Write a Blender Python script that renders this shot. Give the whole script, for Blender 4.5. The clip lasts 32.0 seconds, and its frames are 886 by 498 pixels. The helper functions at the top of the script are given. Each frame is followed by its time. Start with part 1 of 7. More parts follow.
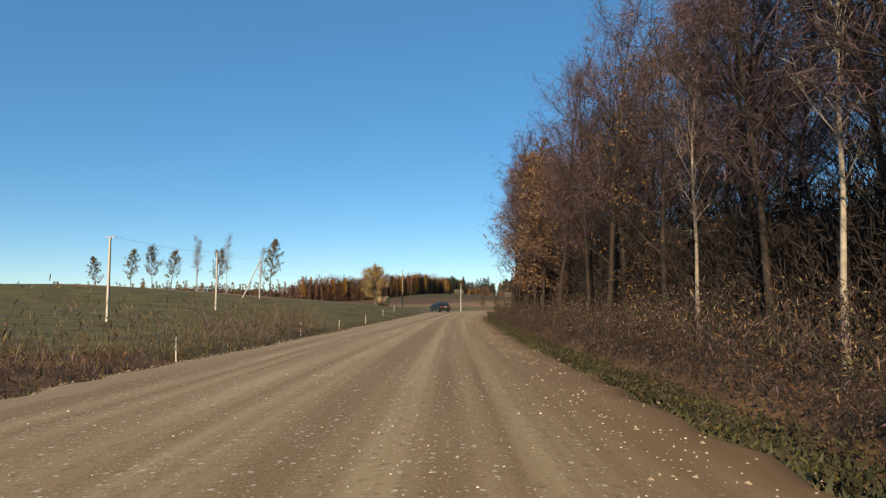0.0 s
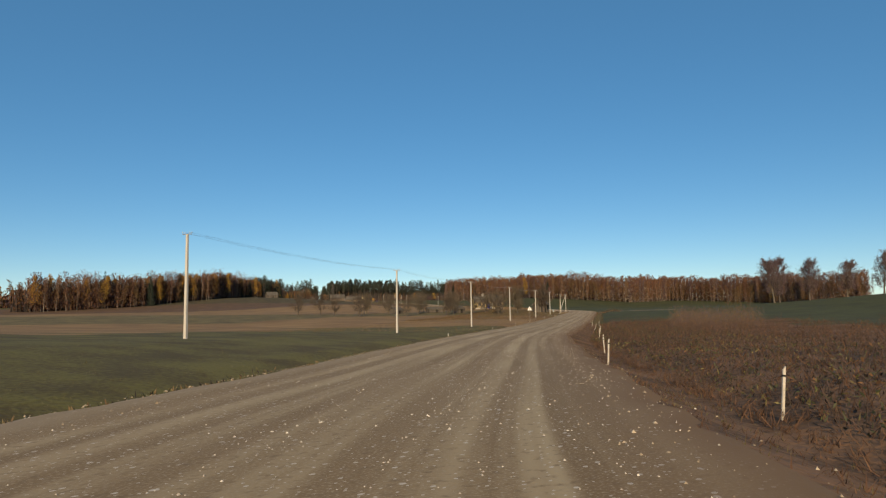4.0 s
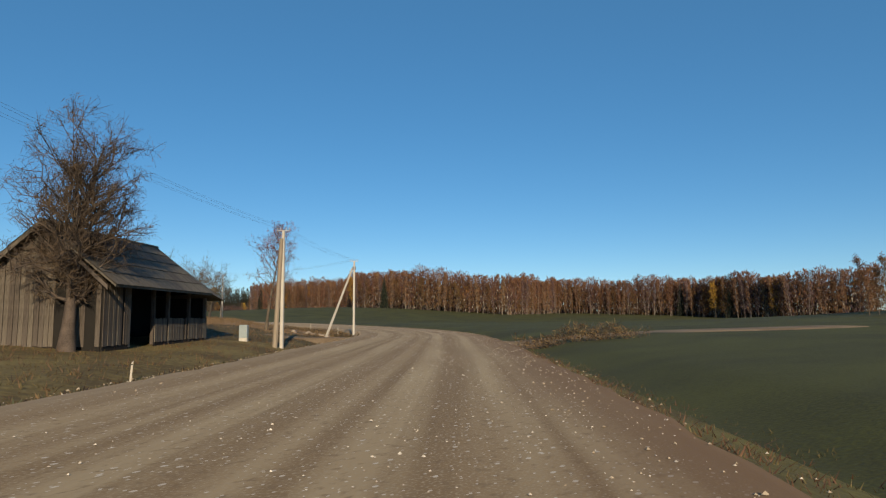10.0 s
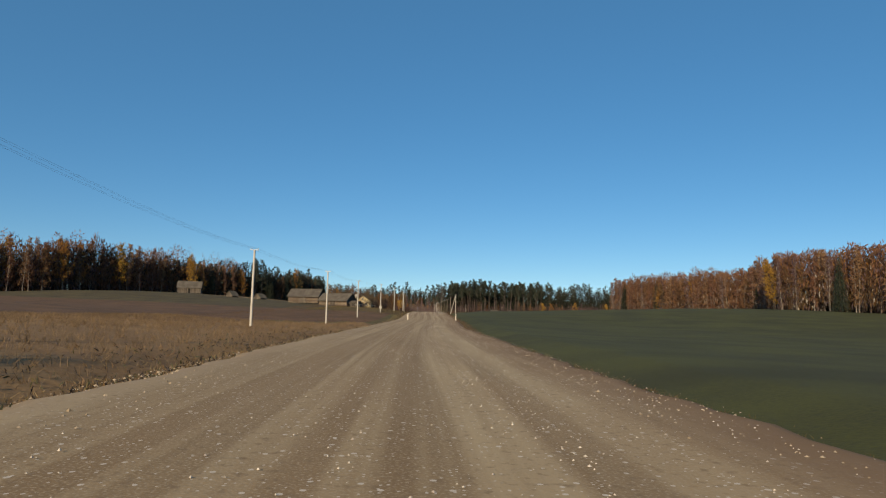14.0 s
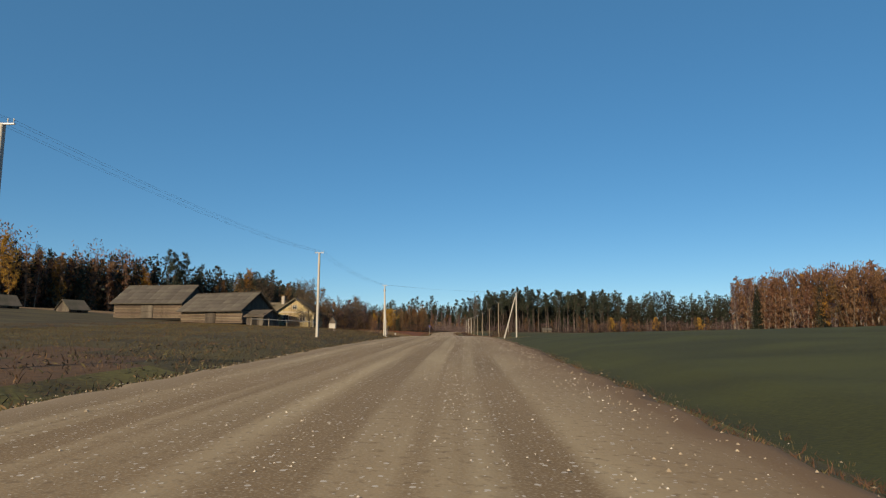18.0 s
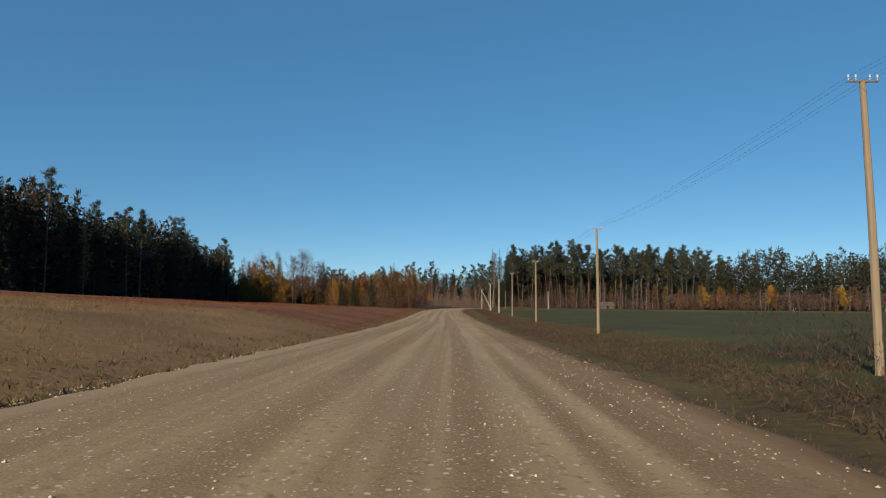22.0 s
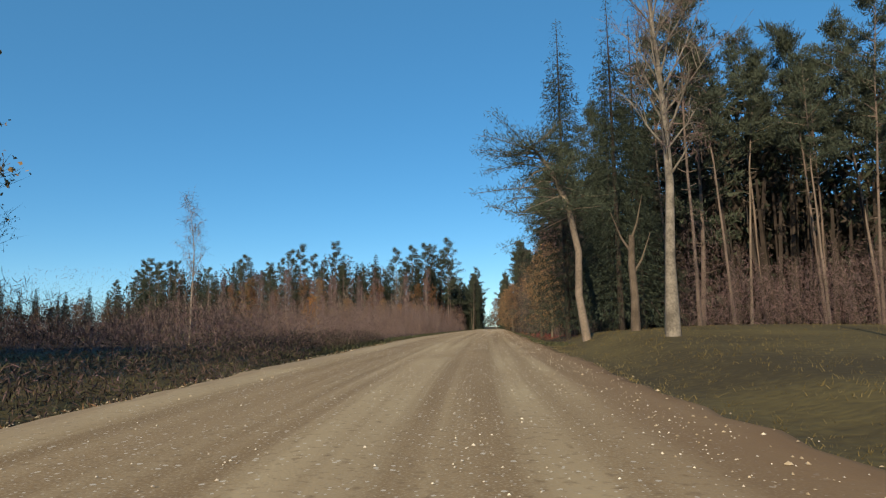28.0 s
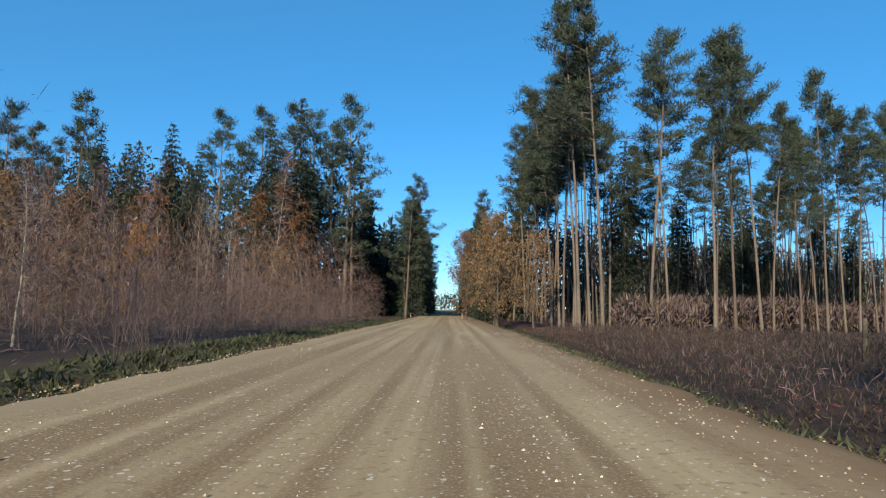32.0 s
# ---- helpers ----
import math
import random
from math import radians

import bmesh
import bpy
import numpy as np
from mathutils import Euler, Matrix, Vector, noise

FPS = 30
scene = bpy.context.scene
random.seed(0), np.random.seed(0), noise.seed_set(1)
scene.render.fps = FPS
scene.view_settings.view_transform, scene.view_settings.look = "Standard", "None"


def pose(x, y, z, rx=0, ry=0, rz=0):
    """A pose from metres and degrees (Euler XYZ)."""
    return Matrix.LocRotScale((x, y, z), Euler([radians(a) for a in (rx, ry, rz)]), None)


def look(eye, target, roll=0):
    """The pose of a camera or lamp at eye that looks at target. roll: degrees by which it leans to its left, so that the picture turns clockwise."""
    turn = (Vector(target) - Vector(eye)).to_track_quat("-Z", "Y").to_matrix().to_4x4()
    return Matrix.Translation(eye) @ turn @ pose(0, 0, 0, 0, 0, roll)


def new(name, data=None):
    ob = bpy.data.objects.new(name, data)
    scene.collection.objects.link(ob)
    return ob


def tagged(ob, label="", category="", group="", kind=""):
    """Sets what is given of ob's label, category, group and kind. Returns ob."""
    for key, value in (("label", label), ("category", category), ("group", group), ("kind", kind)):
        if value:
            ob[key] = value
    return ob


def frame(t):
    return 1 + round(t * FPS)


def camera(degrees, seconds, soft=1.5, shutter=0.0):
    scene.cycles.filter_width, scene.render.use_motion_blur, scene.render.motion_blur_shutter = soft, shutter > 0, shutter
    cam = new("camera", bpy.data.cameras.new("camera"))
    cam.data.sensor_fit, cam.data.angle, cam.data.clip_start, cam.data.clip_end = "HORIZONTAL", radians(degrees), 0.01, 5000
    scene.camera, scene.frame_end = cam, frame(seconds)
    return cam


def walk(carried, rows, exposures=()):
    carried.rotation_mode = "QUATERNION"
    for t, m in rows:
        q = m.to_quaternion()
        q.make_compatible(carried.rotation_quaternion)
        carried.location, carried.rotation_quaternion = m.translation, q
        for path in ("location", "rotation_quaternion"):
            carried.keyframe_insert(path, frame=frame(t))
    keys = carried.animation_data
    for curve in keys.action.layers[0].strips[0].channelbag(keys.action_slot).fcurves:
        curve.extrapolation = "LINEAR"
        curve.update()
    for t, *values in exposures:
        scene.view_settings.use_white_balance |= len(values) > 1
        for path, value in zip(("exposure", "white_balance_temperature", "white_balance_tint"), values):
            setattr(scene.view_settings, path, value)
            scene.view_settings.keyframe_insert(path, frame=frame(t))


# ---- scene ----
cam = camera(68.0, 32.0, soft=1.25)
# seconds, place in metres, yaw to the left of +y, pitch, roll in degrees
ROWS = [
    (0, 0.04, -0.01, 1.251, -0.02, 4.30, 0.02),
    (0.5, 0.44, 16.04, 0.948, -0.01, 4.31, 0.03),
    (1, 0.52, 31.80, 0.682, 0.58, 4.46, 0.40),
    (1.5, 0.60, 46.36, 0.464, -0.48, 4.62, -0.25),
    (2, 1.23, 59.98, 0.320, -1.22, 5.36, 0.28),
    (2.5, 1.87, 73.81, 0.250, -2.70, 5.67, -0.11),
    (3, 3.21, 88.03, 0.290, -6.05, 5.13, -0.20),
    (3.5, 5.58, 102.57, 0.380, -10.49, 4.89, -0.38),
    (4, 9.22, 117.29, 0.020, -15.34, 4.65, -0.72),
    (4.5, 14.21, 132.09, -0.500, -19.94, 4.45, -1.39),
    (5, 20.69, 146.78, -0.930, -23.72, 4.01, -0.67),
    (5.5, 28.33, 161.68, -1.366, -26.59, 4.01, 0.25),
    (6, 36.02, 176.61, -1.751, -27.11, 4.43, 0.35),
    (6.5, 44.18, 191.50, -2.049, -27.30, 4.52, -0.03),
    (7, 52.47, 206.48, -2.235, -27.71, 4.92, -0.80),
    (7.5, 60.83, 221.49, -2.370, -27.59, 5.32, -0.70),
    (8, 69.14, 236.14, -2.432, -28.05, 5.93, -0.91),
    (8.5, 76.99, 250.37, -2.459, -28.20, 5.71, -0.45),
    (9, 84.79, 264.58, -2.496, -28.21, 5.56, -0.37),
    (9.5, 93.25, 279.28, -2.561, -28.05, 5.58, -0.37),
    (10, 101.64, 294.23, -2.618, -27.59, 5.90, -0.39),
    (10.5, 109.50, 309.15, -2.650, -26.15, 5.94, -0.26),
    (11, 116.59, 323.60, -2.687, -23.41, 6.06, 0.74),
    (11.5, 122.18, 337.28, -2.758, -18.00, 5.85, 3.26),
    (12, 126.15, 351.46, -2.811, -12.97, 5.45, 5.68),
    (12.5, 128.65, 366.24, -2.793, -8.98, 6.03, 5.57),
    (13, 130.58, 381.56, -2.663, -2.88, 6.55, 3.58),
    (13.5, 130.98, 397.30, -2.504, 1.60, 6.57, 2.12),
    (14, 130.50, 413.63, -2.356, 3.86, 6.09, 1.23),
    (14.5, 129.53, 430.35, -2.241, 4.88, 5.96, 0.53),
    (15, 128.34, 447.27, -2.146, 5.32, 5.89, -0.12),
    (15.5, 127.05, 464.21, -2.054, 5.45, 5.58, -0.42),
    (16, 125.72, 480.99, -1.909, 5.21, 5.62, -0.98),
    (16.5, 124.57, 498.22, -1.696, 5.52, 6.06, -0.64),
    (17, 123.57, 515.87, -1.376, 5.92, 6.28, -0.95),
    (17.5, 121.74, 533.43, -0.920, 6.33, 7.28, -0.21),
    (18, 119.74, 551.25, -0.355, 6.51, 7.71, 0.27),
    (18.5, 118.04, 569.57, 0.213, 6.08, 7.58, 0.69),
    (19, 116.30, 587.71, 0.639, 6.34, 6.47, 1.15),
    (19.5, 114.68, 604.85, 0.848, 7.02, 5.96, 0.98),
    (20, 112.81, 621.82, 0.921, 6.84, 5.74, 1.53),
    (20.5, 110.88, 639.73, 0.964, 6.52, 5.80, 1.41),
    (21, 109.00, 658.14, 1.018, 6.76, 6.26, 0.75),
    (21.5, 107.11, 676.49, 1.118, 7.21, 6.07, 0.50),
    (22, 105.15, 695.04, 1.194, 7.00, 5.59, 0.36),
    (22.5, 103.05, 714.07, 1.228, 6.65, 5.76, 0.01),
    (23, 101.18, 733.18, 1.281, 6.91, 5.68, 0.17),
    (23.5, 98.89, 752.25, 1.372, 7.47, 6.01, 0.02),
    (24, 96.47, 771.30, 1.538, 7.71, 6.05, -0.43),
    (24.5, 94.04, 790.35, 1.832, 7.28, 6.14, -0.19),
    (25, 92.30, 808.56, 2.209, 7.14, 6.27, -0.25),
    (25.5, 89.95, 826.73, 2.644, 6.86, 6.08, 0.21),
    (26, 88.11, 845.25, 2.956, 6.39, 6.46, 0.05),
    (26.5, 86.46, 864.00, 3.232, 5.65, 6.42, -0.08),
    (27, 85.10, 882.88, 3.493, 4.56, 6.42, -0.25),
    (27.5, 84.17, 901.81, 3.753, 2.99, 6.70, -0.54),
    (28, 83.82, 920.69, 3.994, 0.83, 6.98, -1.03),
    (28.5, 84.28, 939.58, 4.199, -1.02, 6.58, -1.40),
    (29, 85.12, 958.48, 4.381, -1.97, 6.02, -0.43),
    (29.5, 86.17, 977.44, 4.514, -2.33, 5.91, -0.11),
    (30, 87.30, 996.49, 4.608, -2.32, 5.96, 0.38),
    (30.5, 88.39, 1015.66, 4.655, -2.38, 5.54, -0.07),
    (31, 89.66, 1034.73, 4.701, -2.45, 5.76, 0.15),
    (31.5, 90.70, 1053.80, 4.754, -2.65, 5.85, 0.69),
    (32, 91.98, 1072.60, 4.789, -2.94, 5.40, 1.30),
]


def aim(x, y, z, yaw, pitch, roll):
    a, b = radians(yaw), radians(pitch)
    ahead = Vector((-math.sin(a) * math.cos(b), math.cos(a) * math.cos(b), math.sin(b)))
    eye = Vector((x, y, z))
    return look(eye, eye + ahead, roll)


walk(cam, [(t, aim(*row)) for t, *row in ROWS],
     exposures=[(0.0, 0.68, 7950, 10), (2.5, 0.50, 7900, 10), (4.5, 0.34, 8200, 10), (9.0, 0.38, 7600, 9), (13.5, 0.38, 7800, 9), (15.5, 0.35, 7900, 9),
                (22.0, 0.36, 8000, 9), (25.5, 0.42, 7100, 5), (27.5, 0.66, 7400, 4), (29.5, 0.74, 7500, 4), (32.0, 0.92, 6500, 0)])

# ---- light: low autumn sun behind the driver, clear sky ----
SUN_ELEV, SUN_TURN = 20.5, 198.0  # degrees; turn clockwise from +y
world = bpy.data.worlds.new("sky")
scene.world = world
world.use_nodes = True
wt = world.node_tree
sky = wt.nodes.new("ShaderNodeTexSky")
sky.sky_type = "NISHITA"
sky.sun_disc = False
sky.sun_elevation, sky.sun_rotation = radians(SUN_ELEV), radians(SUN_TURN)
sky.air_density, sky.dust_density, sky.ozone_density = 0.95, 0.0, 3.0
sky.altitude = 1700.0
back = wt.nodes["Background"]
back.inputs["Strength"].default_value = 0.094
tone = wt.nodes.new("ShaderNodeHueSaturation")
tone.inputs["Saturation"].default_value = 1.3
lift = wt.nodes.new("ShaderNodeMapping")  # a clear horizon with little haze band
lift.inputs["Location"].default_value = (0.0, 0.0, 0.022)
wt.links.new(wt.nodes.new("ShaderNodeTexCoord").outputs["Generated"], lift.inputs["Vector"])
wt.links.new(lift.outputs[0], sky.inputs["Vector"])
wt.links.new(sky.outputs["Color"], tone.inputs["Color"])
haze = wt.nodes.new("ShaderNodeMix")  # evens the clear sky out between zenith and horizon
haze.data_type = "RGBA"
haze.inputs[0].default_value = 0.28
haze.inputs[7].default_value = (1.1, 3.1, 6.0, 1.0)
wt.links.new(tone.outputs["Color"], haze.inputs[6])
wt.links.new(haze.outputs[2], back.inputs["Color"])
sun_data = bpy.data.lights.new("sun", "SUN")
sun_data.energy, sun_data.angle, sun_data.color = 4.6, radians(0.5), (1.0, 0.84, 0.63)
sun = new("sun", sun_data)
az, el = radians(SUN_TURN), radians(SUN_ELEV)
to_sun = Vector((math.sin(az) * math.cos(el), math.cos(az) * math.cos(el), math.sin(el)))
sun.matrix_world = look(to_sun * 100, (0, 0, 0))

# ---- materials ----
PALE = 0.78  # how pale the dry autumn surfaces are as a whole


def mat(name, colour, rough=0.9, dark=None, scale=1.0, fine=12.0, amount=0.5, bump=0.0, metal=0.0,
        island=0.0, objects=0.0, through_light=0.0, spec=0.3, stretch=None):
    """A surface with patches at a large scale and grain at a fine one; scale and fine are repeats a metre."""
    colour, dark = tuple(c * PALE for c in colour), tuple(c * PALE for c in dark or [c * 0.55 for c in colour])
    m = bpy.data.materials.new(name)
    m.use_nodes = True
    nt = m.node_tree
    b = nt.nodes["Principled BSDF"]
    link = nt.links.new
    b.inputs["Roughness"].default_value = rough
    b.inputs["Metallic"].default_value = metal
    b.inputs["Specular IOR Level"].default_value = spec
    coord = nt.nodes.new("ShaderNodeTexCoord")
    vec = coord.outputs["Object"]
    if stretch:
        mp = nt.nodes.new("ShaderNodeMapping")
        mp.inputs["Scale"].default_value = stretch
        link(vec, mp.inputs["Vector"])
        vec = mp.outputs["Vector"]
    n1, n2 = nt.nodes.new("ShaderNodeTexNoise"), nt.nodes.new("ShaderNodeTexNoise")
    for n, s, d in ((n1, scale, 4), (n2, fine, 3)):
        n.inputs["Scale"].default_value, n.inputs["Detail"].default_value = s, d
        link(vec, n.inputs["Vector"])
    add = nt.nodes.new("ShaderNodeMath")
    add.operation = "MULTIPLY_ADD"
    add.inputs[1].default_value = 0.6
    link(n1.outputs["Fac"], add.inputs[0])
    half = nt.nodes.new("ShaderNodeMath")
    half.operation = "MULTIPLY"
    half.inputs[1].default_value = 0.4
    link(n2.outputs["Fac"], half.inputs[0])
    link(half.outputs[0], add.inputs[2])
    ramp = nt.nodes.new("ShaderNodeMapRange")
    ramp.inputs["From Min"].default_value = 0.5 - 0.16 / max(amount, 0.05) * 0.5
    ramp.inputs["From Max"].default_value = 0.5 + 0.16 / max(amount, 0.05) * 0.5
    link(add.outputs[0], ramp.inputs["Value"])
    mix = nt.nodes.new("ShaderNodeMix")
    mix.data_type = "RGBA"
    mix.inputs[6].default_value = (*dark, 1)
    mix.inputs[7].default_value = (*colour, 1)
    link(ramp.outputs[0], mix.inputs[0])
    out = mix.outputs[2]
    if island or objects:
        hsv = nt.nodes.new("ShaderNodeHueSaturation")
        link(out, hsv.inputs["Color"])
        src = []
        if island:
            geo = nt.nodes.new("ShaderNodeNewGeometry")
            src.append((geo.outputs["Random Per Island"], island))
        if objects:
            info = nt.nodes.new("ShaderNodeObjectInfo")
            src.append((info.outputs["Random"], objects))
        value = None
        for o, k in src:
            r = nt.nodes.new("ShaderNodeMapRange")
            r.inputs["To Min"].default_value, r.inputs["To Max"].default_value = 1 - k, 1 + k
            link(o, r.inputs["Value"])
            if value is None:
                value = r.outputs[0]
            else:
                mul = nt.nodes.new("ShaderNodeMath")
                mul.operation = "MULTIPLY"
                link(value, mul.inputs[0])
                link(r.outputs[0], mul.inputs[1])
                value = mul.outputs[0]
        link(value, hsv.inputs["Value"])
        hue = nt.nodes.new("ShaderNodeMapRange")
        hue.inputs["To Min"].default_value, hue.inputs["To Max"].default_value = 0.485, 0.515
        link(src[-1][0], hue.inputs["Value"])
        link(hue.outputs[0], hsv.inputs["Hue"])
        out = hsv.outputs[0]
    link(out, b.inputs["Base Color"])
    if bump:
        bm_ = nt.nodes.new("ShaderNodeBump")
        bm_.inputs["Strength"].default_value, bm_.inputs["Distance"].default_value = 0.8, bump
        link(add.outputs[0], bm_.inputs["Height"])
        link(bm_.outputs[0], b.inputs["Normal"])
    if through_light:
        tr = nt.nodes.new("ShaderNodeBsdfTranslucent")
        link(out, tr.inputs["Color"])
        ms = nt.nodes.new("ShaderNodeMixShader")
        ms.inputs[0].default_value = through_light
        link(b.outputs[0], ms.inputs[1])
        link(tr.outputs[0], ms.inputs[2])
        link(ms.outputs[0], nt.nodes["Material Output"].inputs["Surface"])
    return m


def leaf(name, colour, dark=None, light=0.3):
    return mat(name, colour, 0.7, dark, 0.5, 3.0, 0.6, 0, 0, 0.35, 0.18, light, 0.2)


M_GRASS = mat("grass_ground", (0.150, 0.132, 0.036), 0.95, (0.078, 0.060, 0.020), 0.3, 6.0, 0.9, 0.10)
M_YARD = mat("farm_meadow", (0.205, 0.160, 0.060), 0.95, (0.098, 0.070, 0.028), 0.25, 4.0, 0.9, 0.12)
M_DULL = mat("dull_grass_ground", (0.118, 0.092, 0.034), 0.95, (0.052, 0.039, 0.016), 0.2, 4.0, 0.7, 0.12)
M_CROP = mat("winter_crop", (0.070, 0.076, 0.015), 0.95, (0.038, 0.041, 0.010), 0.12, 9.0, 0.9, 0.05, stretch=(1, 1.6, 1))
M_STRAW = mat("dry_straw_field", (0.335, 0.205, 0.088), 0.95, (0.20, 0.115, 0.050), 0.12, 4.0, 0.7, 0.12)
M_WEED = mat("brown_weed_ground", (0.23, 0.125, 0.066), 0.95, (0.085, 0.048, 0.025), 0.35, 5.0, 1.0, 0.15)
M_PLOUGH = mat("ploughed_soil", (0.175, 0.096, 0.046), 0.95, (0.085, 0.047, 0.024), 0.2, 4.0, 0.6, 0.12)
M_RED = mat("reddish_stubble", (0.31, 0.118, 0.045), 0.95, (0.125, 0.046, 0.020), 0.22, 5.0, 1.0, 0.12, stretch=(0.25, 1.6, 1))
M_FLOOR = mat("forest_floor", (0.064, 0.035, 0.027), 0.95, (0.026, 0.016, 0.012), 0.5, 6.0, 0.7, 0.10)


def road_material():
    """Graded gravel: pale wheel lanes and streaks along the road, blotches, and grains of stone."""
    m = bpy.data.materials.new("road_gravel")
    m.use_nodes = True
    nt = m.node_tree
    link = nt.links.new
    b = nt.nodes["Principled BSDF"]
    b.inputs["Roughness"].default_value = 0.95
    b.inputs["Specular IOR Level"].default_value = 0.2
    uvn = nt.nodes.new("ShaderNodeUVMap")
    uvn.uv_map = "lane"

    def noise_at(sx, sy, detail=4.0):
        mp = nt.nodes.new("ShaderNodeMapping")
        mp.inputs["Scale"].default_value = (sx, sy, 1)
        link(uvn.outputs[0], mp.inputs["Vector"])
        n = nt.nodes.new("ShaderNodeTexNoise")
        n.inputs["Scale"].default_value, n.inputs["Detail"].default_value = 1.0, detail
        link(mp.outputs[0], n.inputs["Vector"])
        return n.outputs["Fac"]

    def mixed(fac, lo, hi, a, c):
        r = nt.nodes.new("ShaderNodeMapRange")
        r.inputs["From Min"].default_value, r.inputs["From Max"].default_value = lo, hi
        link(fac, r.inputs["Value"])
        x = nt.nodes.new("ShaderNodeMix")
        x.data_type = "RGBA"
        link(r.outputs[0], x.inputs[0])
        for socket, value in ((x.inputs[6], a), (x.inputs[7], c)):
            if isinstance(value, tuple):
                socket.default_value = (*value, 1)
            else:
                link(value, socket)
        return x.outputs[2]
    streak = mixed(noise_at(1.5, 0.010, 3.0), 0.42, 0.60, (0.190, 0.128, 0.070), (0.385, 0.300, 0.185))
    blotch = mixed(noise_at(0.6, 0.12, 5.0), 0.35, 0.75, streak, (0.250, 0.176, 0.102))
    grain = mixed(noise_at(34.0, 34.0, 3.0), 0.50, 0.72, blotch, (0.34, 0.275, 0.185))
    dirt = mixed(noise_at(9.0, 8.0, 5.0), 0.55, 0.78, grain, (0.165, 0.114, 0.068))
    # single pale stones in the surface
    for many, lot in ((8.0, 0.74), (16.0, 0.62)):
        mp = nt.nodes.new("ShaderNodeMapping")
        mp.inputs["Scale"].default_value = (many, many, 1)
        link(uvn.outputs[0], mp.inputs["Vector"])
        vor = nt.nodes.new("ShaderNodeTexVoronoi")
        vor.inputs["Scale"].default_value = 1.0
        link(mp.outputs[0], vor.inputs["Vector"])
        one = nt.nodes.new("ShaderNodeSeparateColor")
        link(vor.outputs["Color"], one.inputs[0])
        pick = nt.nodes.new("ShaderNodeMath")
        pick.operation = "GREATER_THAN"
        pick.inputs[1].default_value = lot
        link(one.outputs[0], pick.inputs[0])
        spot = nt.nodes.new("ShaderNodeMath")
        spot.operation = "LESS_THAN"
        spot.inputs[1].default_value = 0.20
        link(vor.outputs["Distance"], spot.inputs[0])
        both = nt.nodes.new("ShaderNodeMath")
        both.operation = "MULTIPLY"
        link(pick.outputs[0], both.inputs[0])
        link(spot.outputs[0], both.inputs[1])
        dirt = mixed(both.outputs[0], 0.0, 1.1, dirt, (0.52, 0.47, 0.40))
    # loose pale gravel thrown to one rim, reddish soil at the other
    sep = nt.nodes.new("ShaderNodeSeparateXYZ")
    link(uvn.outputs[0], sep.inputs[0])
    wav = nt.nodes.new("ShaderNodeMath")
    wav.operation = "MULTIPLY_ADD"
    wav.inputs[1].default_value = 1.6
    link(noise_at(0.5, 0.25, 4.0), wav.inputs[0])
    link(sep.outputs[0], wav.inputs[2])
    rim = mixed(wav.outputs[0], -2.8, -4.0, dirt, (0.27, 0.205, 0.135))
    soil = mixed(wav.outputs[0], 3.2, 5.0, rim, (0.180, 0.112, 0.063))
    link(soil, b.inputs["Base Color"])
    bump = nt.nodes.new("ShaderNodeBump")
    bump.inputs["Strength"].default_value, bump.inputs["Distance"].default_value = 0.4, 0.010
    coarse = nt.nodes.new("ShaderNodeMath")
    coarse.operation = "MULTIPLY_ADD"
    coarse.inputs[1].default_value = 1.0
    link(noise_at(5.0, 5.0, 5.0), coarse.inputs[0])
    link(noise_at(28.0, 28.0, 4.0), coarse.inputs[2])
    link(coarse.outputs[0], bump.inputs["Height"])
    link(bump.outputs[0], b.inputs["Normal"])
    return m


M_GRAVEL = road_material()
M_TRACK = mat("track_gravel", (0.27, 0.20, 0.13), 0.95, (0.15, 0.105, 0.065), 0.4, 10.0, 0.6, 0.03)
M_SHOULDER = mat("loose_gravel", (0.47, 0.39, 0.29), 0.95, (0.24, 0.185, 0.125), 1.2, 20.0, 0.7, 0.03)
M_STONE = mat("pale_stones", (0.66, 0.60, 0.53), 0.9, (0.42, 0.37, 0.31), 2.0, 20.0, 0.5, island=0.3)
M_CONCRETE = mat("pole_concrete", (0.58, 0.56, 0.52), 0.85, (0.42, 0.40, 0.36), 0.8, 14.0, 0.4, 0.004)
M_POLEWOOD = mat("weathered_pole_wood", (0.34, 0.29, 0.23), 0.9, (0.22, 0.18, 0.14), 1.0, 16.0, 0.5, 0.01, stretch=(1, 1, 0.1))
M_BARK = mat("grey_bark", (0.15, 0.122, 0.098), 0.95, (0.070, 0.056, 0.044), 1.5, 14.0, 0.7, 0.02, objects=0.2)
M_TWIG = mat("twig_bark", (0.125, 0.086, 0.078), 0.95, (0.070, 0.049, 0.044), 1.0, 10.0, 0.5, 0, objects=0.2)
M_PURPLE = mat("purple_twigs", (0.166, 0.108, 0.119), 0.95, (0.090, 0.058, 0.065), 0.6, 8.0, 0.5, 0, 0, 0.35, 0.15)
M_PINEBARK = mat("pine_bark", (0.195, 0.150, 0.132), 0.95, (0.10, 0.08, 0.07), 0.4, 9.0, 0.7, 0.02, objects=0.2)
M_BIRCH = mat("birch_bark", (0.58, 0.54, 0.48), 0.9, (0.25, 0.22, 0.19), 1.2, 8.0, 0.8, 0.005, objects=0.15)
# the birch bark again, greyed and darkened in its colour as if shaded
M_BIRCHSHADE = mat("shaded_birch_bark", (0.40, 0.35, 0.30), 0.9, (0.17, 0.14, 0.12), 1.2, 8.0, 0.8, 0.005, objects=0.25)
M_PINE = leaf("pine_needles", (0.070, 0.086, 0.062), (0.042, 0.054, 0.040), 0.12)
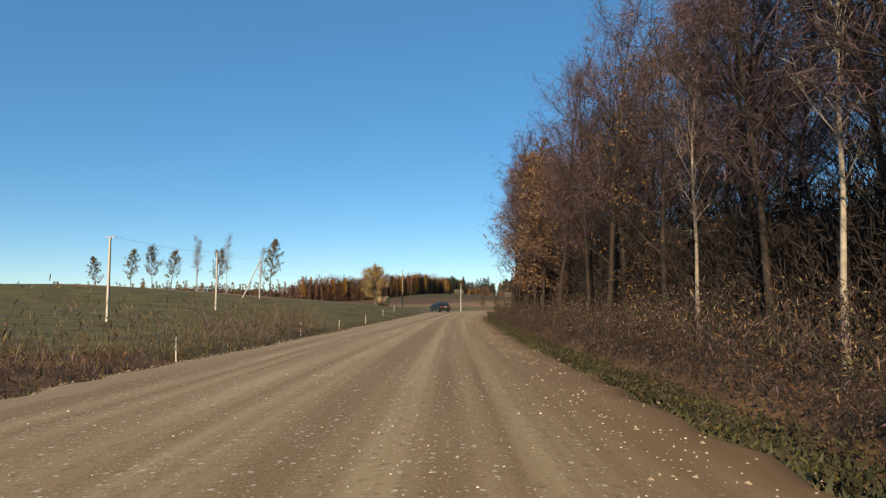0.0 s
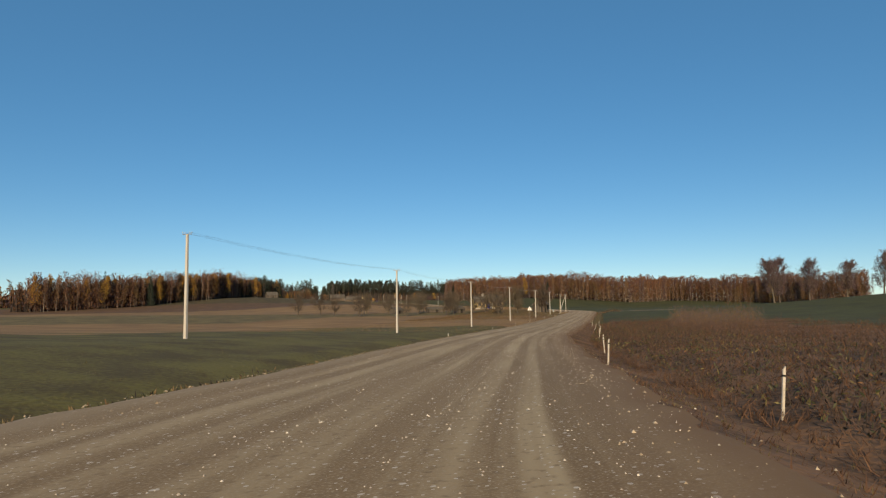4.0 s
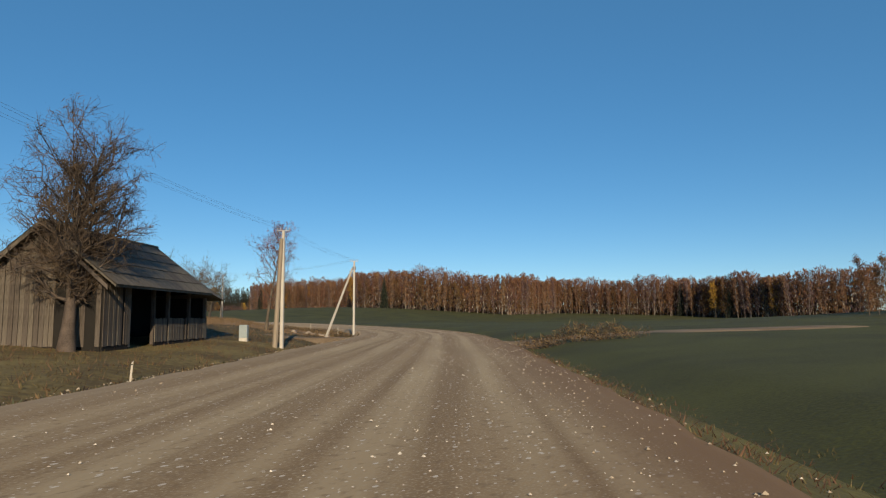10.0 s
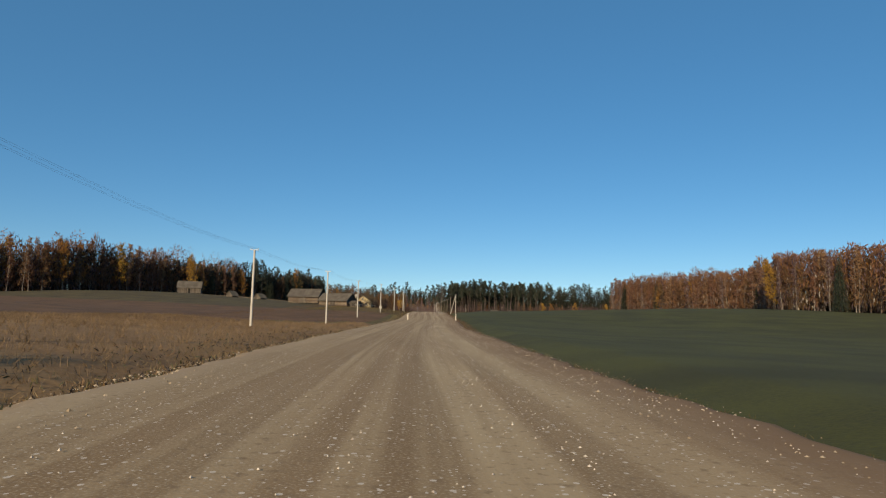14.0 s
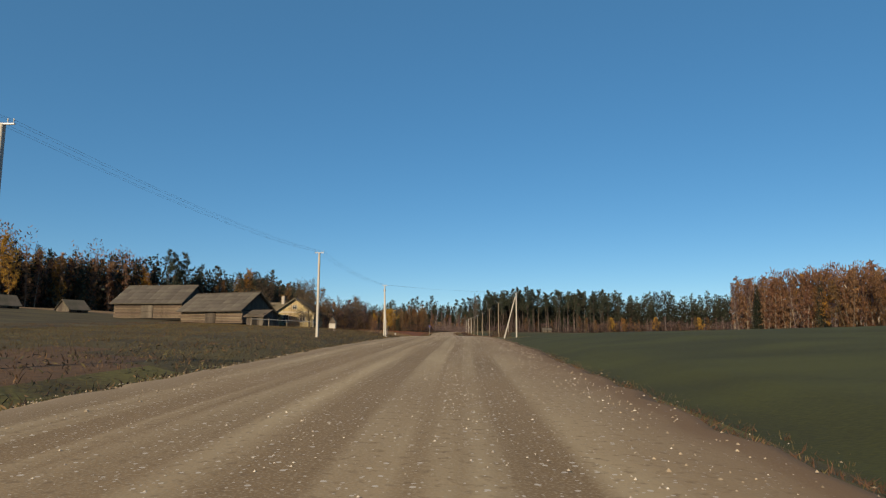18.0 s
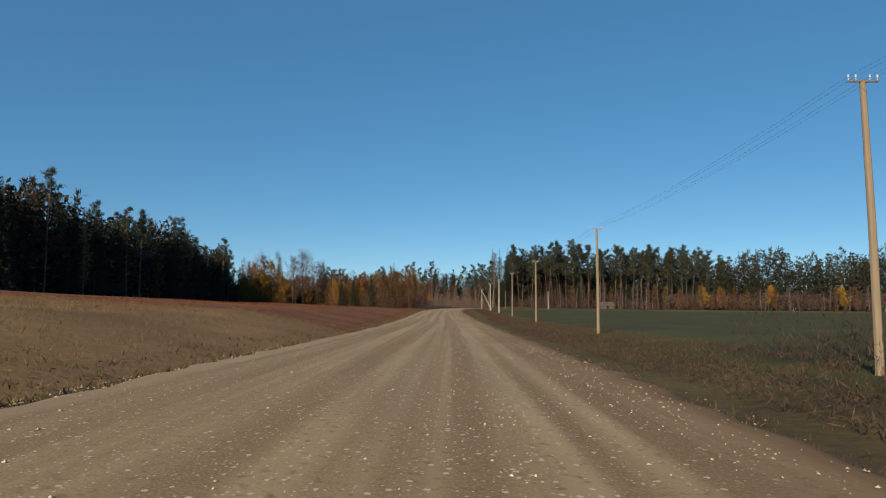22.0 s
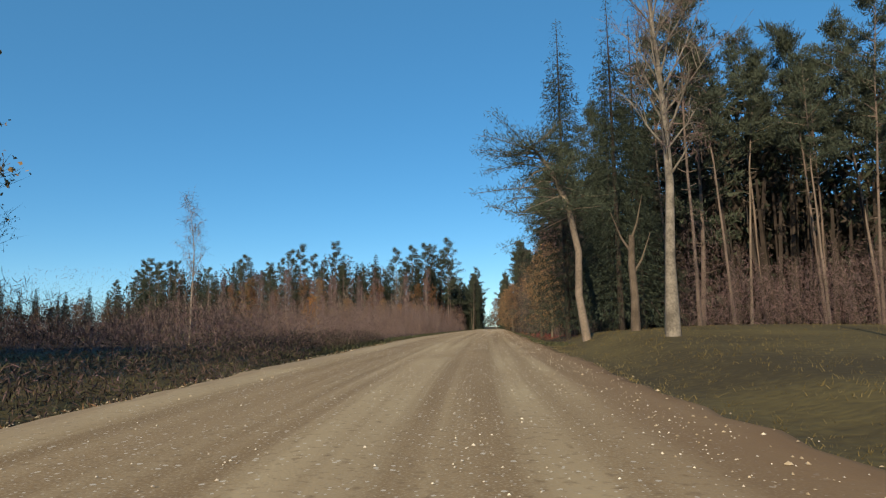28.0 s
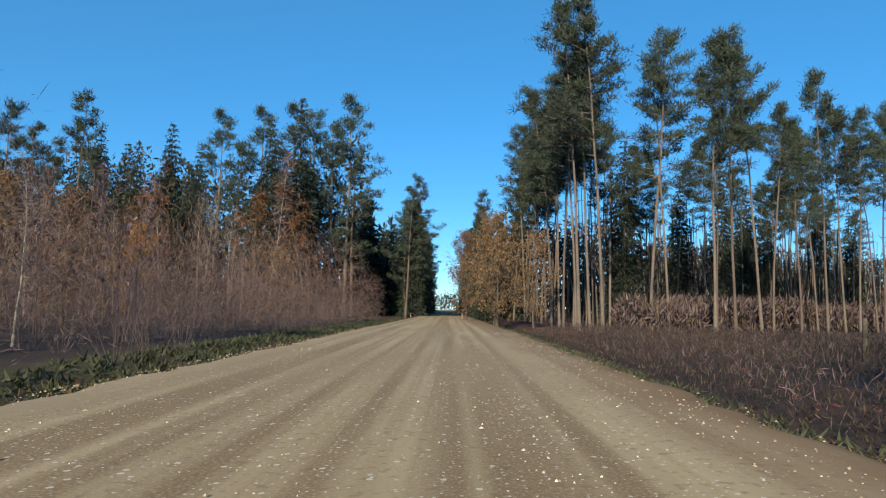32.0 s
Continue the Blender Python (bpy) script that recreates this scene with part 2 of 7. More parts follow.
M_SPRUCE = leaf("spruce_needles", (0.043, 0.054, 0.038), (0.024, 0.033, 0.024), 0.10)
M_ORANGE = leaf("rust_leaves", (0.315, 0.172, 0.100), (0.19, 0.102, 0.062))
M_GOLDRUST = leaf("rust_gold_leaves", (0.33, 0.205, 0.118), (0.19, 0.112, 0.066))
M_YELLOW = leaf("yellow_leaves", (0.50, 0.27, 0.055), (0.34, 0.16, 0.035))
M_BROWN = leaf("brown_leaves", (0.24, 0.135, 0.062), (0.14, 0.075, 0.036))
M_OLIVE = leaf("olive_leaves", (0.225, 0.180, 0.080), (0.12, 0.094, 0.042))
M_PINK = leaf("reddish_leaves", (0.34, 0.13, 0.115), (0.20, 0.07, 0.07))
M_DRYGRASS = leaf("dry_grass_blades", (0.33, 0.235, 0.128), (0.19, 0.13, 0.07), 0.3)
M_GREENGRASS = leaf("green_grass_blades", (0.12, 0.13, 0.045), (0.07, 0.07, 0.03), 0.3)
M_REDGRASS = leaf("reddish_grass_blades", (0.30, 0.12, 0.055), (0.18, 0.07, 0.035), 0.3)
M_WEEDSTEM = mat("dead_weed_stems", (0.135, 0.092, 0.066), 0.95, (0.09, 0.06, 0.042), 1.0, 6.0, 0.6, 0, 0, 0.3, 0.2)
M_WHITE = mat("worn_white_paint", (0.66, 0.62, 0.55), 0.8, (0.42, 0.38, 0.32), 3.0, 25.0, 0.4)
M_STEEL = mat("galvanised_steel", (0.42, 0.42, 0.43), 0.5, (0.3, 0.3, 0.31), 3.0, 20.0, 0.4, metal=0.8)
M_GLASSY = mat("porcelain", (0.55, 0.57, 0.58), 0.25, (0.6, 0.62, 0.64), 3.0, 10.0, 0.3, spec=0.5)
M_WIRE = mat("aluminium_wire", (0.30, 0.31, 0.33), 0.5, (0.22, 0.23, 0.25), 1.0, 4.0, 0.3, metal=0.6)
M_SIGNBACK = mat("sign_sheet", (0.82, 0.82, 0.80), 0.45, (0.7, 0.7, 0.68), 2.0, 12.0, 0.3)
M_BLUE = mat("blue_paint", (0.035, 0.07, 0.38), 0.6, (0.025, 0.05, 0.26), 2.0, 14.0, 0.4)
M_BOARD = mat("weathered_grey_boards", (0.155, 0.133, 0.112), 0.95, (0.055, 0.046, 0.038), 1.0, 22.0, 0.7, 0.008, objects=0.3, stretch=(1, 1, 0.15))
M_LOG = mat("weathered_logs", (0.20, 0.155, 0.12), 0.95, (0.09, 0.068, 0.052), 1.0, 18.0, 0.7, 0.01, objects=0.25, stretch=(0.15, 1, 1))
M_SLATE = mat("grey_cement_sheets", (0.135, 0.120, 0.102), 0.9, (0.065, 0.057, 0.047), 0.5, 10.0, 0.7, 0.01, objects=0.2)
M_RUSTROOF = mat("mossy_dark_roof", (0.16, 0.125, 0.10), 0.9, (0.08, 0.075, 0.05), 0.5, 10.0, 0.7, 0.01, objects=0.2)
M_YELLOWWALL = mat("pale_yellow_boards", (0.50, 0.38, 0.19), 0.8, (0.34, 0.25, 0.12), 0.7, 12.0, 0.5, 0.004, objects=0.08)
M_CREAM = mat("cream_boards", (0.52, 0.43, 0.25), 0.85, (0.34, 0.27, 0.155), 0.7, 12.0, 0.5, 0.004, objects=0.08)
M_BRICK = mat("chimney_render", (0.50, 0.46, 0.41), 0.9, (0.36, 0.32, 0.28), 1.5, 14.0, 0.5)
M_PANE = mat("window_glass", (0.03, 0.035, 0.04), 0.08, (0.02, 0.025, 0.03), 1.0, 3.0, 0.3, spec=0.6)
# near-black colour standing for the unlit inside of buildings
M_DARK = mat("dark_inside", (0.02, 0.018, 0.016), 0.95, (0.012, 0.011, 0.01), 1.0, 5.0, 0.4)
M_STRAWBALE = mat("old_straw", (0.46, 0.34, 0.20), 0.95, (0.28, 0.20, 0.115), 0.8, 22.0, 0.7, 0.03)
M_BOULDER = mat("field_stone", (0.40, 0.33, 0.27), 0.9, (0.22, 0.175, 0.14), 1.3, 14.0, 0.6, 0.02, objects=0.25)
M_CARPAINT = mat("dark_green_car_paint", (0.022, 0.040, 0.045), 0.35, (0.018, 0.032, 0.036), 1.0, 6.0, 0.3, metal=0.3, spec=0.5)
M_RUBBER = mat("tyre_rubber", (0.025, 0.024, 0.023), 0.9, (0.015, 0.015, 0.014), 2.0, 20.0, 0.4)
M_LAMP = mat("red_lamp_glass", (0.42, 0.03, 0.02), 0.2, (0.3, 0.02, 0.015), 2.0, 6.0, 0.3, spec=0.5)
M_CABINET = mat("pale_blue_cabinet", (0.33, 0.40, 0.44), 0.6, (0.25, 0.31, 0.34), 1.5, 12.0, 0.4)
M_SCRUB = mat("scrub_twigs", (0.200, 0.148, 0.148), 0.95, (0.098, 0.070, 0.071), 0.4, 6.0, 0.6, 0, 0, 0.3)
M_PALELEAF = leaf("pale_brown_leaves", (0.36, 0.26, 0.165), (0.22, 0.15, 0.095), 0.3)

# bark colour darkened to stand for the shade inside woods and thickets
M_SHADEBARK = mat("shade_darkened_bark", (0.049, 0.037, 0.033), 0.95, (0.022, 0.017, 0.015), 1.2, 12.0, 0.6, 0, 0, 0.3)
M_HAZELBARK = mat("lichen_grey_hazel_bark", (0.118, 0.098, 0.095), 0.95, (0.034, 0.026, 0.024), 0.9, 9.0, 0.9, 0, 0, 0.3)
M_LITTER = leaf("fallen_red_leaves", (0.30, 0.085, 0.078), (0.13, 0.038, 0.035), 0.2)
M_HERB = leaf("verge_herbs", (0.088, 0.092, 0.052), (0.042, 0.046, 0.027), 0.2)
M_PALEBARK = mat("pale_flaking_bark", (0.225, 0.20, 0.178), 0.9, (0.095, 0.084, 0.074), 1.4, 10.0, 0.8, 0.015)
M_WEEDBLADE = leaf("brown_weed_blades", (0.20, 0.122, 0.068), (0.10, 0.060, 0.036), 0.2)
M_LICHEN = leaf("lichened_twigs", (0.150, 0.112, 0.068), (0.080, 0.058, 0.038), 0.05)
M_PALEGOLD = leaf("tan_gold_leaves", (0.42, 0.29, 0.15), (0.26, 0.17, 0.085))

# ---- the lie of the land ----
# centreline of the road: y, x, height
ROAD = [(-200, 2.75, 1.6), (-80, 0.05, 0.9), (0, -1.55, -0.05), (40, -0.95, -0.62), (80, 0.85, -0.96), (100, 3.55, -0.79),
        (110, 5.6, -0.93), (120, 8.2, -1.24), (135, 14.2, -1.8), (160, 25.2, -2.49), (200, 46.8, -3.32), (240, 69.45, -3.63),
        (280, 91.55, -3.76), (320, 113.65, -3.88), (340, 123.64, -3.95), (360, 130.05, -3.97), (380, 131.88, -3.85),
        (400, 131.45, -3.68), (440, 127.55, -3.39), (480, 123.9, -3.09), (520, 121.35, -2.42), (560, 117.65, -1.3),
        (600, 114.4, -0.46), (680, 105.9, -0.08), (760, 96.95, 0.27), (800, 92.05, 0.86), (840, 87.45, 1.65),
        (880, 84.15, 2.25), (920, 82.75, 2.77), (960, 84.25, 3.18), (1000, 86.65, 3.4), (1040, 89.25, 3.52),
        (1080, 91.95, 3.58), (1300, 105.35, 4.2), (1600, 122.85, 6)]
_ky = np.array([k[0] for k in ROAD], float)


def _smooth(values):
    """A smooth curve through the knots (cubic, with the knots' mean slopes)."""
    v = np.array(values, float)
    h = np.diff(_ky)
    d = np.diff(v) / h
    m = np.r_[d[0], (d[:-1] * h[1:] + d[1:] * h[:-1]) / (h[1:] + h[:-1]), d[-1]]

    def at(y):
        y = np.clip(np.asarray(y, float), _ky[0], _ky[-1])
        i = np.clip(np.searchsorted(_ky, y, side="right") - 1, 0, len(h) - 1)
        t = (y - _ky[i]) / h[i]
        return ((2 * t**3 - 3 * t**2 + 1) * v[i] + (t**3 - 2 * t**2 + t) * h[i] * m[i]
                + (3 * t**2 - 2 * t**3) * v[i + 1] + (t**3 - t**2) * h[i] * m[i + 1])
    return at


road_x, road_z = _smooth([k[1] for k in ROAD]), _smooth([k[2] for k in ROAD])


def road_cos(y):
    s = (road_x(np.asarray(y) + 3.0) - road_x(np.asarray(y) - 3.0)) / 6.0
    return 1 / np.sqrt(1 + s * s)


def side(x, y):
    """Metres to the right of the road's centreline."""
    return (np.asarray(x, float) - road_x(y)) * road_cos(y)


# hills and hollows: x, y, radius across, radius along, metres
HILLS = [(-80, 140, 60, 65, 6.0), (290, 290, 85, 80, 8.5), (270, 520, 110, 90, -3.0), (215, 600, 70, 60, 4.0),
         (0, 680, 70, 110, 6.2), (20, 810, 60, 80, 1.8), (-60, 330, 90, 90, 1.5), (92, 388, 40, 55, 2.0), (45, 465, 38, 60, 3.0),
         (125, 965, 35, 22, 0.55)]


def wave(x, y, size):
    return np.sin(x / size + 1.3) * np.cos(y / (size * 0.83) - 0.7) + 0.5 * np.sin((x + y) / (size * 0.41))


def ground_z(x, y):
    x, y = np.asarray(x, float), np.asarray(y, float)
    s = side(x, y)
    a = np.abs(s)
    base = road_z(y)
    field = base - 0.25 + 0.12 * wave(x, y, 17.0) * np.clip((a - 9) / 20, 0, 1)
    for hx, hy, rx, ry, h in HILLS:
        field = field + h * np.exp(-((x - hx) / rx) ** 2 - ((y - hy) / ry) ** 2) * np.clip((a - 8) / 8, 0, 1)
    far = np.clip((a - 250) / 500, 0, 1)
    field = field * (1 - far) + far * (-1.0 + 0.004 * np.clip(y, 0, 1600))
    # road bed, verge and ditch
    bed = base - 0.14
    ditch = base - 0.62
    bank = 0.28 * np.exp(-((y - 632) / 45) ** 2) * (s < 0)  # the verge lies high beside the second farm
    ditch, field = ditch + bank, field + bank
    k = np.clip((a - np.where(s < 0, 4.75, 4.35)) / 1.5, 0, 1)
    z = bed * (1 - k) + ditch * k
    k = np.clip((a - 6.5) / 2.4, 0, 1)
    k = k * k * (3 - 2 * k)
    rise = 0.8 * np.exp(-((y - 957) / 17) ** 2) * np.clip((s - 4.6) / 3.6, 0, 1) * np.clip((40 - s) / 26, 0, 1)  # the turf climbs to the foot of the pines
    return z * (1 - k) + field * k + rise


def gz(x, y):
    return float(ground_z(x, y))


def at_road(y, s):
    """The place s metres to the right of the centreline at y."""
    c = float(road_cos(y))
    return float(road_x(y)) + s / c, y


def mesh_from(name, verts, faces, mats, index=None, smooth=False):
    me = bpy.data.meshes.new(name)
    me.from_pydata([tuple(v) for v in verts], [], [tuple(f) for f in faces])
    for m in mats:
        me.materials.append(m)
    if index is not None:
        me.polygons.foreach_set("material_index", np.asarray(index, np.int32))
    if smooth:
        me.polygons.foreach_set("use_smooth", np.ones(len(me.polygons), bool))
    me.update()
    return me


def grid_faces(rows, cols):
    i = np.arange(rows - 1)[:, None] * cols + np.arange(cols - 1)[None]
    return np.stack([i, i + 1, i + 1 + cols, i + cols], -1).reshape(-1, 4)


_off = [0, 1.5, 3, 3.9, 4.35, 4.8, 5.4, 5.95, 6.5, 7.3, 8.5, 9.4, 11, 13, 15.5, 18.5, 22, 26, 31, 37, 44, 52, 62, 74, 88, 105,
        125, 150, 180, 215, 260, 320, 400, 520, 700, 1000, 1500, 2400]
OFFS = np.array([-o for o in _off[:0:-1]] + _off)
GY = np.r_[-900, -500, -300, np.arange(-200, 1300, 3.0), np.arange(1300, 1620, 12), 1700, 1900, 2200, 2700, 3400]
gx = road_x(GY)[:, None] + OFFS[None] / road_cos(GY)[:, None]
gyy = np.broadcast_to(GY[:, None], gx.shape)
gzz = ground_z(gx, gyy)
fc = grid_faces(*gx.shape)
cx, cy = gx.ravel()[fc].mean(1), gyy.ravel()[fc].mean(1)
cs = side(cx, cy)
jy = cy + 3.0 * wave(cx, cy, 4.0)
js = cs + 1.2 * wave(cx, cy, 3.0) * np.clip((np.abs(cs) - 9) / 6, 0, 1)
GRASS, DULL, CROP, STRAW, WEED, PLOUGH, RED, FLOOR, YARD = range(9)
zone = np.full(len(fc), GRASS)


def paint(what, y0, y1, s0, s1):
    zone[(jy >= y0) & (jy < y1) & (js >= s0) & (js < s1)] = what


paint(DULL, -300, 15, -200, 0)
paint(WEED, -300, 20, -16, 0)
paint(WEED, -300, 110, 0, 60)
paint(GRASS, 20, 215, -400, 0)
paint(STRAW, 215, 268, -400, -4)
paint(STRAW, 120, 260, -600, -34)
paint(YARD, 250, 345, -300, 0)
paint(WEED, 252, 284, -16, -4)
paint(STRAW, 236, 270, -25, -5.5)
paint(STRAW, 246, 284, -25, -12)
paint(STRAW, 246, 300, -60, -25)
paint(STRAW, 345, 500, -300, 0)
paint(DULL, 335, 352, -22, -5)
paint(PLOUGH, 470, 575, -300, -22)
paint(PLOUGH, 505, 575, -300, -8)
paint(DULL, 572, 660, -200, 0)
paint(STRAW, 655, 752, -300, -7)
paint(RED, 748, 905, -130, -6)
paint(RED, 722, 750, -130, -40)
paint(STRAW, 660, 900, -400, -75)
paint(DULL, 905, 1400, -500, 0)
paint(FLOOR, 960, 1700, -600, -9)
paint(WEED, 105, 215, 0, 34)
paint(CROP, 90, 640, 34, 420)
paint(CROP, 210, 640, 6.2, 420)
paint(DULL, 630, 900, 0, 14)
paint(CROP, 630, 885, 8.7, 420)
paint(DULL, 880, 948, 0, 60)
paint(GRASS, 945, 1700, 0, 6.5)
paint(FLOOR, 945, 1700, 5.8, 600)
paint(DULL, 940, 964, 4, 60)
zone[(np.abs(cx) > 900) | (cy > 1800)] = FLOOR
ground = new("ground", mesh_from("ground", np.stack([gx, gyy, gzz], -1).reshape(-1, 3), fc,
             [M_GRASS, M_DULL, M_CROP, M_STRAW, M_WEED, M_PLOUGH, M_RED, M_FLOOR, M_YARD], zone, True))
tagged(ground, "rolling farmland of dry grass, stubble and green winter crop", "ground", kind="structure")

# the gravel road: a crowned bed with worn wheel lanes and loose gravel at the rims
RS = np.array([-5.1, -4.8, -4.45, -3.9, -3.4, -2.9, -2.4, -1.95, -1.5, -1.05, -0.6, -0.15, 0.3, 0.75, 1.2, 1.65, 2.1, 2.6, 3.1, 3.5, 3.9, 4.15, 4.3, 4.6])
RY = np.arange(-200, 1600, 1.0)
rut = np.zeros(len(RS))
for lane in (-2.7, -1.3, 0.6, 2.1):
    rut -= 0.022 * np.exp(-((RS - lane) / 0.3) ** 2)
prof = 0.05 * (1 - (RS / 4.4) ** 2) + rut + 0.05 * np.exp(-((RS + 4.3) / 0.4) ** 2)
prof[[0, -1]] = -0.24
prof[[1, -2]] = -0.02
wob = 0.07 * np.sin(RY / 7.0) + 0.06 * np.sin(RY / 2.3 + 1) + np.random.default_rng(4).uniform(-0.1, 0.1, len(RY))
edge = np.clip((np.abs(RS) - 3.7) / 0.4, 0, 1)
rxs = RS[None] + (wob[:, None] * np.sign(RS)[None] + 0.1 * np.sin(RY[:, None] * 3.7 + RS[None])) * edge[None]
rx = road_x(RY)[:, None] + rxs / road_cos(RY)[:, None]
ry = np.broadcast_to(RY[:, None], rx.shape)
rz = road_z(RY)[:, None] + prof[None] + 0.006 * np.sin(RY[:, None] * 0.45 + RS[None] * 2.5)
rf = grid_faces(*rx.shape)
road_mesh = mesh_from("road", np.stack([rx, ry, rz], -1).reshape(-1, 3), rf, [M_GRAVEL], None, True)
layer = road_mesh.uv_layers.new(name="lane")
uv = np.stack([np.broadcast_to(RS[None], rx.shape), ry], -1).reshape(-1, 2)
layer.data.foreach_set("uv", uv[rf.ravel()].astype(np.float32).ravel())
road = new("road", road_mesh)
tagged(road, "dry graded gravel road with pale wheel tracks and loose stones", "road", kind="structure")


def track(name, pts, width, label):
    """A side track: a strip that leaves the road bed and lies on the land, with sloping sides."""
    p = np.array(pts, float)
    d = np.gradient(p[:, :2], axis=0)
    d /= np.linalg.norm(d, axis=1, keepdims=True)
    n = np.stack([d[:, 1], -d[:, 0]], -1)
    offs = np.array([-0.8, -0.5, -0.25, 0, 0.25, 0.5, 0.8]) * width
    drop = np.array([-0.55, 0, 0.02, 0.03, 0.02, 0, -0.55])
    xy = p[:, None, :2] + n[:, None] * offs[None, :, None]
    z = p[:, 2][:, None] + drop[None]
    v = np.concatenate([xy, z[..., None]], -1).reshape(-1, 3)
    ob = new(name, mesh_from(name, v, grid_faces(len(p), 7), [M_TRACK], None, True))
    return tagged(ob, label, "track", kind="structure")


def draped(points, z0):
    """Points of a track: the first at the road's height, the others on the land."""
    out = []
    for i, (x, y) in enumerate(points):
        t = min(i / 3, 1)
        out.append((x, y, z0 * (1 - t) + (gz(x, y) + 0.05) * t))
    return out


track("side_track_1", draped([(6, 116), (0, 118.5), (-6, 121), (-14, 124), (-26, 128), (-60, 142)], float(road_z(117)) - 0.03), 4.0,
      "pale gravel side road leaving the bend")
track("side_track_2", draped([(119.5, 338), (115, 341.5), (110, 345), (104, 349.5), (96, 362), (92, 372)], float(road_z(339)) - 0.10), 2.0,
      "short farm track of pale gravel")
track("side_track_3", draped([(106, 682), (101, 683), (97.5, 684), (94.5, 685)], float(road_z(682)) - 0.06), 4.5,
      "wide gravel field entrance")

track("side_track_4", draped([(118.5, 331.2), (122, 330.6), (126, 329.8), (131, 328.8), (138, 327.6), (152, 325)], float(road_z(331)) - 0.05), 4.6,
      "worn gravel field entrance on the outside of the bend")

# ---- building tools ----
def quads(name, v, f, mats, index=None, smooth=False):
    """A mesh of quads or triangles from arrays."""
    v, f = np.asarray(v, np.float32).reshape(-1, 3), np.asarray(f, np.int32)
    k = f.shape[-1] if f.ndim == 2 else 4
    f = f.reshape(-1, k)
    me = bpy.data.meshes.new(name)
    me.vertices.add(len(v))
    me.vertices.foreach_set("co", v.ravel())
    me.loops.add(f.size)
    me.loops.foreach_set("vertex_index", f.ravel())
    me.polygons.add(len(f))
    me.polygons.foreach_set("loop_start", np.arange(0, f.size, k, dtype=np.int32))
    me.polygons.foreach_set("loop_total", np.full(len(f), k, np.int32))
    for m in mats:
        me.materials.append(m)
    if index is not None:
        me.polygons.foreach_set("material_index", np.asarray(index, np.int32))
    if smooth:
        me.polygons.foreach_set("use_smooth", np.ones(len(f), bool))
    me.update(calc_edges=True)
    return me


def child(name, me, parent, label=""):
    o = new(name, me)
    o.parent = parent
    return tagged(o, label) if label else o


def base(name, x=0.0, y=0.0, z=0.0, rz=0.0):
    e = new(name)
    e.empty_display_size = 0.3
    e.matrix_basis = pose(x, y, z, 0, 0, rz)
    return e


def part(name, bm, material, parent, label=""):
    """Links a bmesh as one mesh under a thing or a part."""
    me = bpy.data.meshes.new(name)
    bm.to_mesh(me)
    bm.free()
    me.materials.append(material)
    return child(name, me, parent, label)


def box_bm(x0, x1, y0, y1, z0, z1, bevel=0.0):
    bm = bmesh.new()
    bmesh.ops.create_cube(bm, size=1.0)
    for v in bm.verts:
        v.co = Vector(((x0 + x1) / 2 + v.co.x * (x1 - x0), (y0 + y1) / 2 + v.co.y * (y1 - y0), (z0 + z1) / 2 + v.co.z * (z1 - z0)))
    if bevel:
        bmesh.ops.bevel(bm, geom=bm.edges[:], offset=bevel, segments=1, affect="EDGES")
    return bm


def prism_bm(outline, y0, y1, axis="y", bevel=0.0):
    """An outline of (a, z) pairs pulled along an axis."""
    bm = bmesh.new()
    ends = []
    for w in (y0, y1):
        ends.append([bm.verts.new((a, w, z) if axis == "y" else (w, a, z)) for a, z in outline])
    n = len(outline)
    bm.faces.new(ends[0])
    bm.faces.new(ends[1][::-1])
    for i in range(n):
        bm.faces.new((ends[0][i], ends[1][i], ends[1][(i + 1) % n], ends[0][(i + 1) % n]))
    bmesh.ops.recalc_face_normals(bm, faces=bm.faces[:])
    if bevel:
        bmesh.ops.bevel(bm, geom=bm.edges[:], offset=bevel, segments=1, affect="EDGES")
    return bm


def pipe_bm(pts, radii, sides=8):
    v, f = tube(pts, radii, sides)
    bm = bmesh.new()
    vs = [bm.verts.new(p) for p in v]
    for q in f:
        bm.faces.new([vs[i] for i in q])
    n = len(pts)
    bm.faces.new(vs[:sides][::-1])
    bm.faces.new(vs[(n - 1) * sides:])
    bmesh.ops.recalc_face_normals(bm, faces=bm.faces[:])
    return bm


def tube(pts, radii, sides=6):
    """A tapered tube along the points: vertices and quads, open at the ends."""
    p = np.asarray(pts, float)
    r = np.asarray(radii, float)
    d = np.gradient(p, axis=0)
    d /= np.linalg.norm(d, axis=1, keepdims=True) + 1e-9
    ref = np.where(np.abs(d[:, 2:3]) < 0.9, np.array([[0.31, 0.17, 0.93]]), np.array([[1.0, 0.1, 0.0]]))
    if len(p) > 2:
        ref[:] = ref[0]
    u = np.cross(d, ref)
    u /= np.linalg.norm(u, axis=1, keepdims=True) + 1e-9
    w = np.cross(d, u)
    a = 2 * np.pi * np.arange(sides) / sides
    v = p[:, None] + (u[:, None] * np.cos(a)[None, :, None] + w[:, None] * np.sin(a)[None, :, None]) * r[:, None, None]
    i = np.arange(len(p) - 1)[:, None] * sides
    k = np.arange(sides)[None]
    k2 = (k + 1) % sides
    f = np.stack([i + k, i + k2, i + k2 + sides, i + k + sides], -1).reshape(-1, 4)
    return v.reshape(-1, 3), f


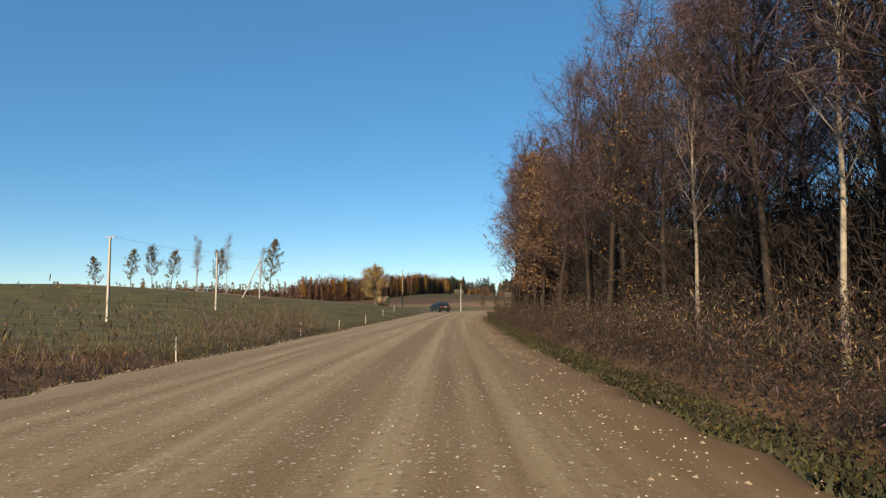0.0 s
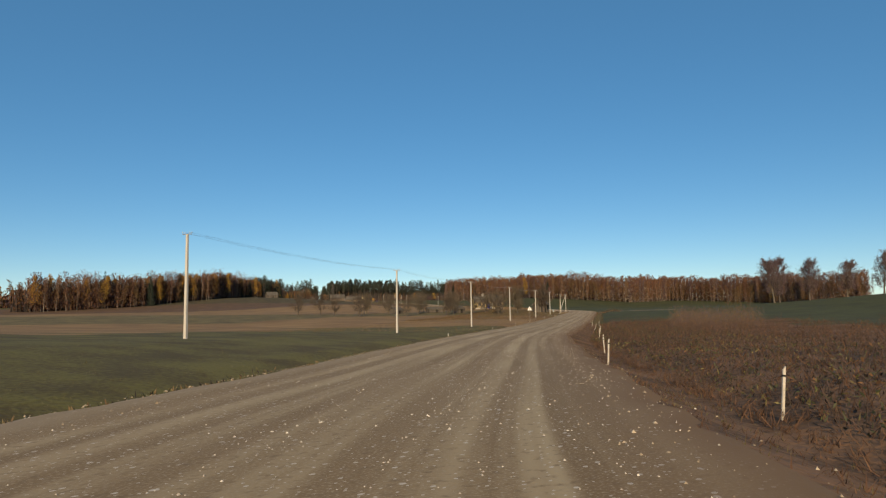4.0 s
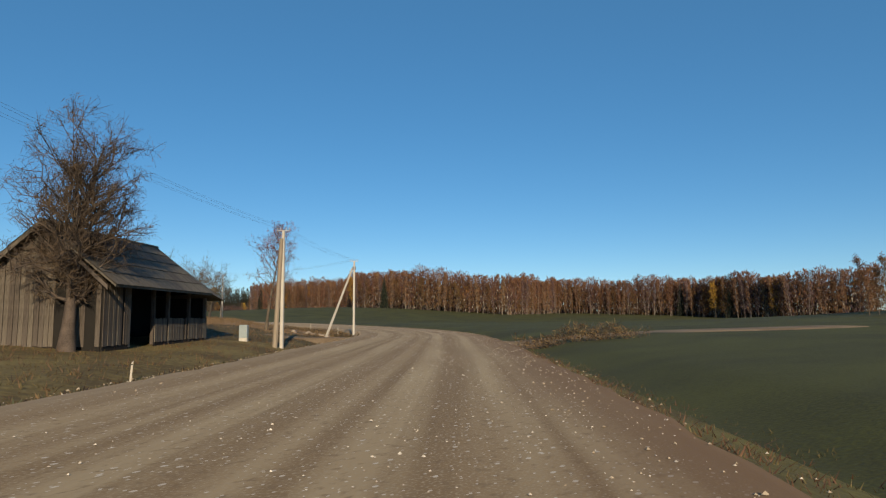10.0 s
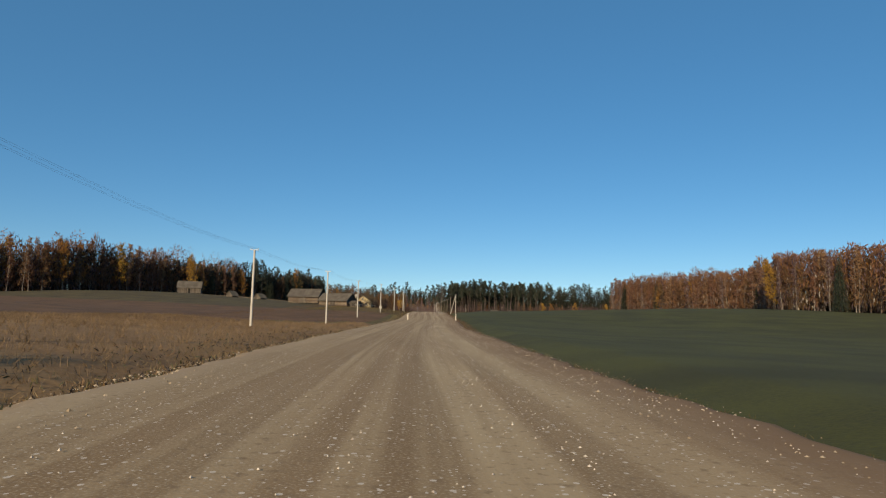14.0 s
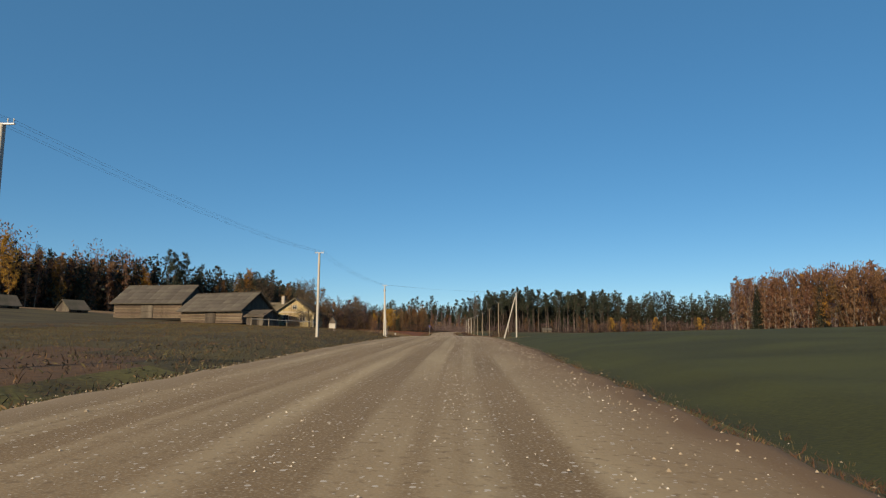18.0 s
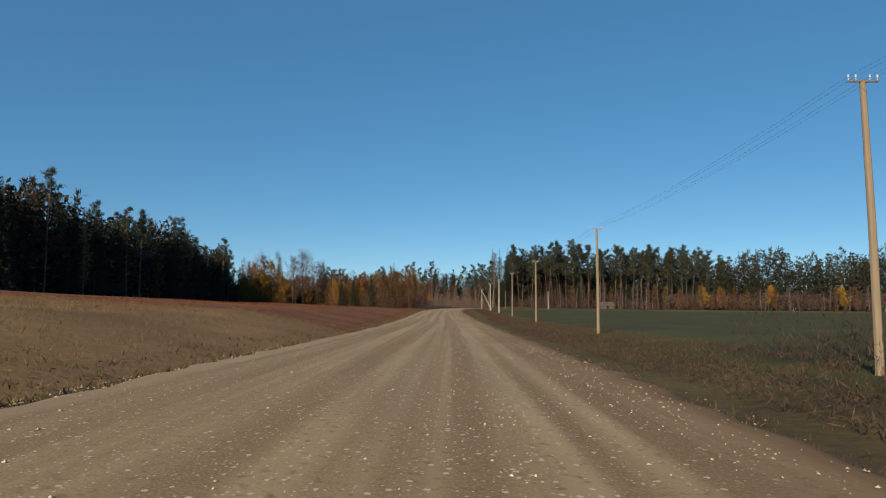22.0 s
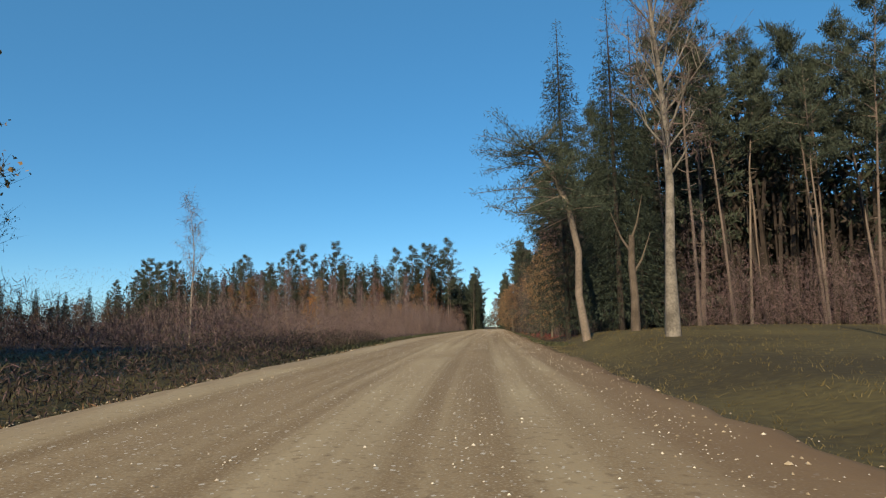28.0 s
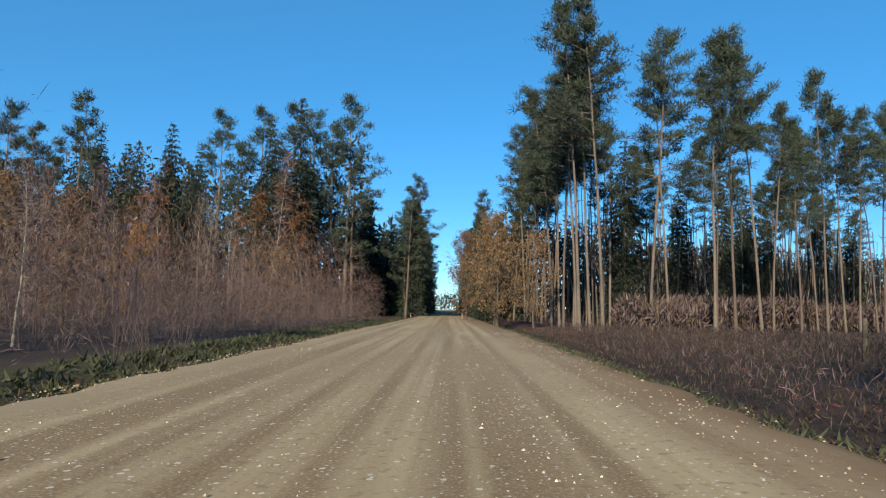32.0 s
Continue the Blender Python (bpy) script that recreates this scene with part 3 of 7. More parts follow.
class Heap:
    """Collects pieces of geometry into one mesh."""

    def __init__(self):
        self.v, self.f, self.n = [], [], 0

    def add(self, v, f):
        v = np.asarray(v, float)
        self.v.append(v)
        self.f.append(np.asarray(f) + self.n)
        self.n += len(v)

    def arrays(self):
        if not self.v:
            return np.zeros((0, 3)), np.zeros((0, 4), int)
        return np.concatenate(self.v), np.concatenate(self.f)


def blades(rng, centres, out, length, width, droop=0.0, spread=0.6):
    """Leaf- or needle-like quads at the centres, that point along out with some spread."""
    n = len(centres)
    d = out + rng.normal(0, spread, (n, 3))
    d[:, 2] -= droop
    d /= np.linalg.norm(d, axis=1, keepdims=True) + 1e-9
    s = np.cross(d, rng.normal(0, 1, (n, 3)))
    s /= np.linalg.norm(s, axis=1, keepdims=True) + 1e-9
    L = length * rng.uniform(0.6, 1.3, (n, 1))
    w = width * rng.uniform(0.6, 1.3, (n, 1))
    c = centres
    v = np.stack([c - s * w * 0.25, c + d * L * 0.5 - s * w * 0.5, c + d * L, c + d * L * 0.5 + s * w * 0.5], 1)
    return v.reshape(-1, 3), np.arange(4 * n).reshape(-1, 4)


def bent(rng, a, direction, length, n=4, wob=0.08, lift=0.0):
    """A wavering line of points from a."""
    d = np.array(direction, float)
    d /= np.linalg.norm(d)
    pts = [np.array(a, float)]
    for _ in range(n - 1):
        d = d + rng.normal(0, wob, 3) + np.array([0, 0, lift])
        d /= np.linalg.norm(d)
        pts.append(pts[-1] + d * length / (n - 1))
    return np.array(pts)


def sway(a, h, tilt):
    """A direction at the angle a round the trunk, tilted from upright."""
    return np.array([math.cos(a) * math.sin(tilt), math.sin(a) * math.sin(tilt), math.cos(tilt)]) * h


# ---- trees: each gives wood and foliage as arrays ----
def leafy(seed, h=11.0, r=0.18, crown=(0.3, 1.0), width=3.0, mains=16, subs=5, twigs=4, leaves=2, leaf=(0.28, 0.2),
          tilt=0.9, fine=0.012, wob=0.1, lean=0.0, stems=1, curl=0.0, flat=0.0):
    """A broadleaf: trunk or trunks, limbs, boughs, twigs and what leaves it still has."""
    rng = np.random.default_rng(seed)
    wood, green = Heap(), Heap()
    for st in range(stems):
        a0 = rng.uniform(0, 6.28)
        start = np.array([math.cos(a0), math.sin(a0), 0]) * (0.25 * r * 8 if stems > 1 else 0)
        td = np.array([math.cos(a0) * (lean + 0.12 * (stems > 1)), math.sin(a0) * (lean + 0.12 * (stems > 1)), 1.0])
        hh = h * (1 if st == 0 else rng.uniform(0.75, 0.98))
        trunk = bent(rng, start, td, hh, 7, 0.05)
        rad = r * (1 - np.linspace(0, 0.9, 7)) / math.sqrt(stems) ** 0.7
        rad[0] *= 1.35
        wood.add(*tube(trunk, rad, 7))
        for i in range(mains // stems):
            t = crown[0] + (crown[1] - crown[0]) * (i + rng.uniform(0, 1)) / (mains // stems)
            t = min(t, 0.97)
            p = trunk[0] + 0 * trunk[0]
            k = t * 6
            p = trunk[int(k)] * (1 - k % 1) + trunk[min(int(k) + 1, 6)] * (k % 1)
            rel = (t - crown[0]) / (crown[1] - crown[0] + 1e-6)
            L = width * ((1 - flat) * (1.0 - 0.62 * rel ** 1.6) + flat * (0.62 + 0.38 * rel)) * (0.55 + 0.45 * min(rel * 4, 1)) * rng.uniform(0.75, 1.2)
            a = i * 2.4 + rng.uniform(-0.5, 0.5)
            limb = bent(rng, p, sway(a, 1, tilt * (1.1 - 0.55 * rel)), L, 4, wob, 0.06 - curl)
            lr = r * 0.36 * (1 - 0.6 * t)
            wood.add(*tube(limb, [lr, lr * 0.7, lr * 0.42, lr * 0.15], 4))
            for j in range(subs):
                u = 0.25 + 0.75 * (j + rng.uniform(0, 1)) / subs
                k = min(u * 3, 2.99)
                q = limb[int(k)] * (1 - k % 1) + limb[int(k) + 1] * (k % 1)
                dd = limb[-1] - limb[0]
                dd = dd / (np.linalg.norm(dd) + 1e-9) + rng.normal(0, 0.6, 3) + np.array([0, 0, 0.25 - curl * 2])
                bl = L * 0.42 * rng.uniform(0.6, 1.2)
                bough = bent(rng, q, dd, bl, 3, 0.15, -curl)
                br = max(lr * 0.35, fine * 1.3)
                wood.add(*tube(bough, [br, br * 0.7, br * 0.35], 3))
                for m in range(twigs):
                    e = bough[0] + (bough[2] - bough[0]) * rng.uniform(0.25, 1.0)
                    td2 = bough[2] - bough[0]
                    td2 = td2 / (np.linalg.norm(td2) + 1e-9) + rng.normal(0, 0.7, 3) + np.array([0, 0, 0.2 - curl * 3])
                    tw = bent(rng, e, td2, bl * 0.6 * rng.uniform(0.6, 1.3), 2)
                    wood.add(*tube(tw, [fine, fine * 0.5], 3))
                    if leaves:
                        n = rng.poisson(leaves)
                        if n:
                            c = tw[0] + (tw[1] - tw[0]) * rng.uniform(0.1, 1.1, (n, 1)) + rng.normal(0, 0.12, (n, 3))
                            green.add(*blades(rng, c, np.tile((0, 0, -0.3), (n, 1)), leaf[0], leaf[1], 0, 0.9))
    return wood.arrays(), green.arrays()


def pine(seed, h=22.0, r=0.2, start=0.55, width=2.6, limbs=26, tufts=5, needles=9, size=0.55, bend=0.03, fine=0.24):
    rng = np.random.default_rng(seed)
    wood, green = Heap(), Heap()
    trunk = bent(rng, (0, 0, 0), (rng.normal(0, 0.02), rng.normal(0, 0.02), 1), h, 8, bend)
    rad = r * (1 - np.linspace(0, 0.85, 8))
    rad[0] *= 1.25
    wood.add(*tube(trunk, rad, 7))
    for i in range(limbs + 7):
        dead = i >= limbs
        t = start + (0.99 - start) * (i + rng.uniform(0, 1)) / limbs if not dead else rng.uniform(start * 0.55, start)
        k = min(t * 7, 6.99)
        p = trunk[int(k)] * (1 - k % 1) + trunk[int(k) + 1] * (k % 1)
        rel = min(max((t - start) / (1 - start), 0), 1)
        L = width * (0.45 + 1.0 * math.sin(min(rel + 0.18, 1) * math.pi) ** 0.8 * (1 - 0.35 * rel)) * rng.uniform(0.6, 1.25)
        if dead:
            L *= 0.35
        a = rng.uniform(0, 6.28)
        limb = bent(rng, p, sway(a, 1, 1.5 - 0.75 * rel), L, 4, 0.14, 0.05)
        lr = 0.05 * (1.1 - 0.6 * rel)
        wood.add(*tube(limb, [lr, lr * 0.7, lr * 0.5, lr * 0.2], 3))
        if dead:
            continue
        for j in range(tufts):
            u = 0.3 + 0.75 * (j + rng.uniform(0, 1)) / tufts
            k = min(u * 3, 2.99)
            q = limb[int(k)] * (1 - k % 1) + limb[int(k) + 1] * (k % 1) + rng.normal(0, 0.16, 3)
            c = q + rng.normal(0, 0.22, (needles, 3)) * (1, 1, 0.55)
            out = (limb[-1] - limb[0]) / (L + 1e-6) * 0.5 + np.array([0, 0, 0.55])
            green.add(*blades(rng, c, np.tile(out, (needles, 1)), size, size * fine, 0, 0.75))
    return wood.arrays(), green.arrays()


def spruce(seed, h=20.0, width=2.7, start=0.06, levels=26, per=8, needles=5, size=0.7, wide=0.42):
    rng = np.random.default_rng(seed)
    wood, green = Heap(), Heap()
    trunk = np.array([(0, 0, 0), (0, 0, h * 0.5), (0, 0, h)])
    wood.add(*tube(trunk, [0.19, 0.11, 0.012], 7))
    for i in range(levels):
        t = start + (1 - start) * ((i + 0.3) / levels) ** 0.92
        R = width * (1 - t) ** 0.85 * rng.uniform(0.85, 1.1) + 0.12
        around = round(per * (0.55 + 0.4 * R))  # lower whorls carry more boughs
        for j in range(around):
            a = (j + rng.uniform(0, 1)) / around * 6.283 + i
            L = R * rng.uniform(0.7, 1.15)
            n = needles if L > 0.8 else 3
            u = np.linspace(0.14, 1.0, n)[:, None]
            d = np.array([math.cos(a), math.sin(a), 0])
            c = np.array([0, 0, t * h]) + d * L * u * 0.95 + np.array([0, 0, -1]) * (u ** 1.5) * L * 0.32 + rng.normal(0, 0.08, (n, 3))
            c2 = np.repeat(c, 2, 0)
            out = np.tile(d * 0.8 + np.array([0, 0, -0.45]), (2 * n, 1))
            green.add(*blades(rng, c2, out, size * (0.5 + 0.5 * min(L, 1.4)), size * wide, 0.1, 0.42))
    return wood.arrays(), green.arrays()


def scrub(seed, h=3.4, stems=16, spread=0.45, r=0.014, twigs=3, leaves=0, leaf=(0.14, 0.1)):
    """A thicket plant of thin upright stems."""
    rng = np.random.default_rng(seed)
    wood, green = Heap(), Heap()
    for i in range(stems):
        a = rng.uniform(0, 6.28)
        p = np.array([math.cos(a), math.sin(a), 0]) * rng.uniform(0, 0.5)
        d = np.array([math.cos(a) * spread * rng.uniform(0, 1), math.sin(a) * spread * rng.uniform(0, 1), 1])
        L = h * rng.uniform(0.55, 1.1)
        line = bent(rng, p, d, L, 3, 0.08)
        wood.add(*tube(line, [r, r * 0.75, r * 0.3], 3))
        for j in range(twigs):
            q = line[0] + (line[2] - line[0]) * rng.uniform(0.3, 0.95)
            tw = bent(rng, q, d + rng.normal(0, 0.4, 3), L * 0.3 * rng.uniform(0.6, 1.3), 2)
            wood.add(*tube(tw, [r * 0.55, r * 0.25], 3))
            if leaves:
                n = rng.poisson(leaves)
                if n:
                    c = tw[0] + (tw[1] - tw[0]) * rng.uniform(0.2, 1.1, (n, 1))
                    green.add(*blades(rng, c, np.tile((0, 0, 0.2), (n, 1)), leaf[0], leaf[1], 0, 0.9))
    return wood.arrays(), green.arrays()


class Kind:
    """A kind of plant: a few grown shapes with their materials, set out singly or joined."""

    def __init__(self, name, shapes, bark, foliage, label, category="tree", group="", parts=("trunk", "crown"), crown_label=""):
        self.name, self.bark, self.foliage, self.label, self.category, self.group = name, bark, foliage, label, category, group
        self.shapes, self.parts, self.crown_label = shapes, parts, crown_label
        self.meshes = []
        for w, g in shapes:
            a = quads(name + "_wood", *w, [bark], smooth=True)
            b = quads(name + "_leaves", *g, [foliage]) if len(g[1]) else None
            self.meshes.append((a, b))

    def put(self, x, y, rng, scale=1.0, which=None, label="", turn=None, sink=0.12, z=None):
        i = rng.randrange(len(self.meshes)) if which is None else which
        a, b = self.meshes[i]
        e = base(self.name, x, y, (gz(x, y) if z is None else z) - sink, math.degrees(rng.uniform(0, 6.28)) if turn is None else turn)
        e.scale = (scale * rng.uniform(0.93, 1.07), scale * rng.uniform(0.93, 1.07), scale)
        child(self.parts[0], a, e)
        if b is not None:
            child(self.parts[1], b, e, self.crown_label)
        return tagged(e, label or self.label, self.category, self.group)


def thicket(name, places, shapes, bark, foliage, label, category="bushes", rng=None, sink=0.1):
    """Plants that nobody could count, joined into one mesh. places: x, y, scale."""
    rng = rng or np.random.default_rng(3)
    v, f, m, n = [], [], [], 0
    if not len(places):
        return None
    P = np.array(places, float)
    zz = ground_z(P[:, 0], P[:, 1]) - sink
    for (x, y, s), z in zip(P, zz):
        (wv, wf), (gv, gf) = shapes[rng.integers(len(shapes))]
        a = rng.uniform(0, 6.28)
        c, sn = math.cos(a) * s, math.sin(a) * s
        for vv, ff, mi in ((wv, wf, 0), (gv, gf, 1)):
            if len(ff):
                v.append(np.stack([vv[:, 0] * c - vv[:, 1] * sn + x, vv[:, 0] * sn + vv[:, 1] * c + y, vv[:, 2] * s + z], -1))
                f.append(ff + n)
                m.append(np.full(len(ff), mi))
                n += len(vv)
    ob = new(name, quads(name, np.concatenate(v), np.concatenate(f), [bark, foliage or bark], np.concatenate(m)))
    return tagged(ob, label, category, kind="stuff")


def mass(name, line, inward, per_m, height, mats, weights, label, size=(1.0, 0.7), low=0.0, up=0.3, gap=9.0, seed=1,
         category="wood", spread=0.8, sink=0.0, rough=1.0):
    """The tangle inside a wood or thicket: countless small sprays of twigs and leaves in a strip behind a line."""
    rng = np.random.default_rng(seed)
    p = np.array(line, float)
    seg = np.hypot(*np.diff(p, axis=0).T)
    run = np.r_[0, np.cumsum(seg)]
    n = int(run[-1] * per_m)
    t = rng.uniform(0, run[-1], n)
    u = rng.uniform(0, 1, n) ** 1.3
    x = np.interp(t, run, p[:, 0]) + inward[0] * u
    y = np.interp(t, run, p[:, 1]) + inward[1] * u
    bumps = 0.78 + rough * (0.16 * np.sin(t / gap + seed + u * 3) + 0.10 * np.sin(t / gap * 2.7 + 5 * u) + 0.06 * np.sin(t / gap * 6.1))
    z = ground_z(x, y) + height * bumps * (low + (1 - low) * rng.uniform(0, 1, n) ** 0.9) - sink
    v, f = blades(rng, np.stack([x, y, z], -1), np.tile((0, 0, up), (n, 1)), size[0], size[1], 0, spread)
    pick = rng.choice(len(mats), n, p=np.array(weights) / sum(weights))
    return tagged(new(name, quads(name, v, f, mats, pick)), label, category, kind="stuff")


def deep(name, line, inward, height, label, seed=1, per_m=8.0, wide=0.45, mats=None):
    """Backdrop stems for the depth of a wood: flat-topped tapering strips, each turned its own way, with the shade put
    into their dark colour.
    """
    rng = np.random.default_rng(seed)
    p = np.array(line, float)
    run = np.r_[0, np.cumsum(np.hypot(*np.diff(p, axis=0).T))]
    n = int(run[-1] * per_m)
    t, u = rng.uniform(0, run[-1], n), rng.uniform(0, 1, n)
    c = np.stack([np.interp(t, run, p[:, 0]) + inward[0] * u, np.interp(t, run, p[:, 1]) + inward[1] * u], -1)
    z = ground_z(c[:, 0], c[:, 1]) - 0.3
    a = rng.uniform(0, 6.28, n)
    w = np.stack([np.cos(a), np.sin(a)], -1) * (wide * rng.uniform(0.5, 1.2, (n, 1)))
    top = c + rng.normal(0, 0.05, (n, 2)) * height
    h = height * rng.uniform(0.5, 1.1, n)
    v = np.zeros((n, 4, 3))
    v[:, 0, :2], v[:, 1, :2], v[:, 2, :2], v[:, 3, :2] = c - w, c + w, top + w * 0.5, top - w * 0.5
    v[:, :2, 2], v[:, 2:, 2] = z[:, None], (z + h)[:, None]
    # by default the strips take the shade-dark bark colour
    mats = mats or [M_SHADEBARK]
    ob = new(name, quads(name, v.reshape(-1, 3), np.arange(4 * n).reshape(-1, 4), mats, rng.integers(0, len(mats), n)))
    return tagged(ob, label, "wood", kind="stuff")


def along(line, spacing, rng, jitter=0.4):
    """Places along a line of corners."""
    out = []
    for (x0, y0), (x1, y1) in zip(line[:-1], line[1:]):
        n = max(1, round(math.hypot(x1 - x0, y1 - y0) / spacing))
        for i in range(n):
            t = (i + rng.uniform(0, 1) * jitter * 2) / n
            out.append((x0 + (x1 - x0) * t + rng.uniform(-1, 1) * spacing * jitter, y0 + (y1 - y0) * t + rng.uniform(-1, 1) * spacing * jitter))
    return out


def shifted(line, dx, dy):
    return [(x + dx, y + dy) for x, y in line]

# ---- the kinds of tree ----
K_ALDER = Kind("alder_tree", [leafy(11 + i, 14.5, 0.15, (0.30, 1.0), 4.2, 28, 5, 4, 5.5, (0.6, 0.019), fine=0.011, tilt=0.8) for i in range(2)],
               M_SHADEBARK, M_PURPLE, "tall bare alder with dense purple-brown twigs at the roadside", group="alder grove")
K_ALDERLEAF = Kind("alder_tree", [leafy(21 + i, 14.0, 0.15, (0.08, 1.0), 4.0, 26, 5, 4, 2.2, (0.14, 0.10), fine=0.010) for i in range(2)],
                   M_SHADEBARK, M_BROWN, "alder with thinning brown autumn leaves at the roadside", group="alder grove")
K_MAPLE = Kind("maple_tree", [leafy(31, 13.0, 0.2, (0.12, 1.0), 4.3, 34, 7, 6, 6.5, (0.17, 0.13))],
               M_TWIG, M_GOLDRUST, "broad tree with rust-gold autumn leaves", group="alder grove")
K_FIELD = Kind("field_tree", [leafy(41 + i, 10.5, 0.13, (0.30, 1.0), 3.0, 24, 5, 4, 6.0, (0.22, 0.16)) for i in range(2)],
               M_BARK, M_OLIVE, "slim field tree with a tall oval olive-brown crown", group="trees on the rise")
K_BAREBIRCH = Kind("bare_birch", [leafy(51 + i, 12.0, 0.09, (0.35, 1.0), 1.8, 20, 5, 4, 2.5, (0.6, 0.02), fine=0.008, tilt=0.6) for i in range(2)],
                   M_BIRCHSHADE, M_TWIG, "slender bare birch with hazy fine twigs", group="bare birches")
K_YELLOW = Kind("linden_tree", [leafy(61 + i, 6.2, 0.13, (0.16, 1.0), 2.9, 30, 6, 5, 6.0, (0.2, 0.17)) for i in range(2)],
                M_BARK, M_PALEGOLD, "round-crowned linden in full tan-gold leaf")
K_ORCHARD = Kind("apple_tree", [leafy(71 + i, 4.9, 0.17, (0.22, 0.95), 3.3, 28, 7, 5, 4.0, (0.36, 0.022), 1.1, 0.012, 0.22, 0.1, 1 + i % 2, 0.03, 0.7) for i in range(4)],
                 M_BARK, M_LICHEN, "old apple tree, nearly leafless, with tangled grey-brown twigs", group="orchard trees")
K_PEAR = Kind("pear_tree", [leafy(81 + i, 6.1, 0.2, (0.26, 0.98), 3.2, 40, 8, 6, 4.0, (0.42, 0.022), 1.2, 0.012, 0.3, 0.07, 1, 0.06, 0.85) for i in range(2)],
              M_BARK, M_LICHEN, "old bare pear tree with crooked drooping twigs", group="orchard trees")
K_WILLOW = Kind("pollard_willow", [leafy(91, 10.0, 0.46, (0.32, 1.0), 3.9, 60, 8, 7, 4.0, (0.5, 0.024), fine=0.012, tilt=1.0, wob=0.28, stems=2, lean=0.16, flat=0.8)],
                M_BARK, M_LICHEN, "gnarled many-stemmed old willow, bare, beside the grey barn")
K_ROWAN = Kind("rowan_tree", [leafy(95, 9.6, 0.16, (0.3, 1.0), 3.7, 30, 6, 5, 2.6, (0.13, 0.09), 0.95, 0.008)],
               M_BARK, M_PINK, "slender tree with sparse pinkish-red leaves by the track")
K_LINDENROW = Kind("lime_tree", [leafy(101 + i, 13.5, 0.3, (0.14, 1.0), 5.6, 44, 6, 5, 7.0, (0.8, 0.05), 0.85, 0.03) for i in range(3)],
                   M_BARK, M_PURPLE, "big round-headed bare lime tree with purplish twigs on the field crest", group="limes on the crest")
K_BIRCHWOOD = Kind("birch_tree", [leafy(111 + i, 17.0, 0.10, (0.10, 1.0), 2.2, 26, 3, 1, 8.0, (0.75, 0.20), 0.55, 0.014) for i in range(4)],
                   M_BIRCHSHADE, M_ORANGE, "tall thin birch with rust-orange leaves at the wood's edge", group="birch wood edge")
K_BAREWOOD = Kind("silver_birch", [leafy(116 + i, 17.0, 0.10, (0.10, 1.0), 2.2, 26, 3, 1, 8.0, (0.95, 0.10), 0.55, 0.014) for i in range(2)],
                  M_BIRCHSHADE, M_PURPLE, "tall thin birch, nearly bare, with purple-brown twigs at the wood's edge", group="birch wood edge")
K_ASPEN = Kind("aspen_tree", [leafy(121 + i, 17.0, 0.14, (0.16, 1.0), 4.2, 32, 6, 4, 6.0, (0.26, 0.19), 0.75, 0.015) for i in range(2)],
               M_BARK, M_YELLOW, "tall aspen glowing with yellow-orange autumn leaves", group="aspens")
K_GOLD = Kind("golden_birch", [leafy(126 + i, 9.5, 0.12, (0.10, 1.0), 3.6, 30, 6, 4, 5.0, (0.26, 0.17), 0.8, 0.012) for i in range(2)],
              M_BARK, M_YELLOW, "broad low tree in golden-orange autumn leaf", group="golden trees")
K_TAN = Kind("willow_tree", [leafy(128 + i, 9.5, 0.12, (0.06, 1.0), 3.6, 34, 6, 5, 5.0, (0.20, 0.09), 0.8, 0.010) for i in range(2)],
             M_BARK, M_GOLDRUST, "low wide tree with tan-gold leaves")
K_BROWNWOOD = Kind("grey_alder", [leafy(131 + i, 14.0, 0.12, (0.08, 1.0), 3.4, 22, 4, 2, 6.0, (0.8, 0.12), 0.75, 0.02) for i in range(3)],
                   M_BARK, M_BROWN, "nearly bare brown alder at the wood's edge", group="brown wood edge")
K_HAZEL = Kind("hazel_tree", [leafy(136 + i, 9.0, 0.055, (0.05, 1.0), 3.0, 30, 5, 4, 0.6, (0.09, 0.06), 0.9, 0.004, 0.24, stems=3) for i in range(3)],
               M_HAZELBARK, M_PALELEAF, "bare bushy hazel with a few pale brown leaves by the road", group="roadside hazels")
K_PINE = Kind("pine_tree", [pine(141 + i, 23.0, 0.125, 0.54 + 0.05 * i, 2.25, 30, 6, 36, 0.46, fine=0.13) for i in range(3)], M_PINEBARK, M_PINE,
              "tall Scots pine with a long bare trunk and a tufted crown", group="roadside pines")
K_FARPINE = Kind("pine_tree", [pine(151 + i, 22.0, 0.2, 0.30 + 0.06 * i, 3.0, 28, 6, 34, 0.50, fine=0.14) for i in range(2)], M_PINEBARK, M_PINE,
                 "dark Scots pine in a forest edge", group="forest pines")
K_SPRUCE = Kind("spruce_tree", [spruce(161 + i, 20.0, 2.7 + 0.4 * i, 0.05, 32, 10, 8, 0.55, 0.22) for i in range(2)], M_BARK, M_SPRUCE,
                "dark conical Norway spruce at the forest edge", group="forest spruces")
K_NEARSPRUCE = Kind("spruce_tree", [spruce(166 + i, 20.0, 3.0 + 0.35 * i, 0.05, 42, 12, 26, 0.18, 0.20) for i in range(3)], M_SHADEBARK, M_SPRUCE,
                    "dark shaggy Norway spruce beside the road", group="forest spruces")


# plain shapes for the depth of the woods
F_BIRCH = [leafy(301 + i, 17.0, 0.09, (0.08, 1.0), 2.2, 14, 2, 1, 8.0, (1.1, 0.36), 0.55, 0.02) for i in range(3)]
F_BROWN = [leafy(311 + i, 14.0, 0.10, (0.06, 1.0), 3.0, 10, 2, 1, 6.0, (0.95, 0.7), 0.8, 0.03) for i in range(3)]
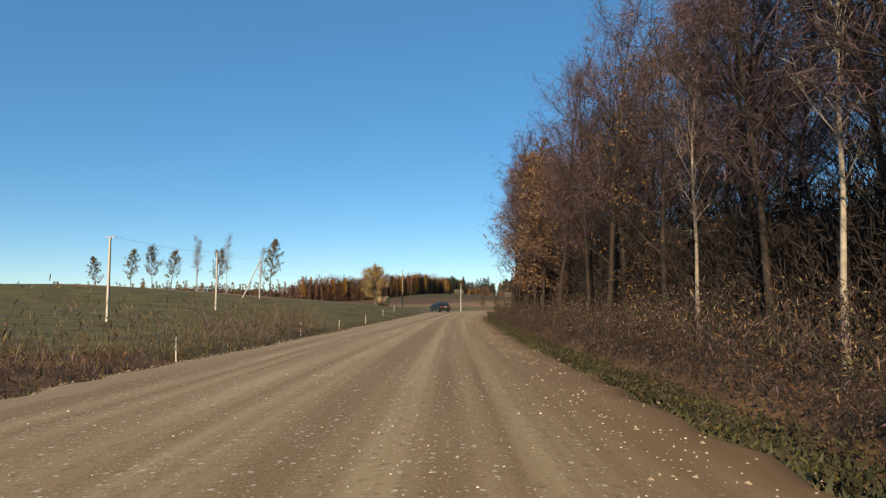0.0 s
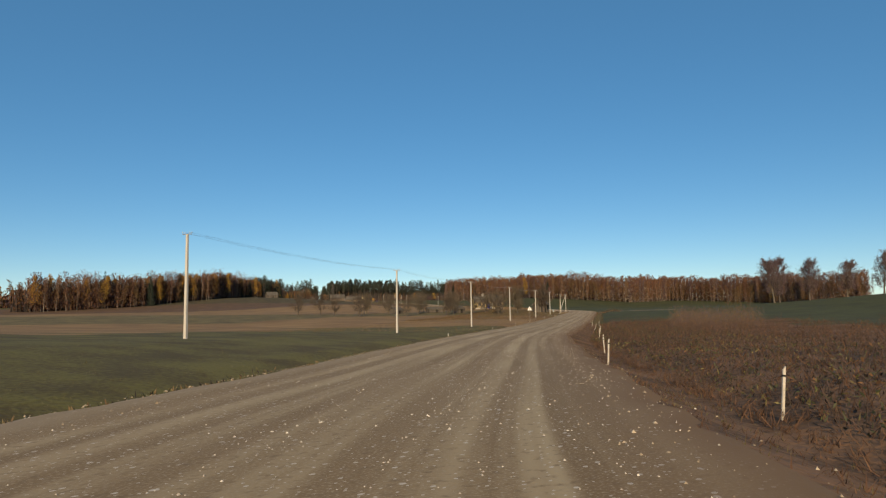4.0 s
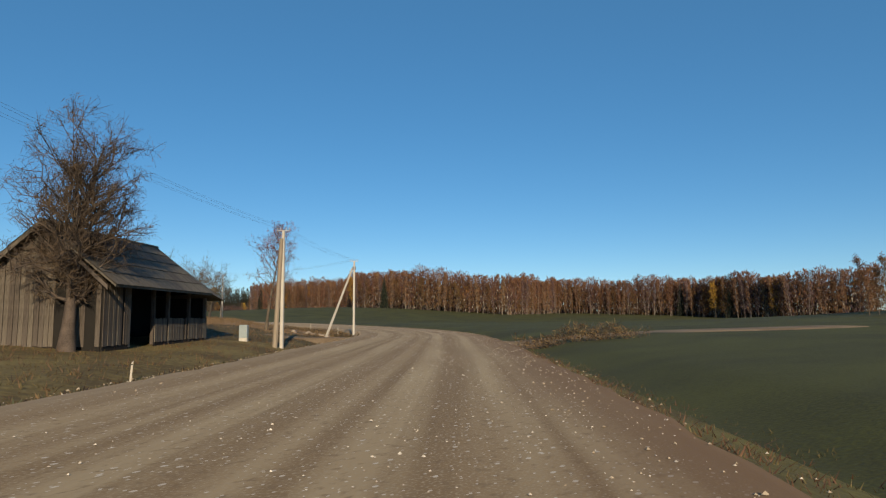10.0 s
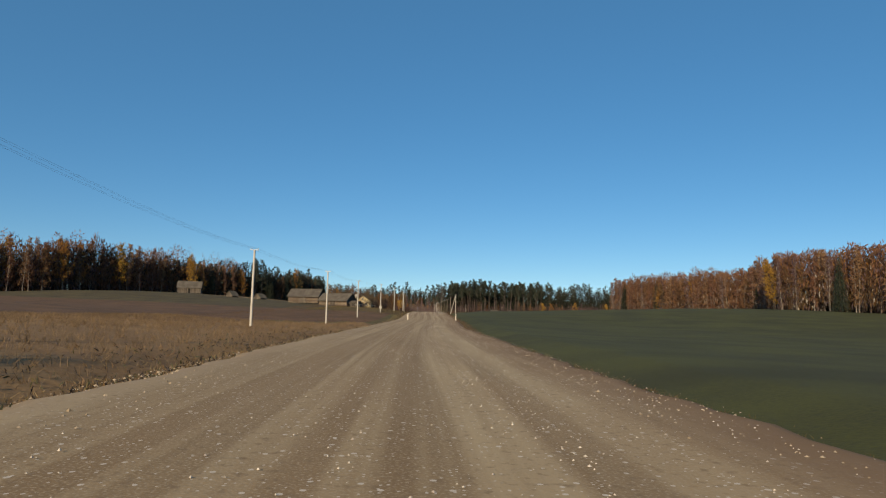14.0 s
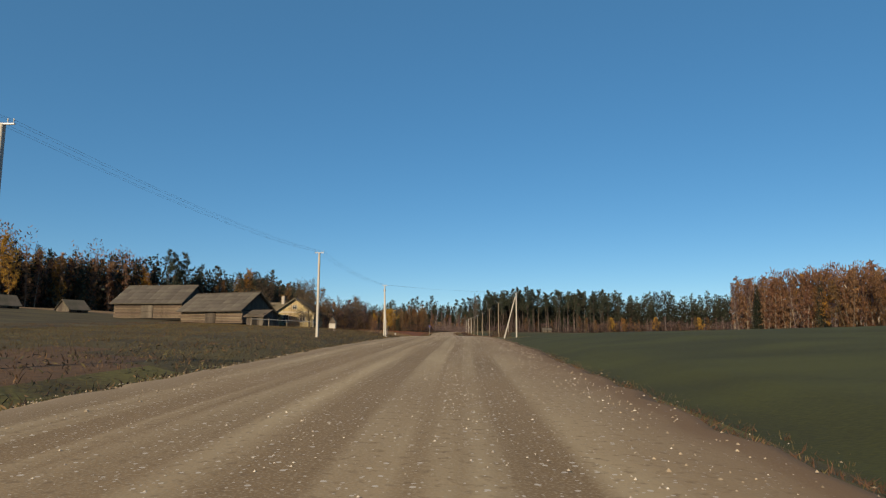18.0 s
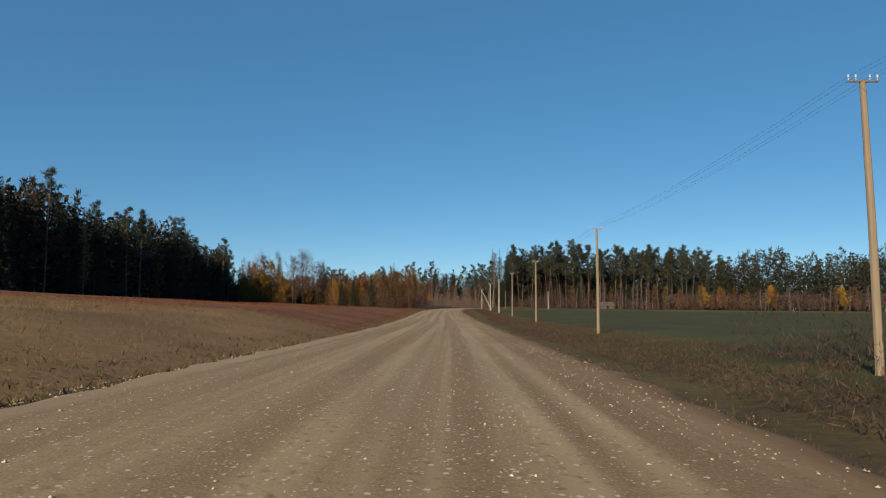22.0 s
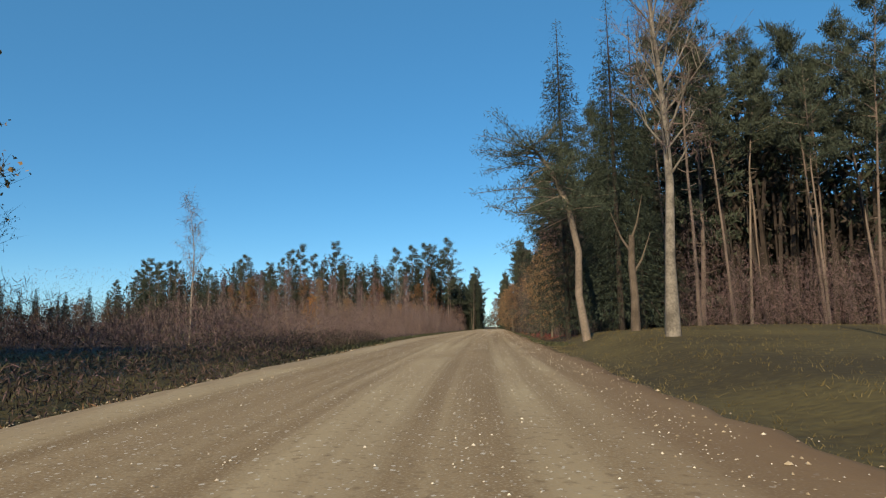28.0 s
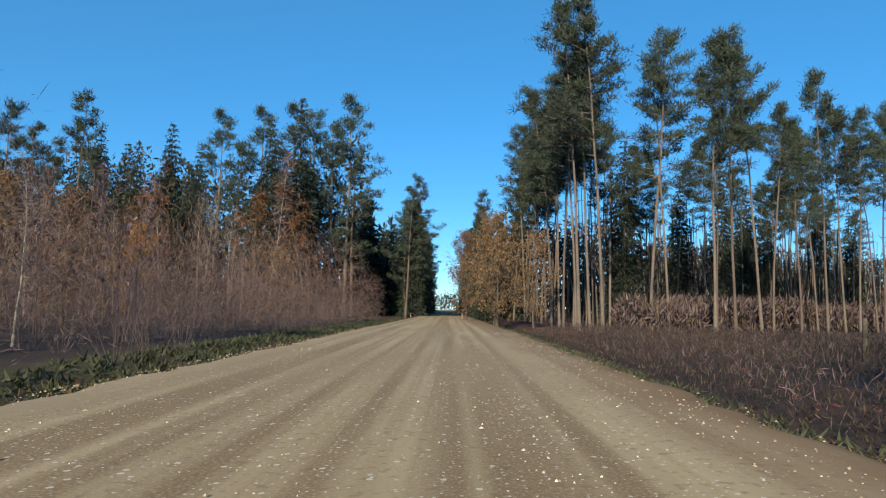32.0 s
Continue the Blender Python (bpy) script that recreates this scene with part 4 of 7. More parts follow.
F_SPRUCE = [spruce(321 + i, 20.0, 2.7, 0.04, 20, 7, 3, 1.4, 0.3) for i in range(2)]
F_PINE = [pine(331 + i, 21.0, 0.17, 0.3, 3.0, 12, 3, 5, 1.5) for i in range(2)]
rnd = random.Random(7)

# the alder grove beside the road at the start; alders below y 0 are unseen, added to shade it
for x, y in along([(6.8, -48), (7.6, -8), (10.5, 4), (10.6, 26), (9.4, 50), (9.0, 70), (9.6, 88)], 3.0, rnd, 0.25):
    K = K_ALDERLEAF if rnd.random() < 0.22 else K_ALDER
    K.put(x + rnd.uniform(-0.8, 1.6), y, rnd, rnd.uniform(0.95, 1.25))
for row, sp in ((14.0, 4.2), (20.0, 5.0), (27.0, 6.0)):
    for x, y in along([(row, -40), (row, 86)], sp, rnd, 0.35):
        K_ALDER.put(x, y, rnd, rnd.uniform(1.0, 1.3))
K_MAPLE.put(9.2, 61.0, rnd, 1.12)
K_MAPLE.put(10.4, 56.0, rnd, 1.0)
K_BAREBIRCH.put(10.4, 17.0, rnd, 1.15, label="leaning pale birch with bare white limbs in the grove")
K_BAREBIRCH.put(10.5, 27.0, rnd, 1.1)
for x, y, sc in ((11.5, 95.0, 0.5), (13.5, 99.0, 0.48), (16.0, 93.0, 0.6)):
    K_ALDERLEAF.put(x, y, rnd, sc)
K_ALDER.put(14.0, 97.5, rnd, 0.66, 0, label="bare spreading tree at the end of the alder grove")
K_BAREBIRCH.put(19.0, 112.0, rnd, 0.6)

# in these masses the blackish twig colour carries the shade among the alders
mass("alder_grove_tangle", [(9.0, -50), (10.5, -6), (14.5, 2), (14.5, 30), (13.8, 60), (13.8, 88)], (20, 2), 420, 8.0, [M_PURPLE, M_SHADEBARK], [0.3, 0.7],
     "dark tangle of bare twigs inside the alder grove", (0.8, 0.03), 0.0, 0.6, 7.0, 42, "twigs")
mass("alder_grove_shade", [(15, -44), (15, 87)], (16, 0), 900, 6.5, [M_SHADEBARK], [1], "dark sprays standing for the shade inside the alder grove", (0.8, 0.10), 0.0, 0.6, 7.0, 43, "undergrowth")
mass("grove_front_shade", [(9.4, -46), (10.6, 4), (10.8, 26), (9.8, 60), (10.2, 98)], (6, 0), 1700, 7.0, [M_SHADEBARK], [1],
     "dark sprays put in as shade behind the first alders", (0.7, 0.04), 0.0, 0.8, 6.0, 68, "undergrowth", 0.6)
mass("grove_end_shade", [(11.8, 60), (12.6, 102)], (18, 0), 2200, 10.0, [M_SHADEBARK, M_PURPLE], [0.88, 0.12], "dark tangle put in for the shade at the end of the alder grove", (0.6, 0.045), 0.0, 0.6, 6.0, 57, "undergrowth")
mass("grove_bushes", [(5.2, -12), (6.0, 30), (6.6, 60), (8.0, 104)], (8, 0), 900, 2.0, [M_BROWN, M_PALELEAF, M_SHADEBARK, M_PURPLE, M_HERB], [0.05, 0.05, 0.66, 0.13, 0.11],
     "low brown bushes and dead stalks before the alders", (0.22, 0.03), 0.0, 0.9, 3.0, 48, "bushes", 0.8, 0.1, 1.8)
mass("grove_leafy_stalks", [(7.2, -12), (7.8, 30), (8.0, 62), (9.0, 100)], (3.2, 0), 110, 2.1, [M_PALELEAF, M_DRYGRASS, M_BROWN, M_OLIVE], [0.3, 0.15, 0.35, 0.2],
     "tall dead stalks with pale withered leaves before the alders", (0.10, 0.05), 0.06, 0.8, 1.5, 81, "weeds", 0.9, 0.05, 2.2)
mass("grove_verge_herbs", [(3.2, -12), (3.6, 30), (4.6, 62), (6.6, 98)], (2.1, 0), 420, 0.26, [M_HERB, M_GREENGRASS, M_OLIVE, M_SHADEBARK], [0.5, 0.2, 0.12, 0.18],
     "low leafy green herbs on the verge below the alders", (0.11, 0.045), 0.0, 0.4, 1.2, 82, "herbs", 0.9, 0.02, 1.6)
mass("alder_grove_haze", [(6.4, -46), (7.2, -8), (9.6, 4), (9.8, 26), (8.8, 50), (8.4, 70), (8.8, 88)], (12, 1), 1000, 19.0, [M_PURPLE, M_TWIG], [0.75, 0.25],
     "reddish haze of fine alder twigs", (0.7, 0.02), 0.5, 0.5, 6.0, 44, "twigs")

# trees on the rise beyond the first field
for x, y, s in ((-34.5, 131.7, 1.0), (-49.5, 144.6, 0.86), (-61.0, 147.5, 0.8), (-64.0, 145.0, 0.84), (-73.5, 155.0, 0.85), (-86.0, 163.0, 0.8), (-150, 210, 0.8), (-132, 215, 0.75), (-170, 220, 0.8)):
    K_FIELD.put(x, y, rnd, s)
for x, y, s in ((-45.0, 137.0, 1.0), (-57.0, 152.0, 1.05), (-38.5, 139.0, 0.85), (-53.0, 142.0, 0.9)):
    K_BAREBIRCH.put(x, y, rnd, s)
K_YELLOW.put(-12.0, 116.3, rnd, 0.98)

# orchard and yard of the first farm
for x, y, s in ((79.1, 308.6, 1.0), (73.4, 315.8, 0.95), (70.0, 331.0, 0.95), (86.0, 323.0, 0.95), (80.5, 324.0, 1.0), (62.0, 306.0, 0.9),
                (56.0, 318.0, 1.0), (48.0, 300.0, 0.9), (40.0, 326.0, 1.0), (63.0, 340.0, 1.0), (77.0, 346.0, 0.9), (52.0, 348.0, 1.0), (30.0, 318.0, 0.9),
                (84.0, 336.0, 0.9), (66.0, 313.0, 0.95), (59.0, 329.0, 1.0), (36.0, 306.0, 0.95), (72.0, 338.0, 1.1), (90.0, 345.0, 0.9), (28.0, 342.0, 1.1), (46.0, 316.0, 0.9), (98.0, 356.0, 0.95), (20.0, 330.0, 1.0), (44.0, 345.0, 1.05)):
    K_ORCHARD.put(x, y, rnd, s)
K_PEAR.put(87.0, 312.5, rnd, 1.03, 0)
K_ORCHARD.put(82.0, 318.0, rnd, 0.8, 1)
K_WILLOW.put(100.6, 322.2, rnd, 0.74)
K_ROWAN.put(114.3, 351.0, rnd, 0.84)
for x, y, sc in ((88.5, 656.0, 0.72), (91.5, 662.5, 0.6), (84.8, 656.5, 1.0), (79.0, 652.0, 1.0)):
    K_ORCHARD.put(x, y, rnd, sc, label="dark bare apple tree beside the yellow cottage")
for x, y, sc in ((84.0, 668.0, 0.5), (90.0, 672.0, 0.42), (77.0, 668.0, 0.52), (70.0, 664.0, 0.55)):
    K_BROWNWOOD.put(x, y, rnd, sc)
K_ORCHARD.put(110.5, 372.5, rnd, 0.9, 1, label="spreading dark bare apple tree in the dry pasture")
K_ORCHARD.put(106.0, 371.0, rnd, 1.05)
K_ORCHARD.put(101.5, 380.0, rnd, 1.1)
K_ORCHARD.put(114.2, 384.0, rnd, 1.02, 3, label="big dark crooked apple tree in the dry pasture")
K_ORCHARD.put(113.4, 412.3, rnd, 0.92, 2, label="lone crooked bare apple tree in the dry pasture")

# limes on the crest of the green field
for x, y, s in ((207.0, 337.0, 0.95), (216.0, 344.0, 1.0), (221.0, 333.5, 0.9), (242.4, 336.0, 0.8), (262.0, 336.0, 0.98), (270.0, 334.0, 1.1),
                (277.0, 330.0, 1.05), (284.0, 332.0, 0.95), (297.0, 322.0, 0.95), (322.0, 310.0, 0.8)):
    K_LINDENROW.put(x, y, rnd, s * 1.2)
for x, y in along([(190, 345), (238, 353), (262, 346)], 2.8, rnd):
    K_BROWNWOOD.put(x, y, rnd, rnd.uniform(0.45, 0.62))

# birch wood along the far side of the green field
EDGE_R = [(372, 440), (360, 470), (375, 545), (344, 612), (283, 573), (236, 600), (228, 640), (246, 700), (250, 725), (240, 760),
          (226, 815), (211, 848)]
for shift, sp in (((0, 0), 3.4), ((3, 5), 4.2)):
    for x, y in along(shifted(EDGE_R, *shift), sp, rnd):
        q = rnd.random()
        K = K_ASPEN if q < 0.04 else K_SPRUCE if q < 0.06 else K_BROWNWOOD if q < 0.24 else K_BAREWOOD if q < 0.52 else K_BIRCHWOOD
        K.put(x, y, rnd, rnd.uniform(0.92, 1.04) * (1.08 if y < 690 else 1.32) * (0.95 if K is K_ASPEN else 0.8 if K is K_SPRUCE else 1.0))
behind = [(x, y, rnd.uniform(1.0, 1.12) * (1.08 if y < 690 else 1.32)) for x, y in along(shifted(EDGE_R, 6, 7), 3.6, rnd)]
thicket("birch_wood", behind, F_BIRCH, M_BIRCHSHADE, M_ORANGE,
        "deep autumn birch wood, rust-orange above pale trunks", "wood", np.random.default_rng(5))

near_edge, low_edge = EDGE_R[:8], EDGE_R[7:]
for edge_line, hh, sd in ((near_edge, 23.5, 31), (low_edge, 29.0, 32)):
    mass("birch_wood_crowns", edge_line, (14, 16), 230, hh, [M_ORANGE, M_BROWN, M_PURPLE, M_YELLOW], [0.52, 0.22, 0.21, 0.05],
         "rust and brown crowns of the birch wood", (1.3, 0.30), 0.38, 1.4, 9.0, sd, "wood", 0.55, 0.0, 0.55)
    mass("birch_wood_depth", edge_line, (13, 15), 110, hh * 0.62, [M_BROWN, M_PURPLE, M_SHADEBARK, M_BIRCH], [0.34, 0.22, 0.34, 0.10],
         "brown tangle inside the birch wood", (1.7, 0.28), 0.0, 2.2, 10.0, sd + 60, "wood", 0.5)
    deep("birch_wood_stems", shifted(edge_line, 8, 10), (10, 12), hh * 0.66, "shaded brown stems in the birch wood", sd + 40, 7.0, 0.5, [M_SHADEBARK, M_BARK, M_PURPLE])

# mixed wood above the second farm
EDGE_L = [(-110, 520), (-70, 565), (-28, 640), (-10, 700), (6, 742), (26, 784), (20, 850), (4, 910), (-6, 932)]
for shift, sp in (((0, 0), 3.8), ((-4, 4), 4.2)):
    for x, y in along(shifted(EDGE_L, *shift), sp, rnd):
        q = rnd.random()
        if y < 745:
            K = K_BIRCHWOOD if q < 0.45 else K_BROWNWOOD if q < 0.66 else K_ASPEN if q < 0.8 else K_SPRUCE if q < 0.90 else K_BIRCHWOOD
        else:
            K = K_SPRUCE if q < 0.48 else K_FARPINE if q < 0.74 else K_BROWNWOOD if q < 0.88 else K_ASPEN if q < 0.93 else K_BIRCHWOOD
        K.put(x, y, rnd, rnd.uniform(0.76, 0.98) * (1.2 if y < 690 else 1.02))
K_ASPEN.put(22.0, 780.0, rnd, 1.08)
K_ASPEN.put(3.5, 690.0, rnd, 0.95)
rows = []
for k in range(2):
    rows += [(x, y, rnd.uniform(0.8, 1.0) * (0.95 if y < 690 else 1.0)) for x, y in along(shifted(EDGE_L, -9 - 6 * k, 6 + 3 * k), 4.6, rnd)]
thicket("brown_wood", [r for r in rows if r[1] < 705], F_BROWN + F_BIRCH[:1], M_BARK, M_BROWN, "brown autumn wood on the rise", "wood", np.random.default_rng(66))
thicket("dark_wood", [r for r in rows if r[1] >= 705], F_SPRUCE + F_PINE[:1], M_BARK, M_SPRUCE,
        "dense dark spruce and pine wood", "wood", np.random.default_rng(6))

mass("dark_wood_depth", EDGE_L[:4], (-16, 10), 230, 20.0, [M_BROWN, M_SHADEBARK, M_ORANGE, M_SPRUCE, M_PURPLE], [0.32, 0.17, 0.25, 0.06, 0.20],
     "brown and dark tangle inside the mixed wood", (1.6, 0.36), 0.0, 1.6, 9.0, 33, "wood", 0.6)
mass("dark_wood_depth", EDGE_L[3:], (-16, 8), 260, 18.5, [M_SPRUCE, M_SHADEBARK, M_BROWN, M_ORANGE], [0.56, 0.32, 0.09, 0.03],
     "dark tangle inside the spruce wood", (1.2, 0.5), 0.0, 0.4, 9.0, 34)
mass("rust_wood_crowns", EDGE_L[:5], (-9, 6), 130, 20.5, [M_ORANGE, M_GOLDRUST, M_YELLOW, M_PURPLE], [0.42, 0.26, 0.10, 0.22],
     "rust and gold crowns along the mixed wood", (1.1, 0.28), 0.4, 0.9, 7.0, 84, "wood", 0.7, 0.0, 1.2)
deep("dark_wood_stems", shifted(EDGE_L, -6, 4), (-10, 6), 12.0, "crowded stems coloured as deep shade in the mixed wood", 74)
mass("field_end_thicket", [(-6, 929), (22, 936), (44, 936), (55, 939)], (-2, 16), 430, 12.5, [M_BROWN, M_SHADEBARK, M_PURPLE, M_OLIVE, M_SPRUCE, M_ORANGE],
     [0.25, 0.2, 0.15, 0.12, 0.18, 0.10], "brown thicket closing the reddish field", (1.0, 0.36), 0.0, 0.7, 6.0, 35, "thicket")
deep("field_end_stems", [(-8, 940), (20, 944), (48, 950)], (-4, 12), 7.0, "crowded stems coloured as deep shade behind the reddish field", 75)
mass("pine_foot_brush", [(97.5, 959), (124, 964.5), (165, 977)], (4, 14), 1200, 6.2, [M_SCRUB, M_PURPLE, M_SHADEBARK, M_TWIG],
     [0.06, 0.60, 0.22, 0.12], "purple-brown brush at the foot of the roadside pines", (0.42, 0.02), 0.0, 0.5, 4.0, 46, "undergrowth", 0.95, 0.0, 1.6)
mass("pine_wood_thicket", [(165, 980), (200, 985), (330, 978), (470, 922)], (4, 14), 300, 7.5, [M_SCRUB, M_PURPLE, M_SHADEBARK, M_BROWN],
     [0.15, 0.35, 0.38, 0.12], "purple-brown undergrowth at the foot of the pines", (0.9, 0.13), 0.0, 0.7, 6.0, 36, "undergrowth", 0.5)
mass("pine_wood_depth", [(102, 978), (150, 990), (200, 997), (330, 990), (470, 934)], (6, 26), 300, 26.0, [M_PINE, M_SPRUCE, M_SHADEBARK], [0.3, 0.4, 0.3],
     "dark crowns inside the pine forest", (1.3, 0.5), 0.08, 0.4, 8.0, 37)
deep("pine_forest_stems", [(104, 984), (150, 998), (200, 1004), (330, 998), (470, 942)], (4, 22), 14.0, "crowded stems coloured as deep shade in the pine forest", 76)

# trees closing the red field
for x, y in along([(-2, 926), (22, 934), (44, 934), (57, 937)], 2.9, rnd):
    q = rnd.random()
    K = K_BROWNWOOD if q < 0.6 else K_GOLD if q < 0.76 else K_SPRUCE if q < 0.86 else K_BIRCHWOOD
    K.put(x, y, rnd, rnd.uniform(0.62, 1.0))
for x, y in along([(-4, 938), (30, 944), (58, 950)], 3.2, rnd):
    (K_SPRUCE if rnd.random() < 0.22 else K_FARPINE if rnd.random() < 0.25 else K_BROWNWOOD).put(x, y, rnd, rnd.uniform(0.65, 0.95))
for x, y in ((36, 930), (44, 931), (178, 974), (186, 976), (205, 977), (232, 974), (262, 972), (268, 970)):
    K_GOLD.put(x, y, rnd, rnd.uniform(0.85, 1.05))
for x, y, s in ((5.0, 924, 0.7), (8.5, 927, 0.92), (12.0, 925, 0.8), (14.5, 928, 0.98), (18.5, 926, 0.66), (38.0, 927, 0.6)):
    K_ASPEN.put(x, y, rnd, s)
for x, y in ((6, 922), (10, 921), (14, 922), (19, 923)):
    K_GOLD.put(x, y, rnd, rnd.uniform(0.9, 1.15))
for x, y, s in ((24.5, 922, 1.15), (28.0, 920, 1.3), (32.0, 924, 1.05)):
    K_ALDER.put(x, y, rnd, s, label="tall bare tree with hazy grey crown at the reddish field")
for x, y, s in ((15.5, 930, 1.7), (22.0, 926, 1.5)):
    K_BAREBIRCH.put(x, y, rnd, s)
mass("field_end_gold", [(3, 919), (12, 919), (21, 921)], (0, 8), 420, 8.5, [M_YELLOW, M_GOLDRUST, M_ORANGE], [0.45, 0.3, 0.25],
     "low golden crowns at the end of the reddish field", (0.5, 0.16), 0.12, 0.4, 3.0, 86, "trees", 0.9, 0.0, 1.5)
mass("field_end_haze", [(2, 922), (16, 923), (32, 926)], (0, 9), 750, 17.5, [M_PURPLE, M_ORANGE, M_TWIG], [0.5, 0.3, 0.2],
     "purple-brown haze of bare twigs above the field end", (0.8, 0.05), 0.4, 0.8, 3.5, 87, "twigs", 0.7, 0.0, 1.6)
mass("field_end_tawny", [(34, 926), (46, 929), (56, 932)], (0, 8), 420, 8.0, [M_GOLDRUST, M_ORANGE, M_PURPLE, M_OLIVE], [0.3, 0.3, 0.25, 0.15],
     "tawny low crowns closing the reddish field", (0.5, 0.12), 0.05, 0.5, 2.6, 88, "trees", 0.9, 0.0, 1.8)
K_NEARSPRUCE.put(58.2, 930.5, rnd, 0.86, 2)
for x, y, s in ((40.0, 926, 0.5), (44.0, 928, 0.62), (50.0, 931, 0.66)):
    K_SPRUCE.put(x, y, rnd, s)
for x, y, s in ((53.5, 931, 0.78), (61.5, 934, 0.80), (56.0, 937, 0.95), (62.0, 941, 0.85), (49.0, 936, 0.8)):
    K_BROWNWOOD.put(x, y, rnd, s)
K_CORNER = Kind("maple_tree", [leafy(441 + i, 14.2, 0.24, (0.16, 1.0), 4.6, 45, 7, 6, 3.0, (0.22, 0.17), 0.8, 0.010, 0.12, 0.0, 3, 0.0, 0.4) for i in range(2)],
                M_BARK, M_PALEGOLD, "round-crowned maple with thinning tan-gold leaves at the field corner", group="field corner maples")
K_CORNER.put(64.0, 943.0, rnd, 0.98, 0)
K_CORNER.put(58.8, 940.0, rnd, 0.88, 1)
K_CORNER.put(53.0, 935.0, rnd, 0.8, 0)
K_ALDERLEAF.put(62.0, 948.0, rnd, 0.75, label="alder with sparse brown leaves at the field corner")
for x, y, s in ((61.5, 922, 0.85), (64.5, 926, 0.9), (67.0, 931, 0.85), (69.0, 936, 0.72), (58.0, 925, 0.9), (66.0, 920, 0.7)):
    K_BROWNWOOD.put(x, y, rnd, s)
mass("field_corner_brush", [(58, 918), (65, 922), (71, 936)], (-6, 4), 420, 5.0, [M_BROWN, M_SHADEBARK, M_PURPLE], [0.35, 0.4, 0.25],
     "brown brush below the trees at the field corner", (0.5, 0.05), 0.0, 0.8, 4.0, 69, "thicket", 0.7)
mass("field_corner_thicket", [(48, 935), (58, 938), (65, 942)], (0, 14), 900, 4.5, [M_BROWN, M_SHADEBARK, M_PURPLE], [0.3, 0.45, 0.25],
     "dark thicket under the trees at the field corner", (0.5, 0.028), 0.0, 0.8, 4.0, 67, "thicket", 0.7)

# pines and spruces on the other side of the road
K_NEARSPRUCE.put(92.4, 970.5, rnd, 1.27, 2)
K_NEARSPRUCE.put(95.4, 966.5, rnd, 1.22, 1)
K_NEARSPRUCE.put(98.5, 972.0, rnd, 1.28, 0)
K_NEARSPRUCE.put(98.0, 979.0, rnd, 1.2, 1)
for x, y in along([(101, 966), (124, 974), (150, 982), (182, 990)], 3.9, rnd):
    K_PINE.put(x, y, rnd, rnd.uniform(0.84, 1.24))
for x, y in along([(100, 974), (190, 998)], 3.4, rnd):
    (K_PINE if rnd.random() < 0.6 else K_FARPINE if rnd.random() < 0.6 else K_SPRUCE).put(x, y, rnd, rnd.uniform(1.0, 1.24))
for x, y in along([(106, 984), (190, 1008)], 4.0, rnd):
    K_FARPINE.put(x, y, rnd, rnd.uniform(1.08, 1.28))
for x, y in along([(99.5, 984), (103, 1060)], 3.2, rnd, 0.3):
    (K_NEARSPRUCE if rnd.random() < 0.6 else K_PINE).put(x, y, rnd, rnd.uniform(1.0, 1.3))
for x, y in along([(104, 986), (108, 1066)], 4.0, rnd, 0.35):
    (K_PINE if rnd.random() < 0.6 else K_SPRUCE).put(x, y, rnd, rnd.uniform(0.9, 1.12))
for x, y in along([(95.2, 980), (98.0, 1074)], 2.6, rnd, 0.25):
    q = rnd.random()
    (K_HAZEL if q < 0.86 else K_ALDER).put(x, y, rnd, rnd.uniform(0.75, 1.15) * (0.8 if q >= 0.86 else 1))
for x, y in along([(99.8, 982), (103.2, 1078)], 3.0, rnd, 0.3):
    (K_HAZEL if rnd.random() < 0.5 else K_ALDER).put(x, y, rnd, rnd.uniform(0.8, 1.05))
for x, y, s in ((93.9, 989, 0.9), (94.3, 1000, 0.95), (96.0, 1057, 0.95), (96.8, 1065, 1.0)):
    K_TAN.put(x, y, rnd, s, label="low wide tree with tan leaves before the dark spruces")
far = [(x, y, rnd.uniform(1.1, 1.36)) for k in range(2) for x, y in along([(150 + 6 * k, 1000 + 4 * k), (200, 1010 + 8 * k), (330, 985 + 8 * k), (480, 930)], 5.5, rnd)]
far += [(x, y, rnd.uniform(0.8, 1.0)) for k in range(2) for x, y in along([(128 + 8 * k, 1000), (130 + 8 * k, 1062)], 4.6, rnd)]
thicket("pine_forest", far, F_PINE + F_SPRUCE[:1], M_PINEBARK, M_PINE,
        "dark pine forest behind the green field", "forest", np.random.default_rng(8))
for row in (111, 117, 123):
    for x, y in along([(row, 988), (row + 2, 1060)], 4.4, rnd, 0.4):
        (K_SPRUCE if rnd.random() < 0.55 else K_PINE).put(x, y, rnd, rnd.uniform(0.85, 1.1))
for x, y in along([(122, 966), (150, 968), (185, 971), (240, 974), (300, 970)], 3.2, rnd):
    (K_BROWNWOOD if rnd.random() < 0.5 else K_BAREWOOD).put(x, y, rnd, rnd.uniform(0.4, 0.7))

# open pine stand further along, and the forest that closes the view
for x, y in along([(106.5, 1122), (110, 1180)], 2.5, rnd, 0.35):
    K_PINE.put(x, y, rnd, rnd.uniform(1.0, 1.24))
for x, y in along([(111, 1126), (138, 1138), (175, 1158)], 2.7, rnd, 0.4):
    K_PINE.put(x, y, rnd, rnd.uniform(0.85, 1.2))
for x, y in along([(112, 1146), (170, 1184)], 2.8, rnd, 0.4):
    (K_PINE if rnd.random() < 0.75 else K_SPRUCE).put(x, y, rnd, rnd.uniform(0.85, 1.15))
K_TAN.put(100.6, 1136.0, rnd, 1.05, label="low wide tree with golden-brown leaves beside the road")
K_TAN.put(101.4, 1144.0, rnd, 1.15, label="low wide tree with golden-brown leaves beside the road")
